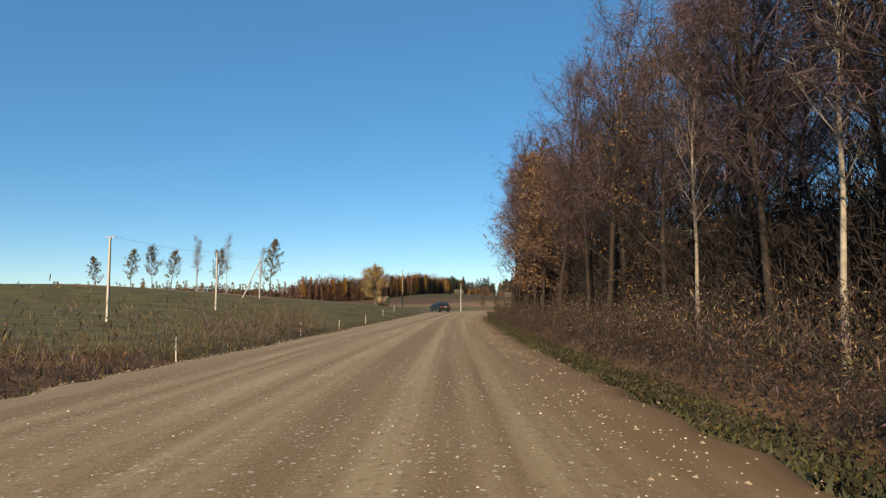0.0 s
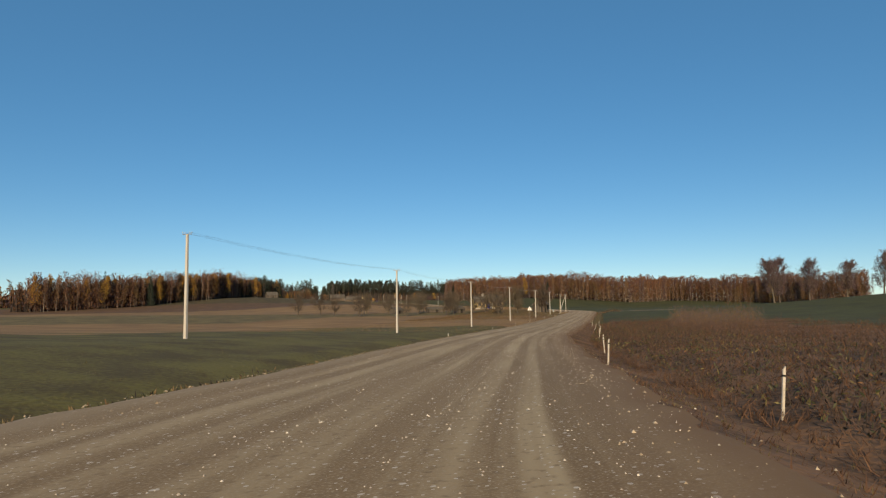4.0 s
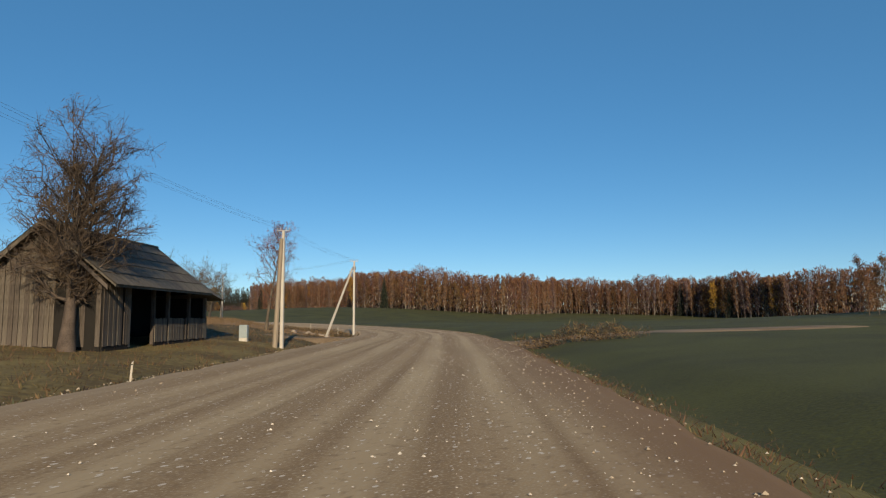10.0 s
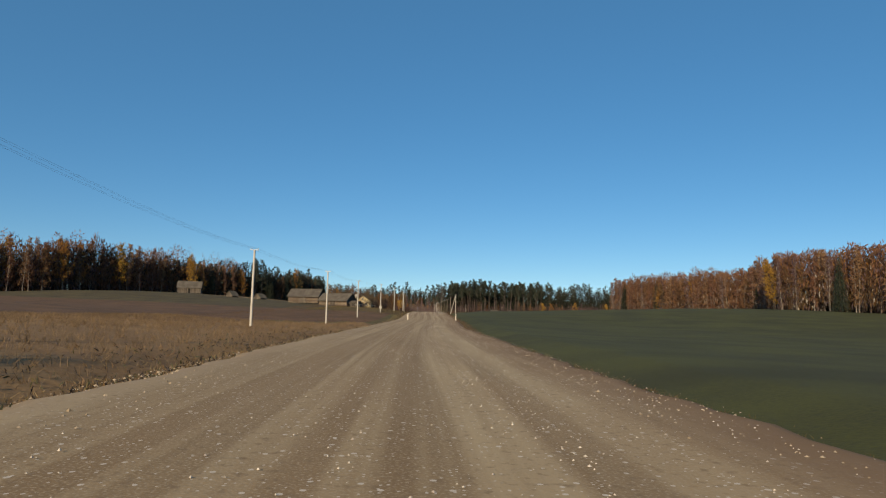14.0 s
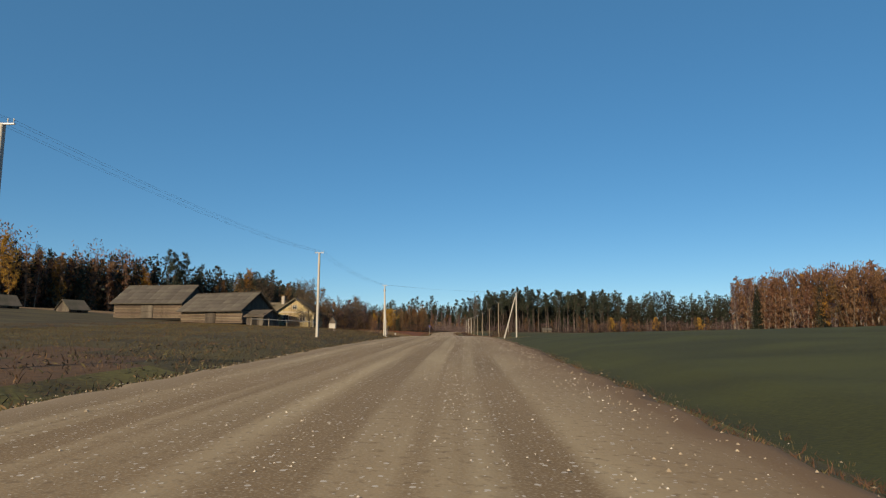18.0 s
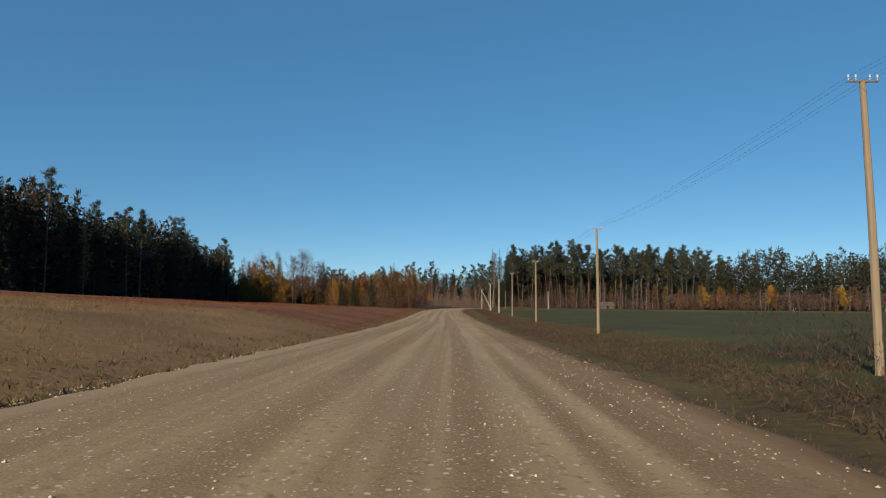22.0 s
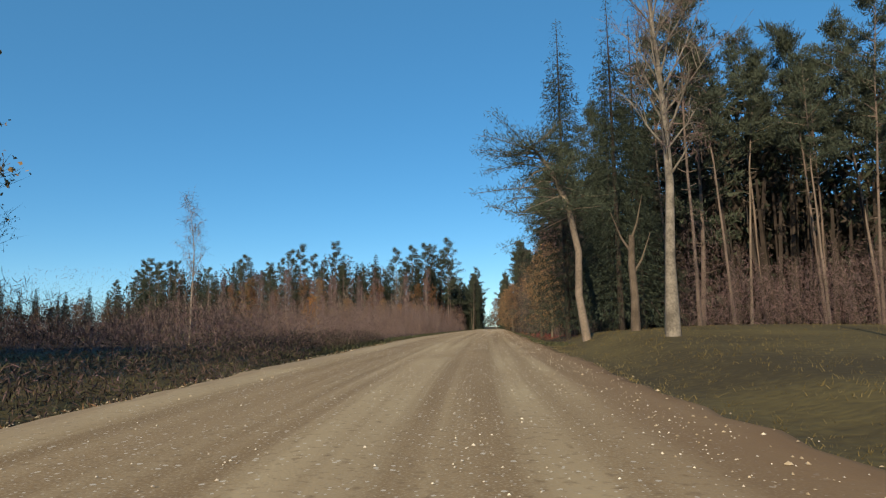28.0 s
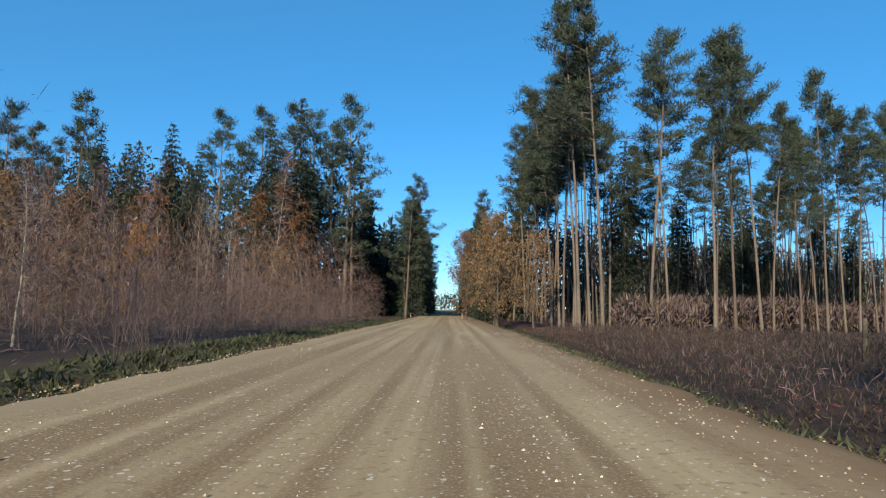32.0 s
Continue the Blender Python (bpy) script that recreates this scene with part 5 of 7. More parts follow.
K_TAN.put(103.8, 1134.0, rnd, 0.85, label="low wide tree with golden-brown leaves beside the road")
K_TAN.put(98.8, 1150.0, rnd, 1.0, label="low wide tree with golden-brown leaves beside the road")
for x, y in along([(84.5, 1180), (60, 1176), (20, 1190), (-60, 1215)], 2.4, rnd, 0.4):
    q = rnd.random()
    (K_SPRUCE if q < 0.34 else K_FARPINE if q < 0.86 else K_BAREWOOD).put(x, y, rnd, rnd.uniform(1.15, 1.62))
K_SPRUCE.put(75.0, 1172.0, rnd, 1.7, 0)
for x, y in along([(78, 1166), (30, 1170), (-30, 1184)], 3.0, rnd, 0.4):
    (K_BAREBIRCH if rnd.random() < 0.45 else K_BAREWOOD if rnd.random() < 0.6 else K_BROWNWOOD).put(x, y, rnd, rnd.uniform(1.0, 1.5))
for s0, s1 in ((-6.6, -9), (7.0, 9)):
    for x, y in along([at_road(1182, s0), at_road(1400, s1)], 4.0, rnd, 0.3):
        (K_SPRUCE if rnd.random() < 0.6 else K_FARPINE).put(x, y, rnd, rnd.uniform(0.9, 1.25))
wall = [(x, y, rnd.uniform(0.9, 1.3)) for k in range(1) for x, y in along([(82 - 5 * k, 1190 + 6 * k), (20, 1200 + 7 * k), (-80, 1230 + 7 * k)], 5.0, rnd)]
wall += [(x, y, rnd.uniform(0.9, 1.2)) for k in range(1) for x, y in along([at_road(1200, -15 - 6 * k), at_road(1400, -15 - 6 * k)], 5.0, rnd)]
wall += [(x, y, rnd.uniform(0.9, 1.2)) for k in range(1) for x, y in along([at_road(1195, 15 + 6 * k), at_road(1400, 15 + 6 * k)], 5.0, rnd)]
mass("closing_forest_depth", [(83, 1186), (20, 1194), (-70, 1222)], (2, 22), 300, 30.0, [M_SPRUCE, M_SHADEBARK, M_BROWN, M_PURPLE], [0.5, 0.25, 0.15, 0.1],
     "dark tangle inside the closing forest", (1.2, 0.45), 0.0, 0.5, 7.0, 38)
deep("closing_forest_stems", [(83, 1190), (20, 1200), (-80, 1230)], (2, 20), 15.0, "crowded stems coloured as deep shade in the closing forest", 77)
deep("roadside_forest_stems", [(107, 976), (109, 1020), (111, 1064)], (16, 2), 13.0, "crowded stems coloured as deep shade in the roadside forest", 78, 14.0, 0.3)
deep("further_forest_stems", [(112, 1146), (140, 1160), (180, 1182)], (4, 30), 17.0, "crowded slender stems in the open pine stand", 79, 9.0, 0.12, [M_PINEBARK, M_BARK, M_SHADEBARK])
# the mostly blackish colour here stands for the unlit inside of the forest
mass("roadside_forest_depth", [(103.5, 978), (106, 1020), (108.5, 1066)], (22, 2), 800, 17.0, [M_SPRUCE, M_SHADEBARK], [0.25, 0.75],
     "dark tangle inside the roadside forest", (0.9, 0.22), 0.0, 0.5, 6.0, 39)
mass("roadside_twigs", [(98.6, 976), (100.0, 1020), (102.2, 1066)], (6.0, 0.3), 800, 11.5, [M_PURPLE, M_SHADEBARK, M_PALELEAF], [0.12, 0.85, 0.03],
     "fine bare twigs of the roadside trees", (0.6, 0.016), 0.05, 0.5, 5.0, 40, "twigs")
mass("scrub_saplings_haze", [at_road(1085, -14), at_road(1130, -9.5), at_road(1176, -9.5)], (-50, 4), 760, 8.5, [M_PURPLE, M_SCRUB, M_TWIG, M_BROWN, M_ORANGE], [0.32, 0.3, 0.22, 0.1, 0.06],
     "purple haze of tall bare saplings before the forest", (0.7, 0.024), 0.05, 0.8, 8.0, 45, "saplings", 0.65, 0.0, 1.0)
mass("clearing_brush", [at_road(1068, 6.5), at_road(1096, 6.5), at_road(1122, 6.5)], (34, 0), 1500, 0.8, [M_PURPLE, M_SHADEBARK, M_TWIG], [0.16, 0.68, 0.16],
     "low bare brush in the forest clearing", (0.26, 0.018), 0.0, 1.0, 4.0, 47, "brush", 0.6)
mass("further_thicket", [(109, 1124), (118, 1130), (140, 1142), (178, 1162)], (4, 16), 330, 3.2, [M_SCRUB, M_PURPLE, M_SHADEBARK, M_OLIVE],
     [0.25, 0.35, 0.3, 0.1], "brown undergrowth below the open pines", (1.0, 0.13), 0.0, 1.0, 5.0, 41, "undergrowth", 0.5)
mass("further_forest_depth", [(113, 1176), (150, 1200), (190, 1222), (290, 1250)], (4, 26), 300, 19.0, [M_SHADEBARK, M_SPRUCE, M_PURPLE, M_BROWN], [0.4, 0.35, 0.2, 0.05],
     "dark tangle behind the open pine stand", (1.2, 0.4), 0.0, 0.6, 7.0, 55)
mass("far_end_wood", [(10, 1570), (120, 1580), (240, 1570)], (0, 30), 45, 15.0, [M_SPRUCE, M_SHADEBARK, M_BROWN], [0.5, 0.3, 0.2], "dark far wood across the end of the road", (2.0, 0.8), 0.0, 0.6, 9.0, 49)
thicket("closing_forest", wall, F_SPRUCE + F_PINE[:1], M_BARK, M_SPRUCE,
        "dark mixed forest that closes in on the road", "forest", np.random.default_rng(9))
for x, y in along([(-150, 1120), (-110, 1160), (-80, 1200), (-52, 1212)], 3.4, rnd, 0.4):
    (K_SPRUCE if rnd.random() < 0.6 else K_BROWNWOOD).put(x, y, rnd, rnd.uniform(0.75, 1.15))
mass("scrub_far_wood", [(-152, 1122), (-112, 1162), (-82, 1202), (-52, 1214)], (-8, 18), 230, 15.0, [M_SPRUCE, M_SHADEBARK, M_PURPLE, M_BROWN], [0.4, 0.3, 0.2, 0.1],
     "dark low wood behind the willow scrub", (1.0, 0.3), 0.0, 0.6, 6.0, 58)
mass("scrub_depth", [(-20, 984), (30, 976), (68, 968)], (-6, 40), 330, 3.2, [M_SHADEBARK, M_PURPLE, M_SCRUB], [0.4, 0.35, 0.25],
     "dark tangle inside the willow scrub", (0.7, 0.06), 0.0, 0.9, 5.0, 59, "scrub", 0.6, 0.0, 1.6)
K_PINE.put(-20.0, 1120.0, rnd, 0.75, label="lone pine standing over the scrub")
K_BAREBIRCH.put(58.0, 985.0, rnd, 1.2, label="lone thin bare tree over the scrub")

# trees by the road at the corner of the pine wood
def crooked_pine(x, y):
    """A roadside pine whose trunk leans out over the road."""
    rng = np.random.default_rng(401)
    wood, green = Heap(), Heap()
    line = np.array([(0, 0, -0.2), (-0.35, 0.2, 2.6), (-0.2, 0.5, 5.2), (-0.7, 0.9, 8.2), (-1.6, 1.6, 10.6), (-2.6, 2.2, 12.2)])
    wood.add(*tube(line, [0.27, 0.22, 0.2, 0.17, 0.14, 0.07], 9))
    for i in range(46):
        k = rng.uniform(2.7, 4.98)
        p = line[int(k)] * (1 - k % 1) + line[int(k) + 1] * (k % 1)
        a = rng.uniform(2.0, 5.2) if rng.random() < 0.72 else rng.uniform(0, 6.28)
        L = rng.uniform(1.8, 3.2) if not 2.4 < a < 4.4 else rng.uniform(2.4, 6.0)
        limb = bent(rng, p, sway(a, 1, rng.uniform(1.15, 1.85)), L, 4, 0.2, -0.05)
        wood.add(*tube(limb, [0.05, 0.04, 0.025, 0.01], 4))
        for j in range(7):
            u = 0.3 + 0.7 * (j + rng.uniform(0, 1)) / 7
            k2 = min(u * 3, 2.99)
            q = limb[int(k2)] * (1 - k2 % 1) + limb[int(k2) + 1] * (k2 % 1)
            c = q + rng.normal(0, 0.27, (34, 3)) * (1, 1, 0.6)
            green.add(*blades(rng, c, np.tile((limb[-1] - limb[0]) / L * 0.6 + np.array([0, 0, 0.3]), (34, 1)), 0.36, 0.036, 0, 0.8))
    e = base("leaning_pine", x, y, gz(x, y))
    child("trunk", quads("leaning_pine_wood", *wood.arrays(), [M_PINEBARK], smooth=True), e, "bent pinkish-grey trunk")
    child("crown", quads("leaning_pine_needles", *green.arrays(), [M_PINE]), e)
    return tagged(e, "crooked Scots pine leaning its tufted crown over the road", "tree")


crooked_pine(91.5, 959.0)
mass("cottage_thicket", [(84.5, 655), (90, 655), (94, 664)], (-8, 8), 330, 5.0, [M_BROWN, M_SHADEBARK, M_PURPLE, M_LICHEN], [0.2, 0.4, 0.25, 0.15],
     "dark thicket behind the cottage", (0.7, 0.06), 0.0, 0.7, 4.0, 52, "thicket")
mass("cottage_bushes", [(80.0, 646.2), (83.5, 644.6), (88.5, 644.6)], (0, 1.4), 420, 1.9, [M_BROWN, M_SHADEBARK, M_LICHEN, M_PURPLE], [0.25, 0.3, 0.25, 0.2],
     "bare garden bushes before the cottage", (0.4, 0.022), 0.0, 0.8, 2.0, 53, "bushes", 0.7, 0.0, 1.8)
mass("cottage_side_bush", [(89.4, 646.5), (92.0, 648.0), (94.0, 652.0)], (1.5, 2.0), 900, 3.6, [M_SHADEBARK, M_BROWN, M_PURPLE], [0.6, 0.2, 0.2],
     "dark bushes beside the cottage", (0.4, 0.03), 0.0, 0.8, 2.0, 72, "bushes", 0.7, 0.0, 1.6)
mass("field_edge_brush", [(123.0, 326.6), (125.6, 325.2), (129.0, 324.4)], (1.2, -1.6), 420, 0.9, [M_SHADEBARK, M_WEEDSTEM, M_BROWN, M_DRYGRASS], [0.3, 0.3, 0.25, 0.15],
     "heap of dead brown brush at the field edge", (0.36, 0.03), 0.0, 0.3, 1.2, 54, "brush heap", 0.9, 0.0, 1.4)
K_ORCHARD.put(89.4, 645.2, rnd, 0.95, 0, label="dark bare apple tree beside the yellow cottage")
K_PALE = Kind("ash_tree", [leafy(411, 21.0, 0.29, (0.34, 1.0), 4.2, 34, 6, 5, 2.5, (0.5, 0.022), 0.75, 0.010, 0.07, 0.0)], M_PALEBARK, M_PURPLE,
              "tall pale-barked bare tree with crooked white limbs at the wood's corner")
tip = max((v.co for v in K_PALE.meshes[0][0].vertices), key=lambda c: c.z)
K_PALE.put(93.3, 949.5, rnd, 1.0, turn=90 - math.degrees(math.atan2(tip.y, tip.x)))
stump = base("broken_trunk", 93.6, 956.5, gz(93.6, 956.5))
part("stem", pipe_bm([(0, 0, -0.3), (0.05, 0, 1.8), (-0.02, 0.05, 3.6), (0.05, 0, 5.2)], [0.27, 0.21, 0.19, 0.15], 9), M_BARK, stump)
for zz, dx, dy in ((3.0, 1.2, 0.4), (4.2, -0.9, 0.6), (4.9, 0.5, -0.8)):
    part("limb", pipe_bm([(0, 0, zz), (dx * 0.5, dy * 0.5, zz + 0.9), (dx, dy, zz + 2.4)], [0.08, 0.055, 0.015], 6), M_BARK, stump)
tagged(stump, "grey bare trunk with a few broken limbs among the pines", "tree")
SAPLING_Y = Kind("birch_sapling", [leafy(421, 3.9, 0.045, (0.28, 1.0), 1.7, 24, 5, 4, 6.0, (0.14, 0.11), 0.85, 0.007)], M_BIRCH, M_YELLOW,
                 "small birch glowing with orange-yellow leaves in the yard")
SAPLING_Y.put(97.8, 661.8, rnd, 1.0)
K_REDBUSH = Kind("red_bush", [scrub(431, 2.7, 34, 0.42, 0.010, 7, 1.0, (0.07, 0.05))], M_PURPLE, M_PINK,
                 "bare reddish shrub with upright twigs in the yard grass", "bush", parts=("stems", "leaves"))
K_REDBUSH.put(98.4, 650.0, rnd, 1.0)
# far woods round the first fields
far_brown = [(x, y, rnd.uniform(0.9, 1.15)) for k in range(3) for x, y in
             along([(-260 - 8 * k, 560 + 10 * k), (-150, 610 + 10 * k), (-60, 640 + 10 * k)], 9.0, rnd)]
far_brown += [(x, y, rnd.uniform(0.8, 1.0)) for k in range(3) for x, y in along([(-520, 330 + 10 * k), (-330, 520 + 10 * k), (-260, 560 + 10 * k)], 10.0, rnd)]
mass("far_wood_depth", [(-520, 330), (-330, 520), (-260, 560), (-150, 612), (-60, 642)], (-6, 22), 40, 12.5, [M_ORANGE, M_BROWN, M_PURPLE, M_SHADEBARK],
     [0.25, 0.32, 0.25, 0.18], "brown tangle inside the far wood", (2.2, 0.9), 0.0, 0.8, 16.0, 51)
deep("far_wood_stems", [(-520, 342), (-330, 532), (-260, 572), (-150, 624), (-60, 654)], (-6, 22), 10.0, "crowded brown stems in the far wood", 80, 1.6, 2.0, [M_SHADEBARK, M_BARK])
thicket("far_birch_wood", far_brown, F_BROWN + F_BIRCH[:1], M_BARK, M_BROWN,
        "far brown autumn wood behind the straw fields", "wood", np.random.default_rng(12))

# ---- utility poles, wires, posts and signs ----
POLE_H = 6.65


def utility_pole(x, y, wood=False, brace=None, stub=None, arm=True, h=POLE_H, heading=0.0, label=""):
    z = gz(x, y)
    e = base("utility_pole", x, y, z, heading)
    if wood:
        part("shaft", pipe_bm([(0, 0, -0.4), (0.02, 0, h * 0.5), (0, 0.02, h)], [0.10, 0.084, 0.066], 9), M_POLEWOOD, e)
    else:
        bm = bmesh.new()
        rings = []
        for zz, a, b in ((-0.4, 0.092, 0.11), (h, 0.062, 0.075)):
            rings.append([bm.verts.new((sx * (a + (0.02 if sy > 0 else 0)), sy * b, zz)) for sx, sy in ((-1, -1), (1, -1), (1, 1), (-1, 1))])
        for i in range(4):
            bm.faces.new((rings[0][i], rings[0][(i + 1) % 4], rings[1][(i + 1) % 4], rings[1][i]))
        bm.faces.new(rings[1])
        bm.faces.new(rings[0][::-1])
        bmesh.ops.bevel(bm, geom=bm.edges[:], offset=0.018, segments=1, affect="EDGES")
        part("shaft", bm, M_CONCRETE, e)
    if arm:
        a = part("crossarm", box_bm(-0.36, 0.36, -0.025, 0.025, h - 0.02, h + 0.03, 0.006), M_STEEL, e)
        for dx in (-0.33, -0.16, 0.16, 0.33):
            part("insulator", pipe_bm([(dx, 0, h + 0.03), (dx, 0, h + 0.08), (dx, 0, h + 0.09), (dx, 0, h + 0.14), (dx, 0, h + 0.16)],
                                      [0.008, 0.010, 0.024, 0.022, 0.012], 8), M_GLASSY, a, "white porcelain insulator")
    m = Matrix.Rotation(radians(-heading), 4, "Z")
    if brace:
        foot = m @ Vector((brace[0] - x, brace[1] - y, 0))
        foot.z = gz(brace[0], brace[1]) - z - 0.3
        top = Vector((0, 0, h * 0.91)) + Vector((foot.x, foot.y, 0)).normalized() * 0.14
        part("brace", pipe_bm([foot, top], [0.11, 0.08], 4), M_POLEWOOD if wood else M_CONCRETE, e)
        part("clamp", pipe_bm([(0, 0, h * 0.885), (0, 0, h * 0.925)], [0.17, 0.17], 10), M_STEEL, e)
    if stub:
        foot = m @ Vector((stub[0] - x, stub[1] - y, 0))
        part("stub_pole", pipe_bm([(foot.x, foot.y, -0.3), (foot.x * 0.25, foot.y * 0.25, stub[2])], [0.14, 0.11], 7), M_POLEWOOD, e, "weathered wooden side pole")
    kind = "grey weathered wooden" if wood else "pale concrete"
    return tagged(e, label or kind + " roadside power pole with " + ("a slanting brace" if brace else "a steel crossarm"), "pole", "power line poles")


POLES_A = [(-26.2, 51.6), (-26.4, 76.8), (-30.2, 108.7)]
POLES_L = [(4.5, 162.0), (23.0, 186.4), (39.4, 211.7), (57.0, 241.3), (74.6, 269.3), (93.0, 301.2), (110.8, 331.4), (121.6, 349.5)]
POLES_M = [(117.3, 392.8), (114.2, 429.0), (110.2, 469.6), (110.0, 497.3), (107.0, 533.0), (105.7, 567.2), (104.1, 601.6), (102.1, 637.4)]
POLES_N = [(119.5, 650.7), (115.95, 680.8), (112.9, 710.7), (109.8, 737.5), (106.5, 768.2), (103.4, 797.3), (100.3, 826.6), (97.1, 855.6), (91.3, 915.2)]
for i, (x, y) in enumerate(POLES_A):
    utility_pole(x, y, brace=(-33.0, 108.2) if i == 2 else None)
for i, (x, y) in enumerate(POLES_L):
    utility_pole(x, y, heading=-28, brace=(119.2, 350.3) if i == 7 else None, stub=(110.35, 331.15, 6.2) if i == 6 else None)
for i, (x, y) in enumerate(POLES_M):
    utility_pole(x, y, heading=5, brace=(103.0, 634.3) if i == 7 else None, stub=(117.0, 392.2, 2.4) if i == 0 else None)
for i, (x, y) in enumerate(POLES_N):
    utility_pole(x, y, wood=1 <= i <= 5, heading=6, brace=(117.6, 650.9) if i == 0 else (94.6, 916.6) if i == 8 else None)
utility_pole(114.2, 941.2, heading=20, arm=False)
utility_pole(98.5, 940.0, wood=True, heading=40, arm=False)
utility_pole(-8.0, 131.0, wood=True, h=7.4)


def wires(line, heading):
    """Four wires from pole to pole, each with its sag."""
    c, s = math.cos(radians(heading)), math.sin(radians(heading))
    for (x0, y0), (x1, y1) in zip(line[:-1], line[1:]):
        z0, z1 = gz(x0, y0) + POLE_H + 0.12, gz(x1, y1) + POLE_H + 0.12
        sag = 0.012 * math.hypot(x1 - x0, y1 - y0)
        for dx in (-0.33, -0.16, 0.16, 0.33):
            pts = []
            for k in range(9):
                t = k / 8
                pts.append((x0 + (x1 - x0) * t + dx * c, y0 + (y1 - y0) * t + dx * s, z0 + (z1 - z0) * t - sag * 4 * t * (1 - t)))
            v, f = tube(pts, [0.0035] * 9, 3)
            tagged(new("power_wire", quads("power_wire", v, f, [M_WIRE])), "thin grey aluminium power wire between poles", "wire", "power wires")


wires(POLES_A, 0)
wires(POLES_L, -28)
wires(POLES_L[-1:] + POLES_M, 5)
wires(POLES_M[-1:] + POLES_N[:1], 45)
wires(POLES_N, 6)


def road_post(x, y, h=1.05, lean=(0.0, 0.0), wide=0.026, label=""):
    """A white roadside marker: a narrow board with a slanted head and a dark band."""
    e = base("road_post", x, y, gz(x, y))
    e.matrix_basis = pose(x, y, gz(x, y), lean[0], lean[1], 8 * math.sin(x))
    part("board", prism_bm([(-wide, -0.15), (wide, -0.15), (wide, h), (-wide, h - 0.07)], -0.018, 0.018, bevel=0.004), M_WHITE, e)
    part("band", prism_bm([(-wide - 0.004, h * 0.80), (wide + 0.004, h * 0.80), (wide + 0.004, h * 0.84), (-wide - 0.004, h * 0.84)], -0.022, 0.022), M_RUBBER, e, "dark reflector band")
    return tagged(e, label or "thin worn white wooden roadside marker post", "post", "roadside posts")


POSTS = [(-8.6, 21.5), (-8.5, 39.8), (-7.9, 50.5), (-7.9, 68.0), (-7.9, 87.4), (-7.4, 100.5), (29.5, 154.0), (37.6, 169.5),
         (44.0, 181.0), (56.8, 206.9), (59.6, 209.8), (124.5, 362.4), (126.4, 379.2), (124.3, 407.0), (92.4, 1168.0), (20.9, 138.2)]
for x, y in POSTS:
    road_post(x, y, 0.92, (4 * math.sin(x * 3), 4 * math.cos(y)))
for x, y in ((26.3, 178.0), (34.8, 189.4), (42.9, 202.8), (58.9, 236.2), (75.5, 266.2), (86.4, 285.4), (91.2, 294.0), (102.5, 314.8)):
    road_post(x, y, 0.58, (5 * math.sin(x * 3), 5 * math.cos(y)), label="short worn white marker post in the verge grass")
for x, y, lean in ((27.2, 149.8, -6), (50.9, 195.2, 22), (124.9, 411.3, 6), (99.7, 1166.0, 0)):
    road_post(x, y, 0.9, (0, lean), label="leaning white wooden roadside marker post")
for x, y in ((14.2, 117.5), (18.0, 127.0)):
    road_post(x, y, 0.95, (0, 5))
for x, y in ((118.7, 512.4), (118.4, 515.6), (125.7, 517.7), (125.9, 514.0)):
    road_post(x, y, 1.12, wide=0.07, label="stout white culvert marker post with a dark band")


def warning_sign(x, y, rz):
    """A triangular warning sign seen from its unpainted back."""
    z = gz(x, y)
    e = base("warning_sign", x, y, z, rz)
    part("post", pipe_bm([(0, 0, -0.3), (0, 0, 2.95)], [0.035, 0.035], 8), M_POLEWOOD, e)
    bm = prism_bm([(-0.37, 2.42), (0.37, 2.42), (0.40, 2.46), (0.03, 3.1), (-0.03, 3.1), (-0.40, 2.46)], 0.04, 0.052)
    plate = part("plate", bm, M_SIGNBACK, e, "pale triangular plate")
    for zz in (2.55, 2.85):
        part("bracket", box_bm(-0.12, 0.12, -0.045, 0.04, zz - 0.02, zz + 0.02), M_SIGNBACK, plate)
    return tagged(e, "pale triangular road sign seen from behind on a thin post", "road sign")


warning_sign(54.4, 225.0, -28)


def place_sign(x, y, rz):
    z = gz(x, y)
    e = base("name_sign", x, y, z, rz)
    part("post", pipe_bm([(0, 0, -0.3), (0, 0, 2.2)], [0.03, 0.03], 8), M_STEEL, e)
    plate = part("plate", box_bm(-0.12, 0.12, -0.03, -0.015, 1.86, 2.16, 0.004), M_BLUE, e, "small blue plate")
    part("bar", box_bm(-0.08, 0.08, -0.036, -0.031, 2.0, 2.03), M_WHITE, plate)
    return tagged(e, "small blue sign on a thin grey post at the verge", "road sign")


place_sign(103.4, 673.3, 10)


def marker_stone(x, y):
    e = base("marker_stone", x, y, gz(x, y), 15)
    part("block", box_bm(-0.13, 0.13, -0.1, 0.1, -0.15, 0.55, 0.02), M_CONCRETE, e)
    return tagged(e, "small pale concrete marker block in dry grass", "marker")


marker_stone(96.3, 676.6)


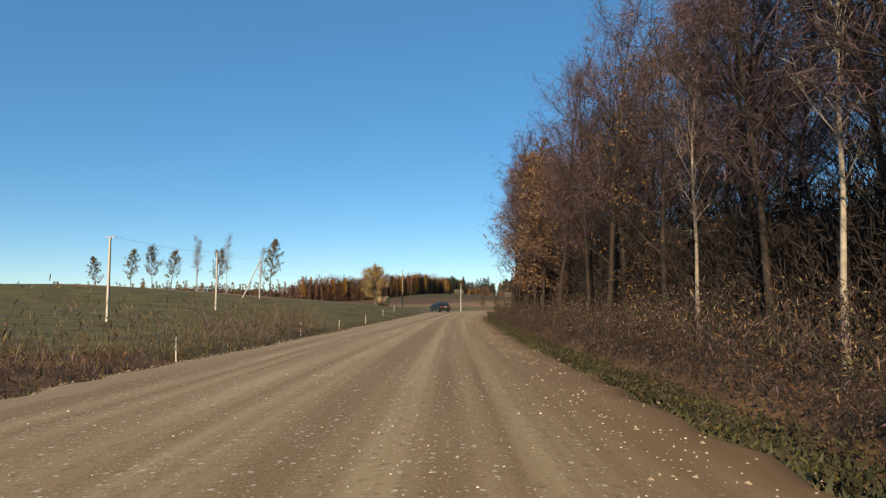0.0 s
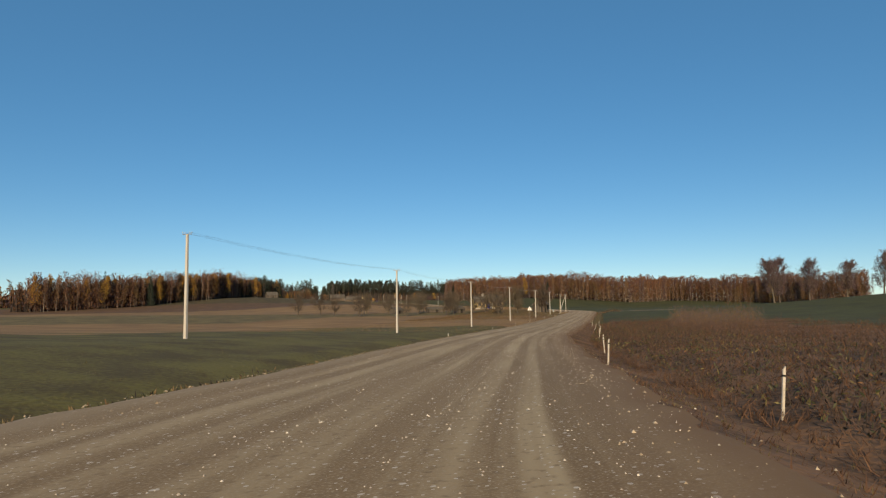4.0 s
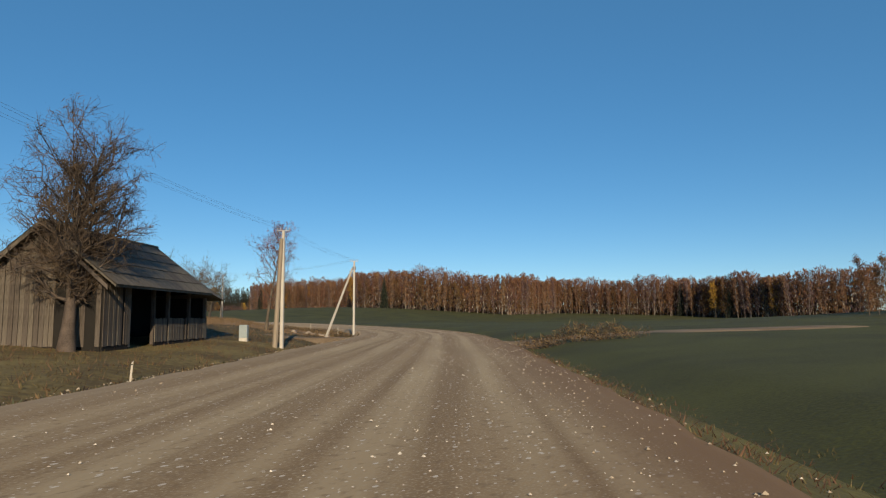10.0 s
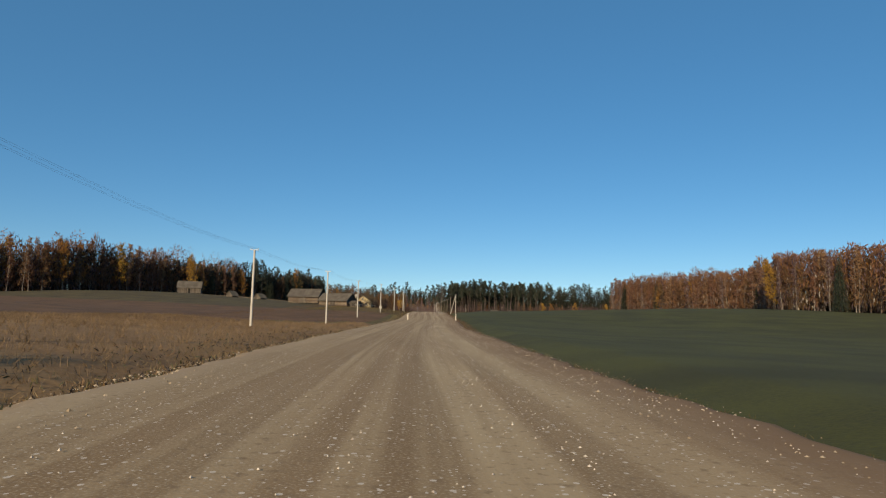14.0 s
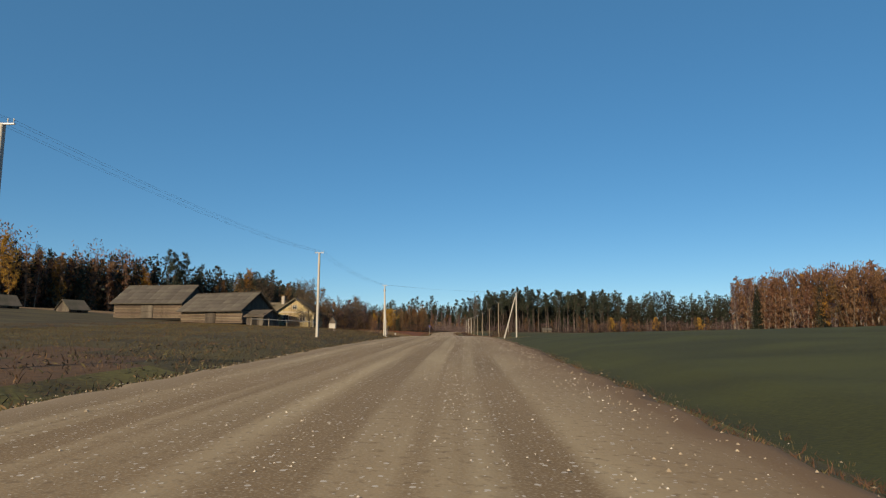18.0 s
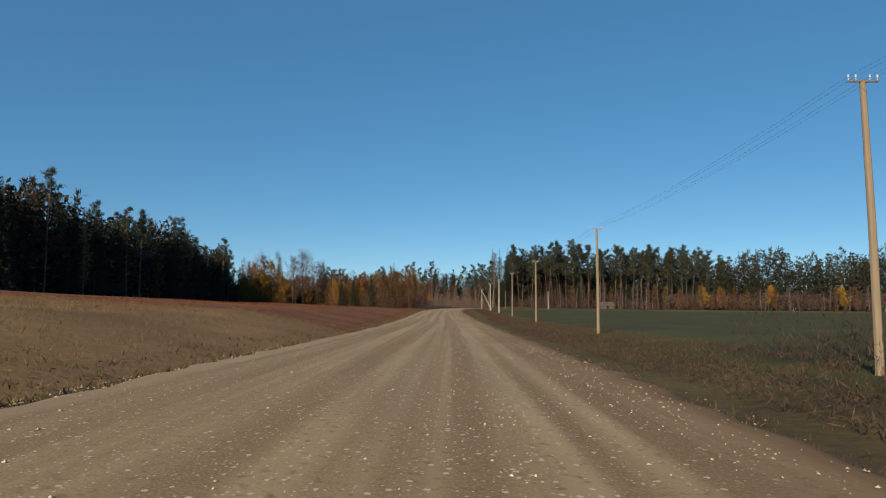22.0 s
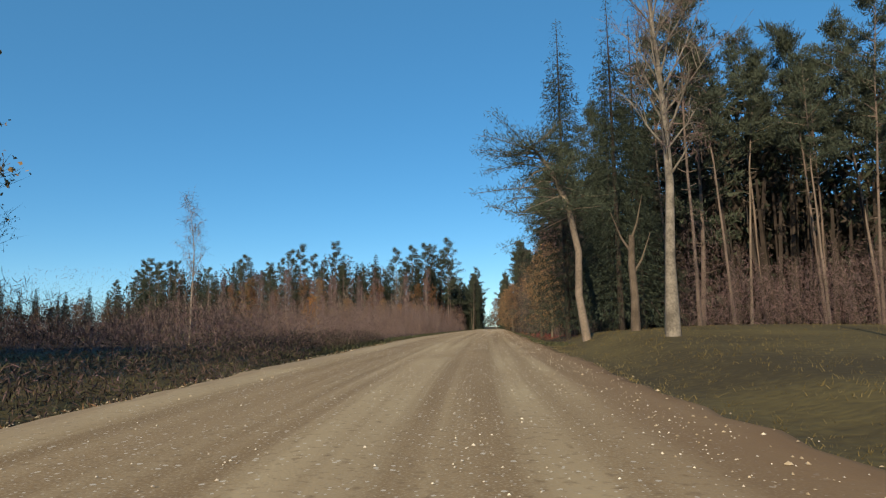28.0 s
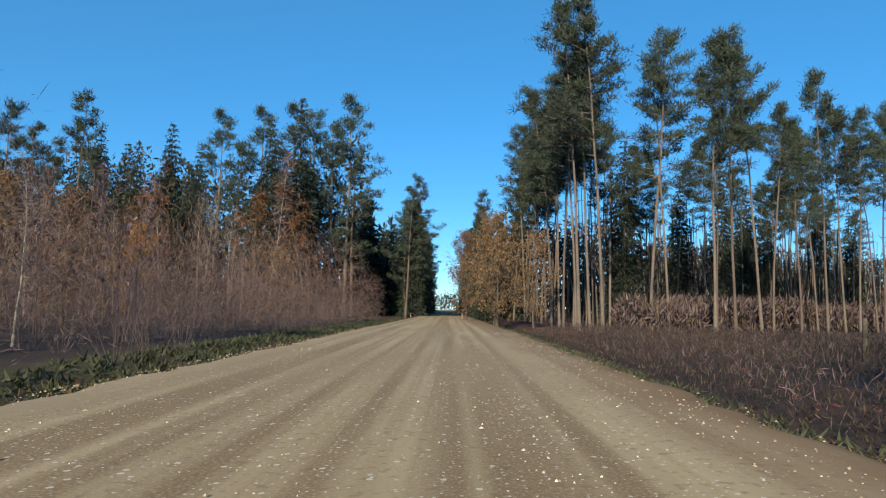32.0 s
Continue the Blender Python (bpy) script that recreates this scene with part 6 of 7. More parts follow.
# ---- farm buildings, car and yard things ----
def roof_slope(parent, x0, x1, ridge, eave, y_r, y_e, material, courses=5, wide=1.2):
    """One slope of a roof: a deck with overlapping cement sheets. It runs along x; y_r, y_e: ridge and eave."""
    deck = bmesh.new()
    vs = [deck.verts.new(c) for c in ((x0, y_r, ridge), (x1, y_r, ridge), (x1, y_e, eave), (x0, y_e, eave),
                                      (x0, y_r, ridge - 0.09), (x1, y_r, ridge - 0.09), (x1, y_e, eave - 0.09), (x0, y_e, eave - 0.09))]
    for q in ((0, 1, 2, 3), (7, 6, 5, 4), (0, 4, 5, 1), (1, 5, 6, 2), (2, 6, 7, 3), (3, 7, 4, 0)):
        deck.faces.new([vs[i] for i in q])
    bmesh.ops.recalc_face_normals(deck, faces=deck.faces[:])
    r = part("roof", deck, material, parent)
    n = max(1, round((x1 - x0) / wide))
    w = (x1 - x0) / n
    dy, dz = (y_e - y_r) / courses, (eave - ridge) / courses
    length = math.hypot(dy, dz)
    ny, nz = (-dz / length, dy / length) if dy > 0 else (dz / length, -dy / length)
    if nz < 0:
        ny, nz = -ny, -nz
    bm = bmesh.new()
    cols = 5
    grid = []
    for j in range(2):
        for k in range(cols):
            u = k / (cols - 1)
            lift = 0.012 + 0.018 * (k % 2) + 0.028 * j
            grid.append(bm.verts.new((u * w * 0.985, dy * j * 1.04 + ny * lift, dz * j * 1.04 + nz * lift)))
    for k in range(cols - 1):
        bm.faces.new((grid[k], grid[k + 1], grid[cols + k + 1], grid[cols + k]))
    bmesh.ops.recalc_face_normals(bm, faces=bm.faces[:])
    lower = [bm.verts.new(v.co - Vector((0, ny, nz)) * 0.02) for v in grid[cols:]]
    for k in range(cols - 1):
        bm.faces.new((grid[cols + k], grid[cols + k + 1], lower[k + 1], lower[k]))
    me = bpy.data.meshes.new("sheet")
    bm.to_mesh(me)
    bm.free()
    me.materials.append(material)
    rr = random.Random(int(abs(x0) * 31 + abs(y_e) * 7))
    for j in range(courses):
        for k in range(n):
            o = child("sheet", me, r)
            o.location = (x0 + k * w, y_r + dy * j + ny * rr.uniform(0, 0.012), ridge + dz * j + nz * rr.uniform(0, 0.012))
    return r


def planked(parent, p0, p1, height, material, wide=0.19, top=None, name="board", missing=0.0):
    """A wall of upright boards from p0 to p1; top(t) gives the height at t of the way."""
    d = Vector((p1[0] - p0[0], p1[1] - p0[1], 0))
    L = d.length
    d.normalize()
    n = max(2, round(L / wide))
    w = L / n
    rr = random.Random(int(L * 100 + p0[0] * 13 + p0[1] * 7))
    # near-black core, so gaps between the boards read as unlit inside
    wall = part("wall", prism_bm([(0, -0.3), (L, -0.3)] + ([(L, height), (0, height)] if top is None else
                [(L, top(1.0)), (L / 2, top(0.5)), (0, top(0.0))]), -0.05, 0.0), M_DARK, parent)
    wall.matrix_basis = Matrix.Translation((p0[0], p0[1], 0)) @ Matrix.Rotation(math.atan2(d.y, d.x), 4, "Z")
    share = {}
    for i in range(n):
        t = (i + 0.5) / n
        h = height if top is None else top(t)
        key = round(h, 1)
        if key not in share:
            bm = box_bm(0.008, w - 0.008, -0.085, -0.052, 0.02, key, 0.004)
            me = bpy.data.meshes.new(name)
            bm.to_mesh(me)
            bm.free()
            me.materials.append(material)
            share[key] = me
        if rr.random() < missing:
            continue
        o = child(name, share[key], wall)
        o.location = (i * w, rr.uniform(-0.01, 0.008), rr.uniform(-0.03, 0.02))
        o.rotation_euler = (0, rr.uniform(-0.006, 0.006), 0)
    return wall


def logged(parent, p0, p1, height, material, thick=0.23):
    """A wall of stacked logs."""
    d = Vector((p1[0] - p0[0], p1[1] - p0[1], 0))
    L = d.length
    ang = math.atan2(d.y, d.x)
    wall = part("wall", box_bm(0, L, -0.06, 0.06, -0.3, height), M_DARK, parent)
    wall.matrix_basis = Matrix.Translation((p0[0], p0[1], 0)) @ Matrix.Rotation(ang, 4, "Z")
    me = bpy.data.meshes.new("log")
    bm = pipe_bm([(-0.12, 0, 0), (L * 0.5, 0, 0), (L + 0.12, 0, 0)], [thick * 0.5] * 3, 8)
    bm.to_mesh(me)
    bm.free()
    me.materials.append(material)
    rr = random.Random(int(L * 10))
    for i in range(int(height / (thick * 0.93))):
        o = child("log", me, wall)
        o.location = (rr.uniform(-0.05, 0.05), rr.uniform(-0.015, 0.015), thick * 0.93 * (i + 0.5))
    return wall


def window_unit(parent, x, y, z, w, h, rz=0.0, frame=M_WHITE):
    win = part("window", box_bm(-w / 2, w / 2, -0.03, 0.03, -h / 2, h / 2), M_PANE, parent)
    win.matrix_basis = pose(x, y, z, 0, 0, rz)
    for a, b, c, d in ((-w / 2 - 0.07, w / 2 + 0.07, h / 2, h / 2 + 0.08), (-w / 2 - 0.07, w / 2 + 0.07, -h / 2 - 0.08, -h / 2),
                       (-w / 2 - 0.07, -w / 2, -h / 2, h / 2), (w / 2, w / 2 + 0.07, -h / 2, h / 2)):
        part("window_frame", box_bm(a, b, -0.05, 0.04, c, d, 0.006), frame, win)
    part("glazing_bar", box_bm(-0.02, 0.02, -0.045, -0.031, -h / 2, h / 2), frame, win)
    part("glazing_bar", box_bm(-w / 2, w / 2, -0.045, -0.031, h * 0.12, h * 0.12 + 0.03), frame, win)
    return win


def gable_top(eave, ridge):
    return lambda t: ridge - (ridge - eave) * abs(2 * t - 1)


def old_barn():
    """The grey board barn beside the road with a sagging hipped sheet roof."""
    x, y = 102.3, 329.2
    e = base("old_barn", x, y, gz(x, y) - 0.05, 62.4)  # local x runs along the road
    L, W, eave, ridge = 5.6, 2.3, 2.5, 4.9
    planked(e, (-L, W), (-L, -W), 0, M_BOARD, 0.2, gable_top(2.65, ridge - 0.1), missing=0.25)
    planked(e, (-L, -W), (-L + 2.2, -W), eave, M_BOARD, missing=0.1)
    planked(e, (-L + 4.6, -W), (L, -W), 1.05, M_BOARD, missing=0.15)
    for px in (-L + 2.2, -L + 4.6, 0.6, 3.2, L - 0.1):
        part("post", box_bm(px - 0.09, px + 0.09, -W - 0.06, -W + 0.1, -0.1, eave - 0.1, 0.01), M_BOARD, e)
    planked(e, (L, -W), (L, W), eave, M_BOARD)
    planked(e, (L, W), (-L, W), eave, M_BOARD, 0.4)
    # added panel, no real wall: its near-black colour is the barn's inner shade
    part("inner_wall", box_bm(-L + 0.3, L - 0.3, 0.4, 0.5, -0.1, eave + 0.6), M_DARK, e, "near-black panel standing for the unlit inside of the open barn")
    roof_slope(e, -L - 0.5, L - 1.2, ridge, eave - 0.1, 0, -W - 0.75, M_SLATE, 5)
    roof_slope(e, -L - 0.5, L - 1.2, ridge, eave - 0.1, 0, W + 0.6, M_SLATE, 5)
    bm = bmesh.new()
    a, b, c = bm.verts.new((L - 1.2, 0, ridge)), bm.verts.new((L + 1.0, -W - 0.75, eave - 0.45)), bm.verts.new((L + 1.0, W + 0.6, eave - 0.3))
    d, f = bm.verts.new((L - 1.2, -W - 0.75, eave - 0.1)), bm.verts.new((L - 1.2, W + 0.6, eave - 0.1))
    g = bm.verts.new((L - 1.2, 0, eave - 0.2))
    for q in ((a, d, b), (a, b, c), (a, c, f), (d, g, b), (b, g, c), (c, g, f)):
        bm.faces.new(q)
    bmesh.ops.recalc_face_normals(bm, faces=bm.faces[:])
    part("hip", bm, M_SLATE, e)
    part("ridge_cap", pipe_bm([(-L - 0.5, 0, ridge + 0.03), (0, 0, ridge - 0.02), (L - 1.2, 0, ridge + 0.03)], [0.09] * 3, 6), M_SLATE, e)
    for yy in (-W, W):
        part("bargeboard", prism_bm([(0, ridge - 0.02), (yy * 1.2, eave - 0.12), (yy * 1.2, eave - 0.3), (0, ridge - 0.22)], -L - 0.56, -L - 0.52, "x"), M_BOARD, e)
    return tagged(e, "weathered grey board barn with a sagging sheet roof", "barn")


def farmhouse():
    """The yellow house with white windows, a gabled porch and a blue door."""
    x, y = 92.0, 356.0
    e = base("farmhouse", x, y, gz(x, y) + 0.1, -4)
    L, W, eave, ridge = 5.4, 3.0, 2.5, 4.75
    for p0, p1, top in (((-L, -W), (L, -W), None), ((L, -W), (L, W), gable_top(eave, ridge - 0.1)), ((L, W), (-L, W), None), ((-L, W), (-L, -W), gable_top(eave, ridge - 0.1))):
        planked(e, p0, p1, eave, M_YELLOWWALL, 0.3, top)
    roof_slope(e, -L - 0.4, L + 0.4, ridge, eave - 0.15, 0, -W - 0.5, M_SLATE, 4)
    roof_slope(e, -L - 0.4, L + 0.4, ridge, eave - 0.15, 0, W + 0.5, M_SLATE, 4)
    for wx in (-3.8, -2.2, 2.1, 4.2):
        window_unit(e, wx, -W - 0.1, 1.5, 0.95, 1.15)
    window_unit(e, L + 0.1, 0.8, 1.5, 0.9, 1.1, 90)
    part("porch_wall", prism_bm([(-1.3, -0.2), (0.9, -0.2), (0.9, 2.3), (-0.2, 3.5), (-1.3, 2.3)], -W - 1.5, -W - 0.05), M_YELLOWWALL, e)
    part("door", box_bm(-1.25, -0.35, -W - 1.56, -W - 1.5, 0.0, 2.0, 0.01), M_BLUE, e, "bright blue door")
    part("porch_post", box_bm(-0.2, 0.85, -W - 1.57, -W - 1.5, 0.0, 2.2, 0.01), M_WHITE, e)
    for sgn in (-1, 1):
        part("porch_roof", prism_bm([(-0.2, 3.62), (-0.2 + sgn * 1.45, 2.2), (-0.2 + sgn * 1.45, 2.1), (-0.2, 3.5)], -W - 1.8, -W + 0.4), M_RUSTROOF, e)
    part("chimney", box_bm(-2.0, -1.5, -0.25, 0.25, 4.2, 5.6, 0.02), M_BRICK, e)
    part("wainscot", box_bm(-L - 0.02, L + 0.02, -W - 0.12, -W - 0.095, -0.2, 0.35), M_BRICK, e)
    return tagged(e, "low yellow wooden farmhouse with white windows and blue door", "house")


def log_barn(x, y, rz, L, W, eave, ridge, label, roof=M_SLATE, dz=0.0):
    e = base("log_barn", x, y, gz(x, y) + dz, rz)
    for p0, p1 in (((-L, -W), (L, -W)), ((L, -W), (L, W)), ((L, W), (-L, W)), ((-L, W), (-L, -W))):
        logged(e, p0, p1, eave, M_LOG)
    for sx in (-L, L):
        part("gable", prism_bm([(-W, eave - 0.1), (W, eave - 0.1), (0, ridge - 0.12)], sx - 0.08, sx + 0.08, "x"), M_BOARD, e)
    roof_slope(e, -L - 0.5, L + 0.5, ridge, eave - 0.25, 0, -W - 0.7, roof, 5)
    roof_slope(e, -L - 0.5, L + 0.5, ridge, eave - 0.25, 0, W + 0.7, roof, 5)
    part("ridge_cap", pipe_bm([(-L - 0.5, 0, ridge + 0.03), (L + 0.5, 0, ridge + 0.03)], [0.09, 0.09], 6), roof, e)
    door = part("door", box_bm(-1.0, 0.9, -W - 0.2, -W - 0.13, 0.05, min(1.9, eave - 0.2), 0.01), M_BOARD, e)
    part("door_brace", box_bm(-0.95, 0.85, -W - 0.235, -W - 0.205, 0.9, 1.02), M_BOARD, door)
    return tagged(e, label, "barn")


def gable_cottage():
    """The cream cottage that turns its gable to the road, with a lower range behind it."""
    x, y = 86.0, 650.6
    e = base("cottage", x, y, gz(x, y) + 0.05, 6)
    W, D, eave, ridge = 2.9, 3.2, 2.2, 4.3
    planked(e, (-W, -D), (W, -D), 0, M_CREAM, 0.24, gable_top(eave, ridge - 0.1))
    planked(e, (W, -D), (W, D), eave, M_CREAM, 0.3)
    planked(e, (-W, D), (-W, -D), eave, M_CREAM, 0.3)
    part("eave_board", box_bm(-W - 0.1, W + 0.1, -D - 0.13, -D - 0.09, eave - 0.06, eave + 0.08), M_WHITE, e)
    for a, b in ((-W - 0.02, -W + 0.14), (W - 0.14, W + 0.02)):
        part("corner_board", box_bm(a, b, -D - 0.13, -D - 0.088, 0, eave), M_WHITE, e)
    for wx in (-1.3, 1.2):
        window_unit(e, wx, -D - 0.11, 1.25, 0.75, 1.0)
    window_unit(e, 0.0, -D - 0.11, 2.95, 0.6, 0.5)
    for sgn in (-1, 1):
        part("roof", prism_bm([(0, ridge + 0.06), (sgn * (W + 0.55), eave - 0.3), (sgn * (W + 0.55), eave - 0.42), (0, ridge - 0.08)], -D - 0.5, D + 0.4), M_RUSTROOF, e)
        part("bargeboard", prism_bm([(0, ridge + 0.02), (sgn * (W + 0.55), eave - 0.34), (sgn * (W + 0.55), eave - 0.5), (0, ridge - 0.16)], -D - 0.56, -D - 0.52), M_RUSTROOF, e)
    # the lower range behind
    part("range_wall", box_bm(-W - 5.2, -W - 0.1, 0.2, 3.0, -0.2, 2.0), M_LOG, e)
    for sgn in (-1, 1):
        part("range_roof", prism_bm([(1.6, 3.9), (1.6 + sgn * 2.1, 1.9), (1.6 + sgn * 2.1, 1.78), (1.6, 3.76)], -W - 5.6, -W + 0.9, "x"), M_RUSTROOF, e)
    part("chimney", box_bm(-W - 0.3, -W + 0.15, 1.3, 1.75, 3.3, 4.9, 0.02), M_BRICK, e)
    return tagged(e, "small cream wooden cottage with a brown gabled roof", "house")


def hut(x, y, rz, w, d, h, ridge, label, wall=M_BOARD, roof=M_SLATE, name="shed"):
    e = base(name, x, y, gz(x, y), rz)
    for p0, p1, top in (((-w, -d), (w, -d), None), ((w, -d), (w, d), gable_top(h, ridge - 0.05)), ((w, d), (-w, d), None), ((-w, d), (-w, -d), gable_top(h, ridge - 0.05))):
        planked(e, p0, p1, h, wall, 0.35, top)
    for sgn in (-1, 1):
        part("roof", prism_bm([(0, ridge + 0.04), (sgn * (d + 0.35), h - 0.25), (sgn * (d + 0.35), h - 0.35), (0, ridge - 0.08)], -w - 0.35, w + 0.35, "x"), roof, e)
    # doorway slab in the near-black inside colour
    part("door", box_bm(-0.4, 0.4, -d - 0.13, -d - 0.09, 0.02, min(1.7, h - 0.1)), M_DARK, e)
    return tagged(e, label, "shed")


old_barn()
farmhouse()
log_barn(66.3, 645.5, -3, 5.3, 3.6, 2.4, 5.0, "long log barn with a grey sheet roof", dz=0.1)
log_barn(78.6, 641.0, -20, 5.6, 2.9, 1.9, 4.3, "low grey log barn with a sagging sheet roof", dz=0.05)
hut(86.3, 635.0, -20, 1.4, 1.4, 1.5, 2.1, "small grey board lean-to beside the log barn", M_BOARD, M_RUSTROOF)
gable_cottage()
hut(16.0, 661.0, 20, 4.2, 2.6, 2.2, 4.6, "grey wooden shed below the wood's edge")
hut(38.0, 648.0, 70, 1.5, 1.5, 0.6, 2.1, "small gabled earth cellar in the field", M_BOARD, M_RUSTROOF, "root_cellar")
hut(47.0, 652.0, 70, 1.6, 1.6, 0.6, 2.0, "small gabled earth cellar in the field", M_BOARD, M_RUSTROOF, "root_cellar")
hut(70.5, 322.5, 30, 1.5, 1.3, 1.6, 2.3, "small dark garden shed among the apple trees", M_BOARD, M_RUSTROOF)
hut(66.0, 336.0, 10, 2.6, 1.6, 1.3, 1.9, "low pale grey ruin in the orchard", M_BOARD, M_SLATE, "ruin")
hut(52.0, 333.0, 40, 2.0, 1.4, 1.4, 2.2, "low grey hut in the orchard", M_BOARD, M_SLATE)


hut(137.0, 957.0, 10, 2.6, 1.8, 1.5, 2.6, "low grey garden shed before the pine wood", M_BOARD, M_SLATE)


def well(x, y):
    e = base("well", x, y, gz(x, y), 8)
    part("curb", box_bm(-0.45, 0.45, -0.45, 0.45, -0.1, 0.75, 0.02), M_CONCRETE, e)
    for sgn in (-1, 1):
        part("roof", prism_bm([(0, 1.75), (sgn * 0.62, 0.78), (sgn * 0.62, 0.72), (0, 1.68)], -0.6, 0.6), M_BOARD, e)
    part("gable", prism_bm([(-0.5, 0.75), (0.5, 0.75), (0, 1.65)], -0.5, -0.46), M_BOARD, e)
    return tagged(e, "small roofed farm well with a concrete curb", "well")


well(93.4, 643.4)


def rail_fence(points, label):
    e = base("rail_fence", *points[0], gz(*points[0]))
    x0, y0 = points[0]
    z0 = gz(x0, y0)
    for x, y in points:
        z = gz(x, y) - z0
        part("post", pipe_bm([(x - x0, y - y0, z - 0.3), (x - x0, y - y0, z + 1.0)], [0.06, 0.05], 7), M_POLEWOOD, e)
    for (xa, ya), (xb, yb) in zip(points[:-1], points[1:]):
        a, b = (xa - x0, ya - y0, gz(xa, ya) - z0 + 0.85), (xb - x0, yb - y0, gz(xb, yb) - z0 + 0.85)
        part("rail", pipe_bm([a, b], [0.05, 0.045], 6), M_CONCRETE, e, "pale peeled pole rail")
    return tagged(e, label, "fence")


rail_fence([(86.4, 631.0), (87.8, 633.4), (89.2, 636.2), (90.6, 639.0), (91.8, 641.5)], "simple farmyard fence of one pale pole rail")


def cabinet(x, y):
    e = base("meter_cabinet", x, y, gz(x, y), -28)
    part("plinth", box_bm(-0.24, 0.24, -0.16, 0.16, -0.15, 0.2, 0.02), M_CONCRETE, e)
    body = part("body", box_bm(-0.24, 0.24, -0.16, 0.16, 0.2, 0.95, 0.02), M_CABINET, e)
    part("door_panel", box_bm(-0.2, 0.2, -0.175, -0.162, 0.26, 0.89), M_CABINET, body)
    part("latch", box_bm(0.13, 0.17, -0.195, -0.176, 0.55, 0.65), M_STEEL, body)
    return tagged(e, "pale blue electricity cabinet on a concrete foot", "cabinet")


cabinet(109.2, 333.9)


def boulder(x, y, r, seed, label, material=None, flat=0.72, sink=0.25, group=""):
    rng = random.Random(seed)
    bm = bmesh.new()
    bmesh.ops.create_icosphere(bm, subdivisions=3, radius=1.0)
    off = Vector((rng.uniform(-9, 9), rng.uniform(-9, 9), rng.uniform(-9, 9)))
    for v in bm.verts:
        n = noise.noise(v.co * 0.9 + off) * 0.35 + noise.noise(v.co * 2.6 + off) * 0.09
        v.co *= 1 + n
        v.co = Vector((v.co.x * rng.uniform(0.999, 1.001), v.co.y * 0.85, v.co.z * flat)) * r
    me = bpy.data.meshes.new("boulder")
    bm.to_mesh(me)
    bm.free()
    me.polygons.foreach_set("use_smooth", np.ones(len(me.polygons), bool))
    me.materials.append(material or M_BOULDER)
    o = new("boulder", me)
    o.matrix_basis = pose(x, y, gz(x, y) + r * flat * (1 - sink * 2) * 0.7, 0, 0, rng.uniform(0, 360))
    return tagged(o, label, "boulder", group)


for i in range(18):
    t = i / 17
    boulder(117.2 + 4.0 * t + 0.5 * math.sin(i * 5.1), 352.6 + 0.9 * math.cos(i * 3.3) + 0.6 * t, 0.09 + 0.14 * abs(math.sin(i * 2.7)), 40 + i,
            "rounded grey-brown field stone in a heap by the pole", group="stone heap")
for x, y, r in ((102.2, 661.0, 0.13), (98.6, 626.0, 0.16), (112.4, 640.0, 0.1), (87.8, 291.0, 0.12), (64.0, 221.0, 0.14), (74.2, 248.8, 0.15)):
    boulder(x, y, r, int(x * 10), "pale fist-sized stone on the grass verge")


def straw_bale(x, y):
    e = base("straw_bale", x, y, gz(x, y), 24)
    rng = random.Random(3)
    bm = bmesh.new()
    n, rings = 28, 9
    cols = []
    for j in range(rings):
        u = j / (rings - 1)
        w = -1.15 + 2.3 * u
        sh = 1 - 0.10 * abs(2 * u - 1) ** 6
        cols.append([bm.verts.new((w + 0.05 * rng.uniform(-1, 1), math.cos(6.2832 * k / n) * 0.92 * sh + 0.03 * rng.uniform(-1, 1),
                                   max(-0.05, 0.84 + math.sin(6.2832 * k / n) * 0.90 * sh + 0.03 * rng.uniform(-1, 1)))) for k in range(n)])
    for j in range(rings - 1):
        for k in range(n):
            bm.faces.new((cols[j][k], cols[j][(k + 1) % n], cols[j + 1][(k + 1) % n], cols[j + 1][k]))
    bm.faces.new(cols[0][::-1])
    bm.faces.new(cols[-1])
    part("bale_body", bm, M_STRAWBALE, e)
    for u in (-0.6, 0.0, 0.6):
        ring = [(u, math.cos(6.2832 * k / 24) * 0.945, 0.84 + math.sin(6.2832 * k / 24) * 0.925) for k in range(25)]
        v, f = tube(ring, [0.012] * 25, 4)
        child("twine", quads("twine", v, f, [M_WHITE]), e)
    return tagged(e, "large weathered round straw bale by the junction", "straw bale")


straw_bale(-11.0, 120.6)


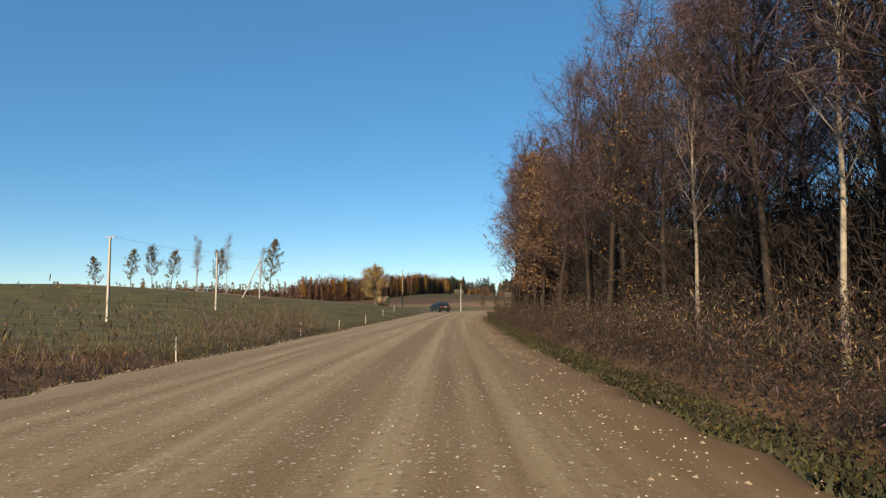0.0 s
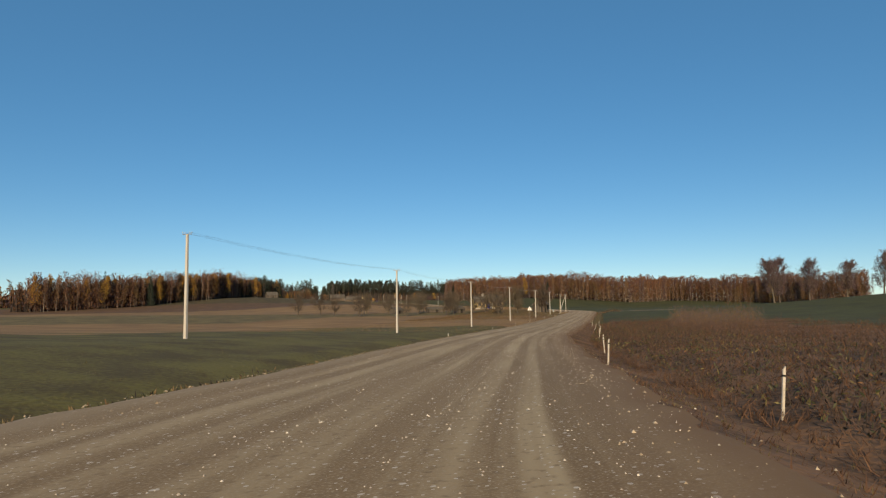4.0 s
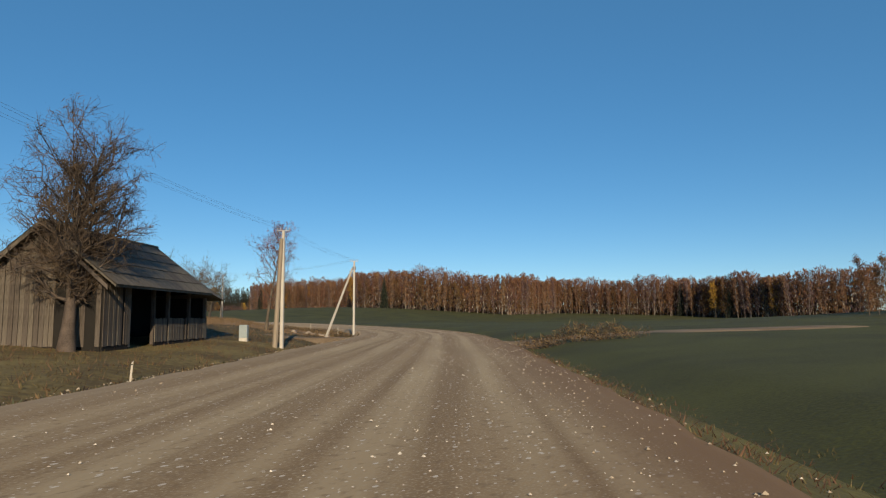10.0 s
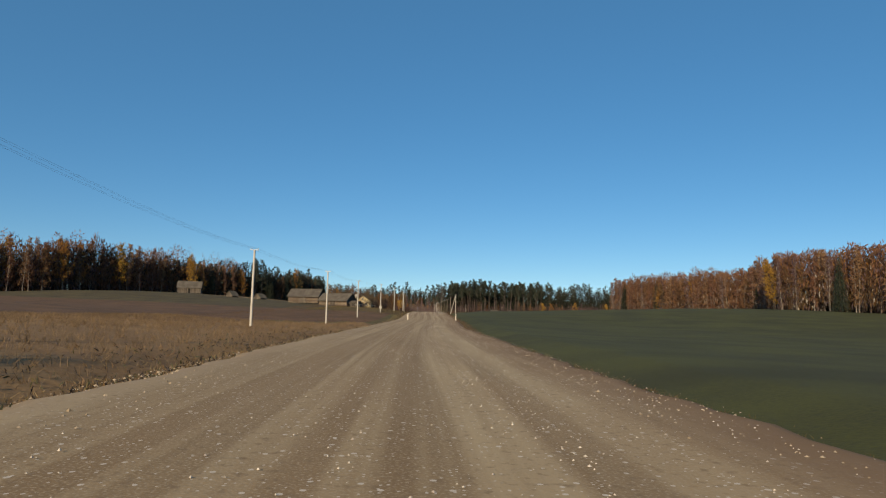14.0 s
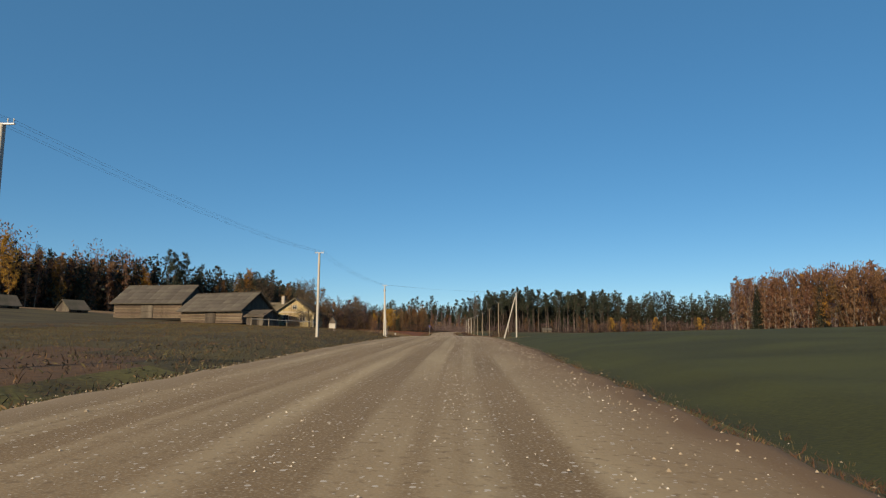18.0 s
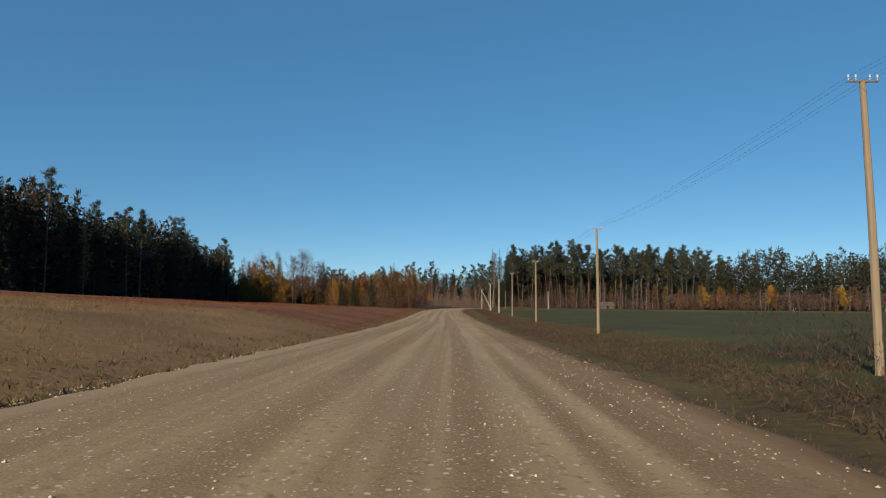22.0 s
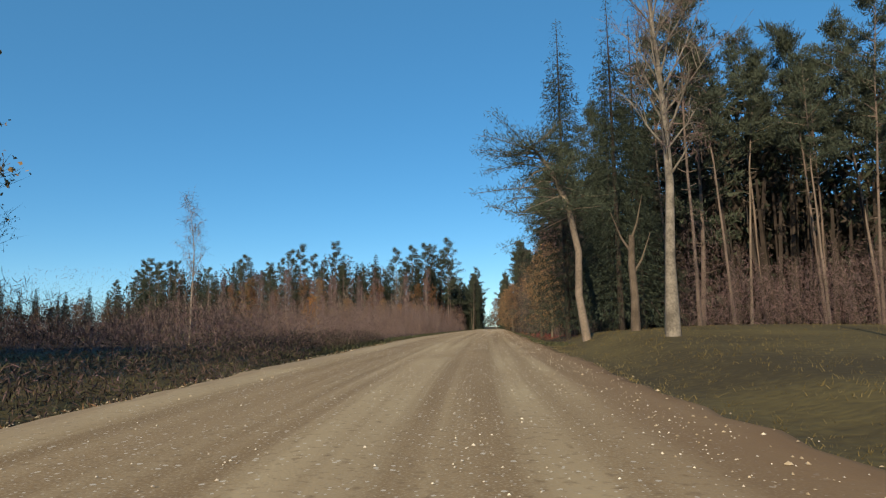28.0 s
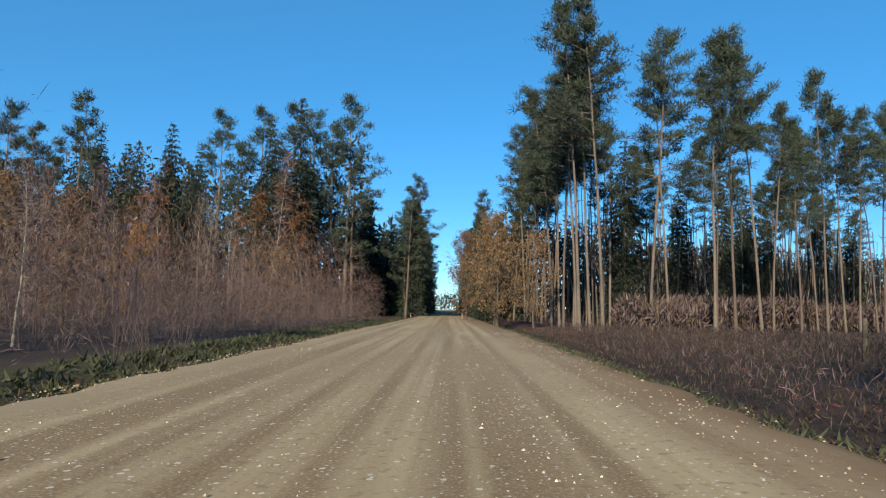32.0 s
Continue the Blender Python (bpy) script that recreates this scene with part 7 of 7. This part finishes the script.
def sedan(x, y, rz):
    """A dark hatchback seen from behind."""
    e = base("car", x, y, float(road_z(y)) + 0.06, rz)
    prof_ = [(-2.02, 0.42), (-2.05, 0.72), (-1.98, 0.92), (-0.9, 0.98), (1.0, 0.95), (1.75, 0.84), (2.0, 0.62), (2.02, 0.36), (1.5, 0.24), (-1.6, 0.24)]
    body = part("body", prism_bm([(a, b) for a, b in prof_], -0.82, 0.82, "x", 0.04), M_CARPAINT, e)
    bm = bmesh.new()
    low = [bm.verts.new((sx * 0.78, yy, 0.94)) for sx, yy in ((-1, -1.95), (1, -1.95), (1, 1.05), (-1, 1.05))]
    top = [bm.verts.new((sx * 0.60, yy, 1.40)) for sx, yy in ((-1, -1.25), (1, -1.25), (1, 0.25), (-1, 0.25))]
    for i in range(4):
        bm.faces.new((low[i], low[(i + 1) % 4], top[(i + 1) % 4], top[i]))
    bm.faces.new(low[::-1])
    bm.faces.new(top)
    bmesh.ops.bevel(bm, geom=bm.edges[:], offset=0.05, segments=2, affect="EDGES")
    cabin = part("cabin", bm, M_CARPAINT, e)
    part("rear_window", prism_bm([(-1.93 + 0.14, 1.02), (-1.34, 1.345), (-1.37, 1.36), (-1.93 + 0.11, 1.035)], -0.54, 0.54, "x"), M_PANE, cabin)
    for sgn in (-1, 1):
        pane = part("side_window", box_bm(-0.012, 0.012, -1.15, 0.45, -0.14, 0.14, 0.004), M_PANE, cabin)
        pane.matrix_basis = pose(sgn * 0.722, 0, 1.17, 0, -sgn * 21, 0)
        part("tail_light", box_bm(sgn * 0.62 - 0.15, sgn * 0.62 + 0.15, -2.075, -2.0, 0.70, 0.86, 0.02), M_LAMP, body, "red tail lamp")
        part("mirror", box_bm(sgn * 0.88 - 0.07, sgn * 0.88 + 0.07, 0.62, 0.72, 0.96, 1.08, 0.02), M_CARPAINT, body)
    part("bumper", box_bm(-0.80, 0.80, -2.12, -1.98, 0.36, 0.56, 0.04), M_RUBBER, body)
    plate = part("number_plate", box_bm(-0.26, 0.26, -2.085, -2.06, 0.70, 0.81), M_WHITE, body)
    part("plate_bar", box_bm(-0.2, 0.2, -2.09, -2.086, 0.735, 0.775), M_RUBBER, plate)
    for sx in (-0.74, 0.74):
        for yy in (-1.25, 1.3):
            w = part("wheel", pipe_bm([(sx - 0.09, yy, 0.30), (sx - 0.08, yy, 0.30), (sx + 0.08, yy, 0.30), (sx + 0.09, yy, 0.30)], [0.26, 0.30, 0.30, 0.26], 18), M_RUBBER, e)
            part("rim", pipe_bm([(sx - 0.095, yy, 0.30), (sx + 0.095, yy, 0.30)], [0.17, 0.17], 14), M_STEEL, w)
    return tagged(e, "dark green older hatchback on the gravel road", "car")


sedan(-0.4, 97.5, 24)

# ---- verges, weeds, thickets and loose stones ----
nrng = np.random.default_rng(77)
BRUSH = [scrub(201 + i, 3.0, 9, 0.75, 0.009, 4) for i in range(4)]
BRUSHLEAF = [scrub(211 + i, 2.0, 9, 0.95, 0.008, 5, 2.2, (0.09, 0.055)) for i in range(3)]
WEEDS = [scrub(221 + i, 1.1, 5, 0.6, 0.006, 2, 0.9, (0.08, 0.05)) for i in range(3)]
SAPLING = [scrub(231 + i, 5.5, 7, 0.3, 0.02, 6, 0.6, (0.2, 0.15)) for i in range(3)]


def band(y0, y1, s0, s1, n, lo=0.7, hi=1.2, power=1.0):
    """n places in a band beside the road, from y0 to y1 and from s0 to s1 metres to its right."""
    y = nrng.uniform(y0, y1, n)
    s = s0 + (s1 - s0) * nrng.uniform(0, 1, n) ** power
    return np.stack([road_x(y) + s / road_cos(y), y, nrng.uniform(lo, hi, n)], -1)


def grass(name, places, material, label, height=0.3, width=0.02, per=7, lean=0.35):
    """Tufts of blades, joined."""
    P = np.repeat(np.asarray(places), per, 0)
    n = len(P)
    xy = P[:, :2] + nrng.normal(0, 0.10, (n, 2)) * P[:, 2:3]
    z = ground_z(xy[:, 0], xy[:, 1]) - 0.02
    h = height * P[:, 2] * nrng.uniform(0.5, 1.3, n)
    a = nrng.uniform(0, 6.28, n)
    d = nrng.normal(0, lean, (n, 2)) * h[:, None]
    w = np.stack([np.cos(a), np.sin(a)], -1) * (width * P[:, 2:3])
    v = np.zeros((n, 3, 3))
    v[:, 0, :2], v[:, 1, :2], v[:, 2, :2] = xy - w * 1.2, xy + w * 1.2, xy + d
    v[:, :2, 2] = z[:, None]
    v[:, 2, 2] = z + h
    ob = new(name, quads(name, v.reshape(-1, 3), np.arange(3 * n).reshape(-1, 3), [material]))
    return tagged(ob, label, "grass", kind="stuff")


# verge grass by stretch
cat = np.concatenate
grass("verge_grass", cat([band(-15, 340, -7.4, -4.7, 7500, 0.5, 1.2), band(340, 900, -7.4, -4.7, 9500, 0.5, 1.1)]), M_DRYGRASS,
      "dry straw-coloured grass on the road verge", 0.15, 0.010, 6, 0.5)
grass("verge_grass_green", cat([band(-15, 120, 4.3, 7.0, 3800, 0.8, 1.6), band(120, 640, 4.5, 6.6, 9000, 0.4, 0.9), band(640, 960, 4.3, 12.0, 7500, 0.5, 1.2),
                                band(960, 1200, 4.3, 8.0, 3600, 0.6, 1.3), band(955, 1200, -8.0, -4.4, 4200, 0.8, 1.6), band(20, 200, -16, -4.5, 5200, 0.4, 0.9)]),
      M_OLIVE, "short green-brown grass along the road", 0.11, 0.010, 4, 0.6)
grass("pasture_grass", cat([band(345, 500, -34, -4.8, 26000, 0.6, 1.2, 1.7), band(190, 255, -30, -5, 4000, 0.4, 0.9, 1.6), band(655, 752, -36, -5, 15000, 0.5, 1.1, 1.6)]),
      M_DRYGRASS, "tall dry golden grass in the pasture", 0.27, 0.009, 5, 0.55)
grass("red_grass", band(745, 905, -38, -5.0, 14000, 0.5, 1.1, 1.9), M_REDGRASS, "reddish-brown dry grass and stubble", 0.18, 0.009, 6, 0.6)
grass("farm_grass", cat([band(252, 345, -34, -5, 17000, 0.5, 1.1, 1.7), band(572, 660, -30, -5, 18000, 0.5, 1.1, 1.7), band(895, 960, 5, 34, 4000, 0.5, 1.0, 1.5),
                         band(905, 960, -20, -5, 2500, 0.6, 1.2)]), M_OLIVE, "rough olive-brown grass round the farms", 0.13, 0.012, 4, 0.6)
grass("weed_field_grass", cat([band(108, 220, 6.2, 40, 20000, 0.5, 1.3, 1.5), band(690, 900, 8.2, 11.8, 4500, 0.5, 1.2), band(-14, 24, -18, -6.0, 2200, 0.6, 1.4)]), M_WEEDBLADE,
      "rough reddish-brown dead grass and weeds", 0.22, 0.010, 4, 0.8)
grass("farm_dry_grass", cat([band(252, 345, -34, -5, 16000, 0.5, 1.5, 1.6), band(500, 660, -36, -5, 14000, 0.4, 1.2, 1.6)]), M_WEEDBLADE, "dry brown grass among the green round the farms", 0.15, 0.010, 4, 0.6)
# weeds
thicket("brown_weeds", cat([band(-12, 22, -15, -6.0, 170, 0.7, 1.3), band(112, 218, 5.8, 24, 620, 0.5, 1.1), band(22, 120, -8.5, -5.5, 60, 0.4, 0.7),
                            band(1066, 1190, 8, 26, 90, 0.4, 0.8), band(690, 900, 7.0, 9.4, 120, 0.4, 0.7),
                            band(150, 214, 12, 36, 160, 0.7, 1.3), band(545, 640, -12, -5.5, 60, 0.3, 0.6)]), WEEDS, M_WEEDSTEM, M_BROWN,
        "dead brown weeds and thistles", "weeds", nrng)
# undergrowth of the alder grove; the dark bark colour stands for its shade
thicket("grove_undergrowth", cat([band(-12, 66, 6.2, 10.5, 160, 0.35, 0.8), band(-12, 80, 10.5, 30, 90, 0.8, 1.3), band(62, 104, 5.8, 14, 110, 0.4, 0.85)]),
        BRUSHLEAF, M_SHADEBARK, M_WEEDSTEM, "dense dark brown undergrowth below the alders", "undergrowth", nrng)
thicket("grove_brush", cat([band(-14, 70, 11.0, 34, 160, 0.9, 1.6)]), BRUSH, M_SHADEBARK, None, "dense bare brush under the alders", "undergrowth", nrng)
# willow scrub after the red field
thicket("willow_scrub", cat([band(962, 1165, -13.0, -7.6, 120, 0.4, 0.8), band(955, 1168, -60, -12, 170, 0.8, 1.3)]), BRUSH, M_SCRUB, None,
        "dense red-brown willow scrub without leaves", "scrub", nrng)
# real brush, but its blackish share also stands for the corner trees' shade
mass("verge_brush", [at_road(916, -6.3), at_road(936, -6.6), at_road(962, -7.8), at_road(984, -8.4)], (-6, 0), 460, 0.95, [M_SHADEBARK, M_HERB, M_TWIG, M_PURPLE], [0.5, 0.2, 0.15, 0.15],
     "dark low brush and herbs in the shade of the field corner", (0.24, 0.03), 0.0, 0.6, 2.4, 83, "brush", 0.9, 0.05, 2.2)
mass("scrub_haze", [at_road(952, -9.5), at_road(1010, -9.0), at_road(1100, -9.5), at_road(1168, -9.0)], (-44, 0), 1500, 4.0, [M_SCRUB, M_PURPLE, M_TWIG, M_PALELEAF],
     [0.46, 0.34, 0.14, 0.06], "mauve haze of fine willow twigs", (0.36, 0.015), 0.03, 0.4, 6.5, 61, "scrub", 0.8, 0.2, 2.4)
thicket("scrub_saplings", cat([band(1000, 1168, -50, -11, 130, 0.7, 1.45), band(1030, 1075, -24, -11, 60, 0.8, 1.3)]), SAPLING, M_SCRUB, M_SCRUB, "bare birch and aspen saplings above the scrub", "saplings", nrng)
for y, s, sc in ((1086, -26, 0.8), (1098, -38, 0.9), (1112, -22, 0.75), (1124, -44, 0.95), (1136, -30, 0.85), (1150, -20, 0.8), (1072, -40, 0.85)):
    (K_TAN if sc != 0.85 else K_GOLD).put(*at_road(y, s), rnd, sc, label="young tree with tan-gold leaves standing in the willow scrub")
for i in range(44):
    (K_BAREWOOD if i % 3 else K_BAREBIRCH).put(*at_road(1040 + 124 * rnd.random(), -12 - 40 * rnd.random()), rnd, rnd.uniform(0.45, 0.85),
                                               label="young bare birch standing in the willow scrub")
thicket("forest_brush", cat([band(968, 1066, 7.6, 12, 110, 0.4, 0.9), band(958, 985, 14, 90, 40, 0.5, 0.9), band(1112, 1190, 9, 60, 130, 0.3, 0.6)]), BRUSH, M_SCRUB, None,
        "brown undergrowth at the foot of the pines", "undergrowth", nrng)
# loose stones on the gravel
def pebbles(name, y0, y1, n, label, rim=0.0, grow=1.0, material=None):
    y = nrng.uniform(y0, y1, n)
    q = nrng.uniform(0, 1, n)
    s = np.where(q < 0.32, nrng.normal(-4.1, 0.45, n), np.where(q < 0.5, nrng.normal(1.3, 0.35, n), np.where(q < 0.64, nrng.normal(3.2, 0.45, n),
                 np.where(q < 0.74, nrng.normal(-0.4, 0.3, n), nrng.uniform(-4.4, 4.2, n)))))
    if rim:
        s = nrng.normal(rim, 0.42, n)
    s = np.clip(s, -5.0, 4.5)
    x = road_x(y) + s / road_cos(y)
    r = (0.006 + 0.013 * nrng.beta(1.2, 5, n) * 2) * grow
    z = road_z(y) + 0.045 * (1 - (s / 4.4) ** 2) + r * 0.15
    oct_v = np.array([(1, 0, 0), (0, 1, 0), (-1, 0, 0), (0, -1, 0), (0, 0, 0.8), (0, 0, -0.6)], float)
    ang = nrng.uniform(0, 6.28, n)
    sc = r[:, None] * nrng.uniform(0.7, 1.3, (n, 3))
    v = oct_v[None] * sc[:, None]
    c, sn = np.cos(ang)[:, None], np.sin(ang)[:, None]
    v = np.stack([v[..., 0] * c - v[..., 1] * sn + x[:, None], v[..., 0] * sn + v[..., 1] * c + y[:, None], v[..., 2] + z[:, None]], -1)
    f = np.array([(0, 1, 4), (1, 2, 4), (2, 3, 4), (3, 0, 4)])
    faces = (f[None] + 6 * np.arange(n)[:, None, None]).reshape(-1, 3)
    me = bpy.data.meshes.new(name)
    me.from_pydata(v.reshape(-1, 3).tolist(), [], faces.tolist())
    me.materials.append(material or M_STONE)
    return tagged(new(name, me), label, "stones", kind="stuff")


pebbles("verge_gravel", -2, 1110, 42000, "coarse brownish gravel thrown to the rim of the road", -4.35, 1.9, M_SHOULDER)
pebbles("loose_stones", -2, 1110, 110000, "pale loose stones scattered over the gravel road", 0.0, 0.92)
grass("verge_herbs", cat([band(-10, 110, 4.7, 6.8, 3000, 0.4, 1.3, 1.3), band(950, 1160, -8.8, -5.3, 5200, 0.5, 1.7), band(960, 1180, 4.5, 6.6, 3600, 0.4, 1.1)]), M_HERB,
      "low broad-leaved green herbs on the verge", 0.16, 0.035, 6, 0.7)
grass("leaf_litter", cat([band(984, 1070, 5.0, 10.5, 20000, 0.6, 1.3), band(1066, 1190, 6.2, 22, 9000, 0.6, 1.2)]), M_LITTER, "dark red fallen leaves under the roadside trees", 0.04, 0.030, 4, 1.6)
thicket("roadside_brush", cat([band(28, 48, -10.5, -6.3, 22, 0.75, 1.15), band(24, 60, -12, -7, 12, 0.4, 0.7)]), BRUSHLEAF, M_SCRUB, M_OLIVE,
        "thin grey-green bushes on the verge beside the marker posts", "bushes", nrng)
grass("verge_weeds", cat([band(120, 900, 4.25, 6.2, 15000, 0.4, 1.2), band(-10, 120, 4.3, 6.0, 1500, 0.4, 1.0), band(960, 1190, 4.3, 6.2, 900, 0.4, 1.1)]), M_WEEDBLADE,
      "dead brown grass along the edge of the gravel", 0.12, 0.010, 4, 0.8)
mass("verge_bushes", [at_road(8, -7.2), at_road(30, -6.8), at_road(50, -7.0)], (-4.5, 0), 200, 1.75, [M_LICHEN, M_SCRUB, M_OLIVE, M_HERB], [0.25, 0.25, 0.35, 0.15],
     "grey-green bushes on the verge beside the marker posts", (0.26, 0.03), 0.0, 1.1, 1.6, 62, "bushes", 0.6, 0.2, 2.6)
pebbles("right_rim_gravel", -2, 1110, 15000, "loose gravel along the field side of the road", 3.7, 1.5, M_SHOULDER)

# ragged sod whose blackish blades also draw the shade under the grass lip
for nm, a, b in (("verge_sod", -12, 130), ("verge_sod", 130, 345), ("verge_sod", 345, 640), ("verge_sod", 640, 930), ("verge_sod", 930, 1180)):
    mass(nm, [at_road(a + (b - a) * k / 12, -4.75) for k in range(13)], (-1.1, 0), 90, 0.26, [M_SHADEBARK, M_WEEDBLADE, M_HERB], [0.5, 0.3, 0.2],
         "ragged sod along the gravel's edge, partly darkened as shade under its lip", (0.15, 0.03), 0.0, 0.5, 2.0, 70 + a % 7, "grass", 0.8, 0.05, 1.0)

for a, b, near, far in ((556, 664, -5.6, 7.0), (345, 470, -5.4, 4.0), (20, 110, -5.4, 3.0), (690, 905, -5.2, 3.5)):
    mass("verge_tussocks", [at_road(a + (b - a) * k / 8, near) for k in range(9)], (-far, 0), 110 if far > 5 else 60, 0.30, [M_SHADEBARK, M_HERB, M_WEEDBLADE, M_OLIVE], [0.4, 0.25, 0.22, 0.13],
         "dark tussocks of dying grass on the verge", (0.20, 0.035), 0.0, 0.4, 1.3, 90 + a % 11, "grass", 0.9, 0.1, 2.4)
post = base("stump_post", 108.0, 1095.0, gz(108.0, 1095.0))
part("post", pipe_bm([(0, 0, -0.3), (0.02, 0, 0.8), (0.05, 0.02, 1.5)], [0.09, 0.085, 0.075], 8), M_BARK, post)
tagged(post, "weathered grey wooden stump post in the brush", "post")
mass("field_edge_weeds", [at_road(690, 7.0), at_road(790, 7.0), at_road(890, 7.0)], (1.8, 0), 130, 0.32, [M_SHADEBARK, M_WEEDSTEM, M_TWIG], [0.4, 0.35, 0.25],
     "dead red-brown weeds between the verge and the crop", (0.24, 0.02), 0.0, 0.6, 3.0, 63, "weeds", 0.8, 0.0, 2.4)
mass("field_corner_brush", [at_road(694, 10.0), at_road(718, 10.0)], (4.0, 0), 260, 1.1, [M_SHADEBARK, M_WEEDSTEM, M_TWIG], [0.5, 0.3, 0.2],
     "dark dead brush at the corner of the crop", (0.3, 0.02), 0.0, 0.9, 2.0, 64, "brush", 0.7, 0.0, 2.4)
mass("pole_foot_weeds", [(114.6, 680.5), (116.4, 679.8), (118.2, 679.4)], (0.6, 2.6), 420, 1.25, [M_WEEDBLADE, M_WEEDSTEM, M_SHADEBARK], [0.3, 0.35, 0.35],
     "tall dead brown weeds round the foot of a pole", (0.3, 0.025), 0.0, 1.0, 1.2, 85, "weeds", 0.7, 0.05, 1.8)
mass("weed_field_bushes", [at_road(180, 14), at_road(214, 20)], (13, 0), 420, 2.4, [M_TWIG, M_BROWN, M_PURPLE, M_WEEDSTEM], [0.35, 0.2, 0.2, 0.25],
     "brown bare bushes in the weedy field", (0.34, 0.024), 0.0, 0.9, 2.6, 65, "bushes", 0.7, 0.0, 1.3)
mass("weed_field_herbs", [at_road(114, 6.0), at_road(165, 6.0), at_road(212, 6.0)], (11, 0), 170, 0.4, [M_HERB, M_OLIVE, M_GREENGRASS, M_SHADEBARK], [0.35, 0.25, 0.15, 0.25],
     "low green and olive herbs among the dead weeds", (0.16, 0.04), 0.0, 0.4, 2.0, 89, "herbs", 0.9, 0.05, 2.4)
mass("weed_field_stalks", [at_road(120, 7.0), at_road(165, 7.0), at_road(212, 7.0)], (12, 0), 230, 0.75, [M_TWIG, M_BROWN, M_SHADEBARK, M_WEEDSTEM], [0.3, 0.25, 0.2, 0.25],
     "dead brown stalks in the weedy field", (0.22, 0.018), 0.0, 0.9, 2.2, 66, "weeds", 0.7, 0.0, 2.4)
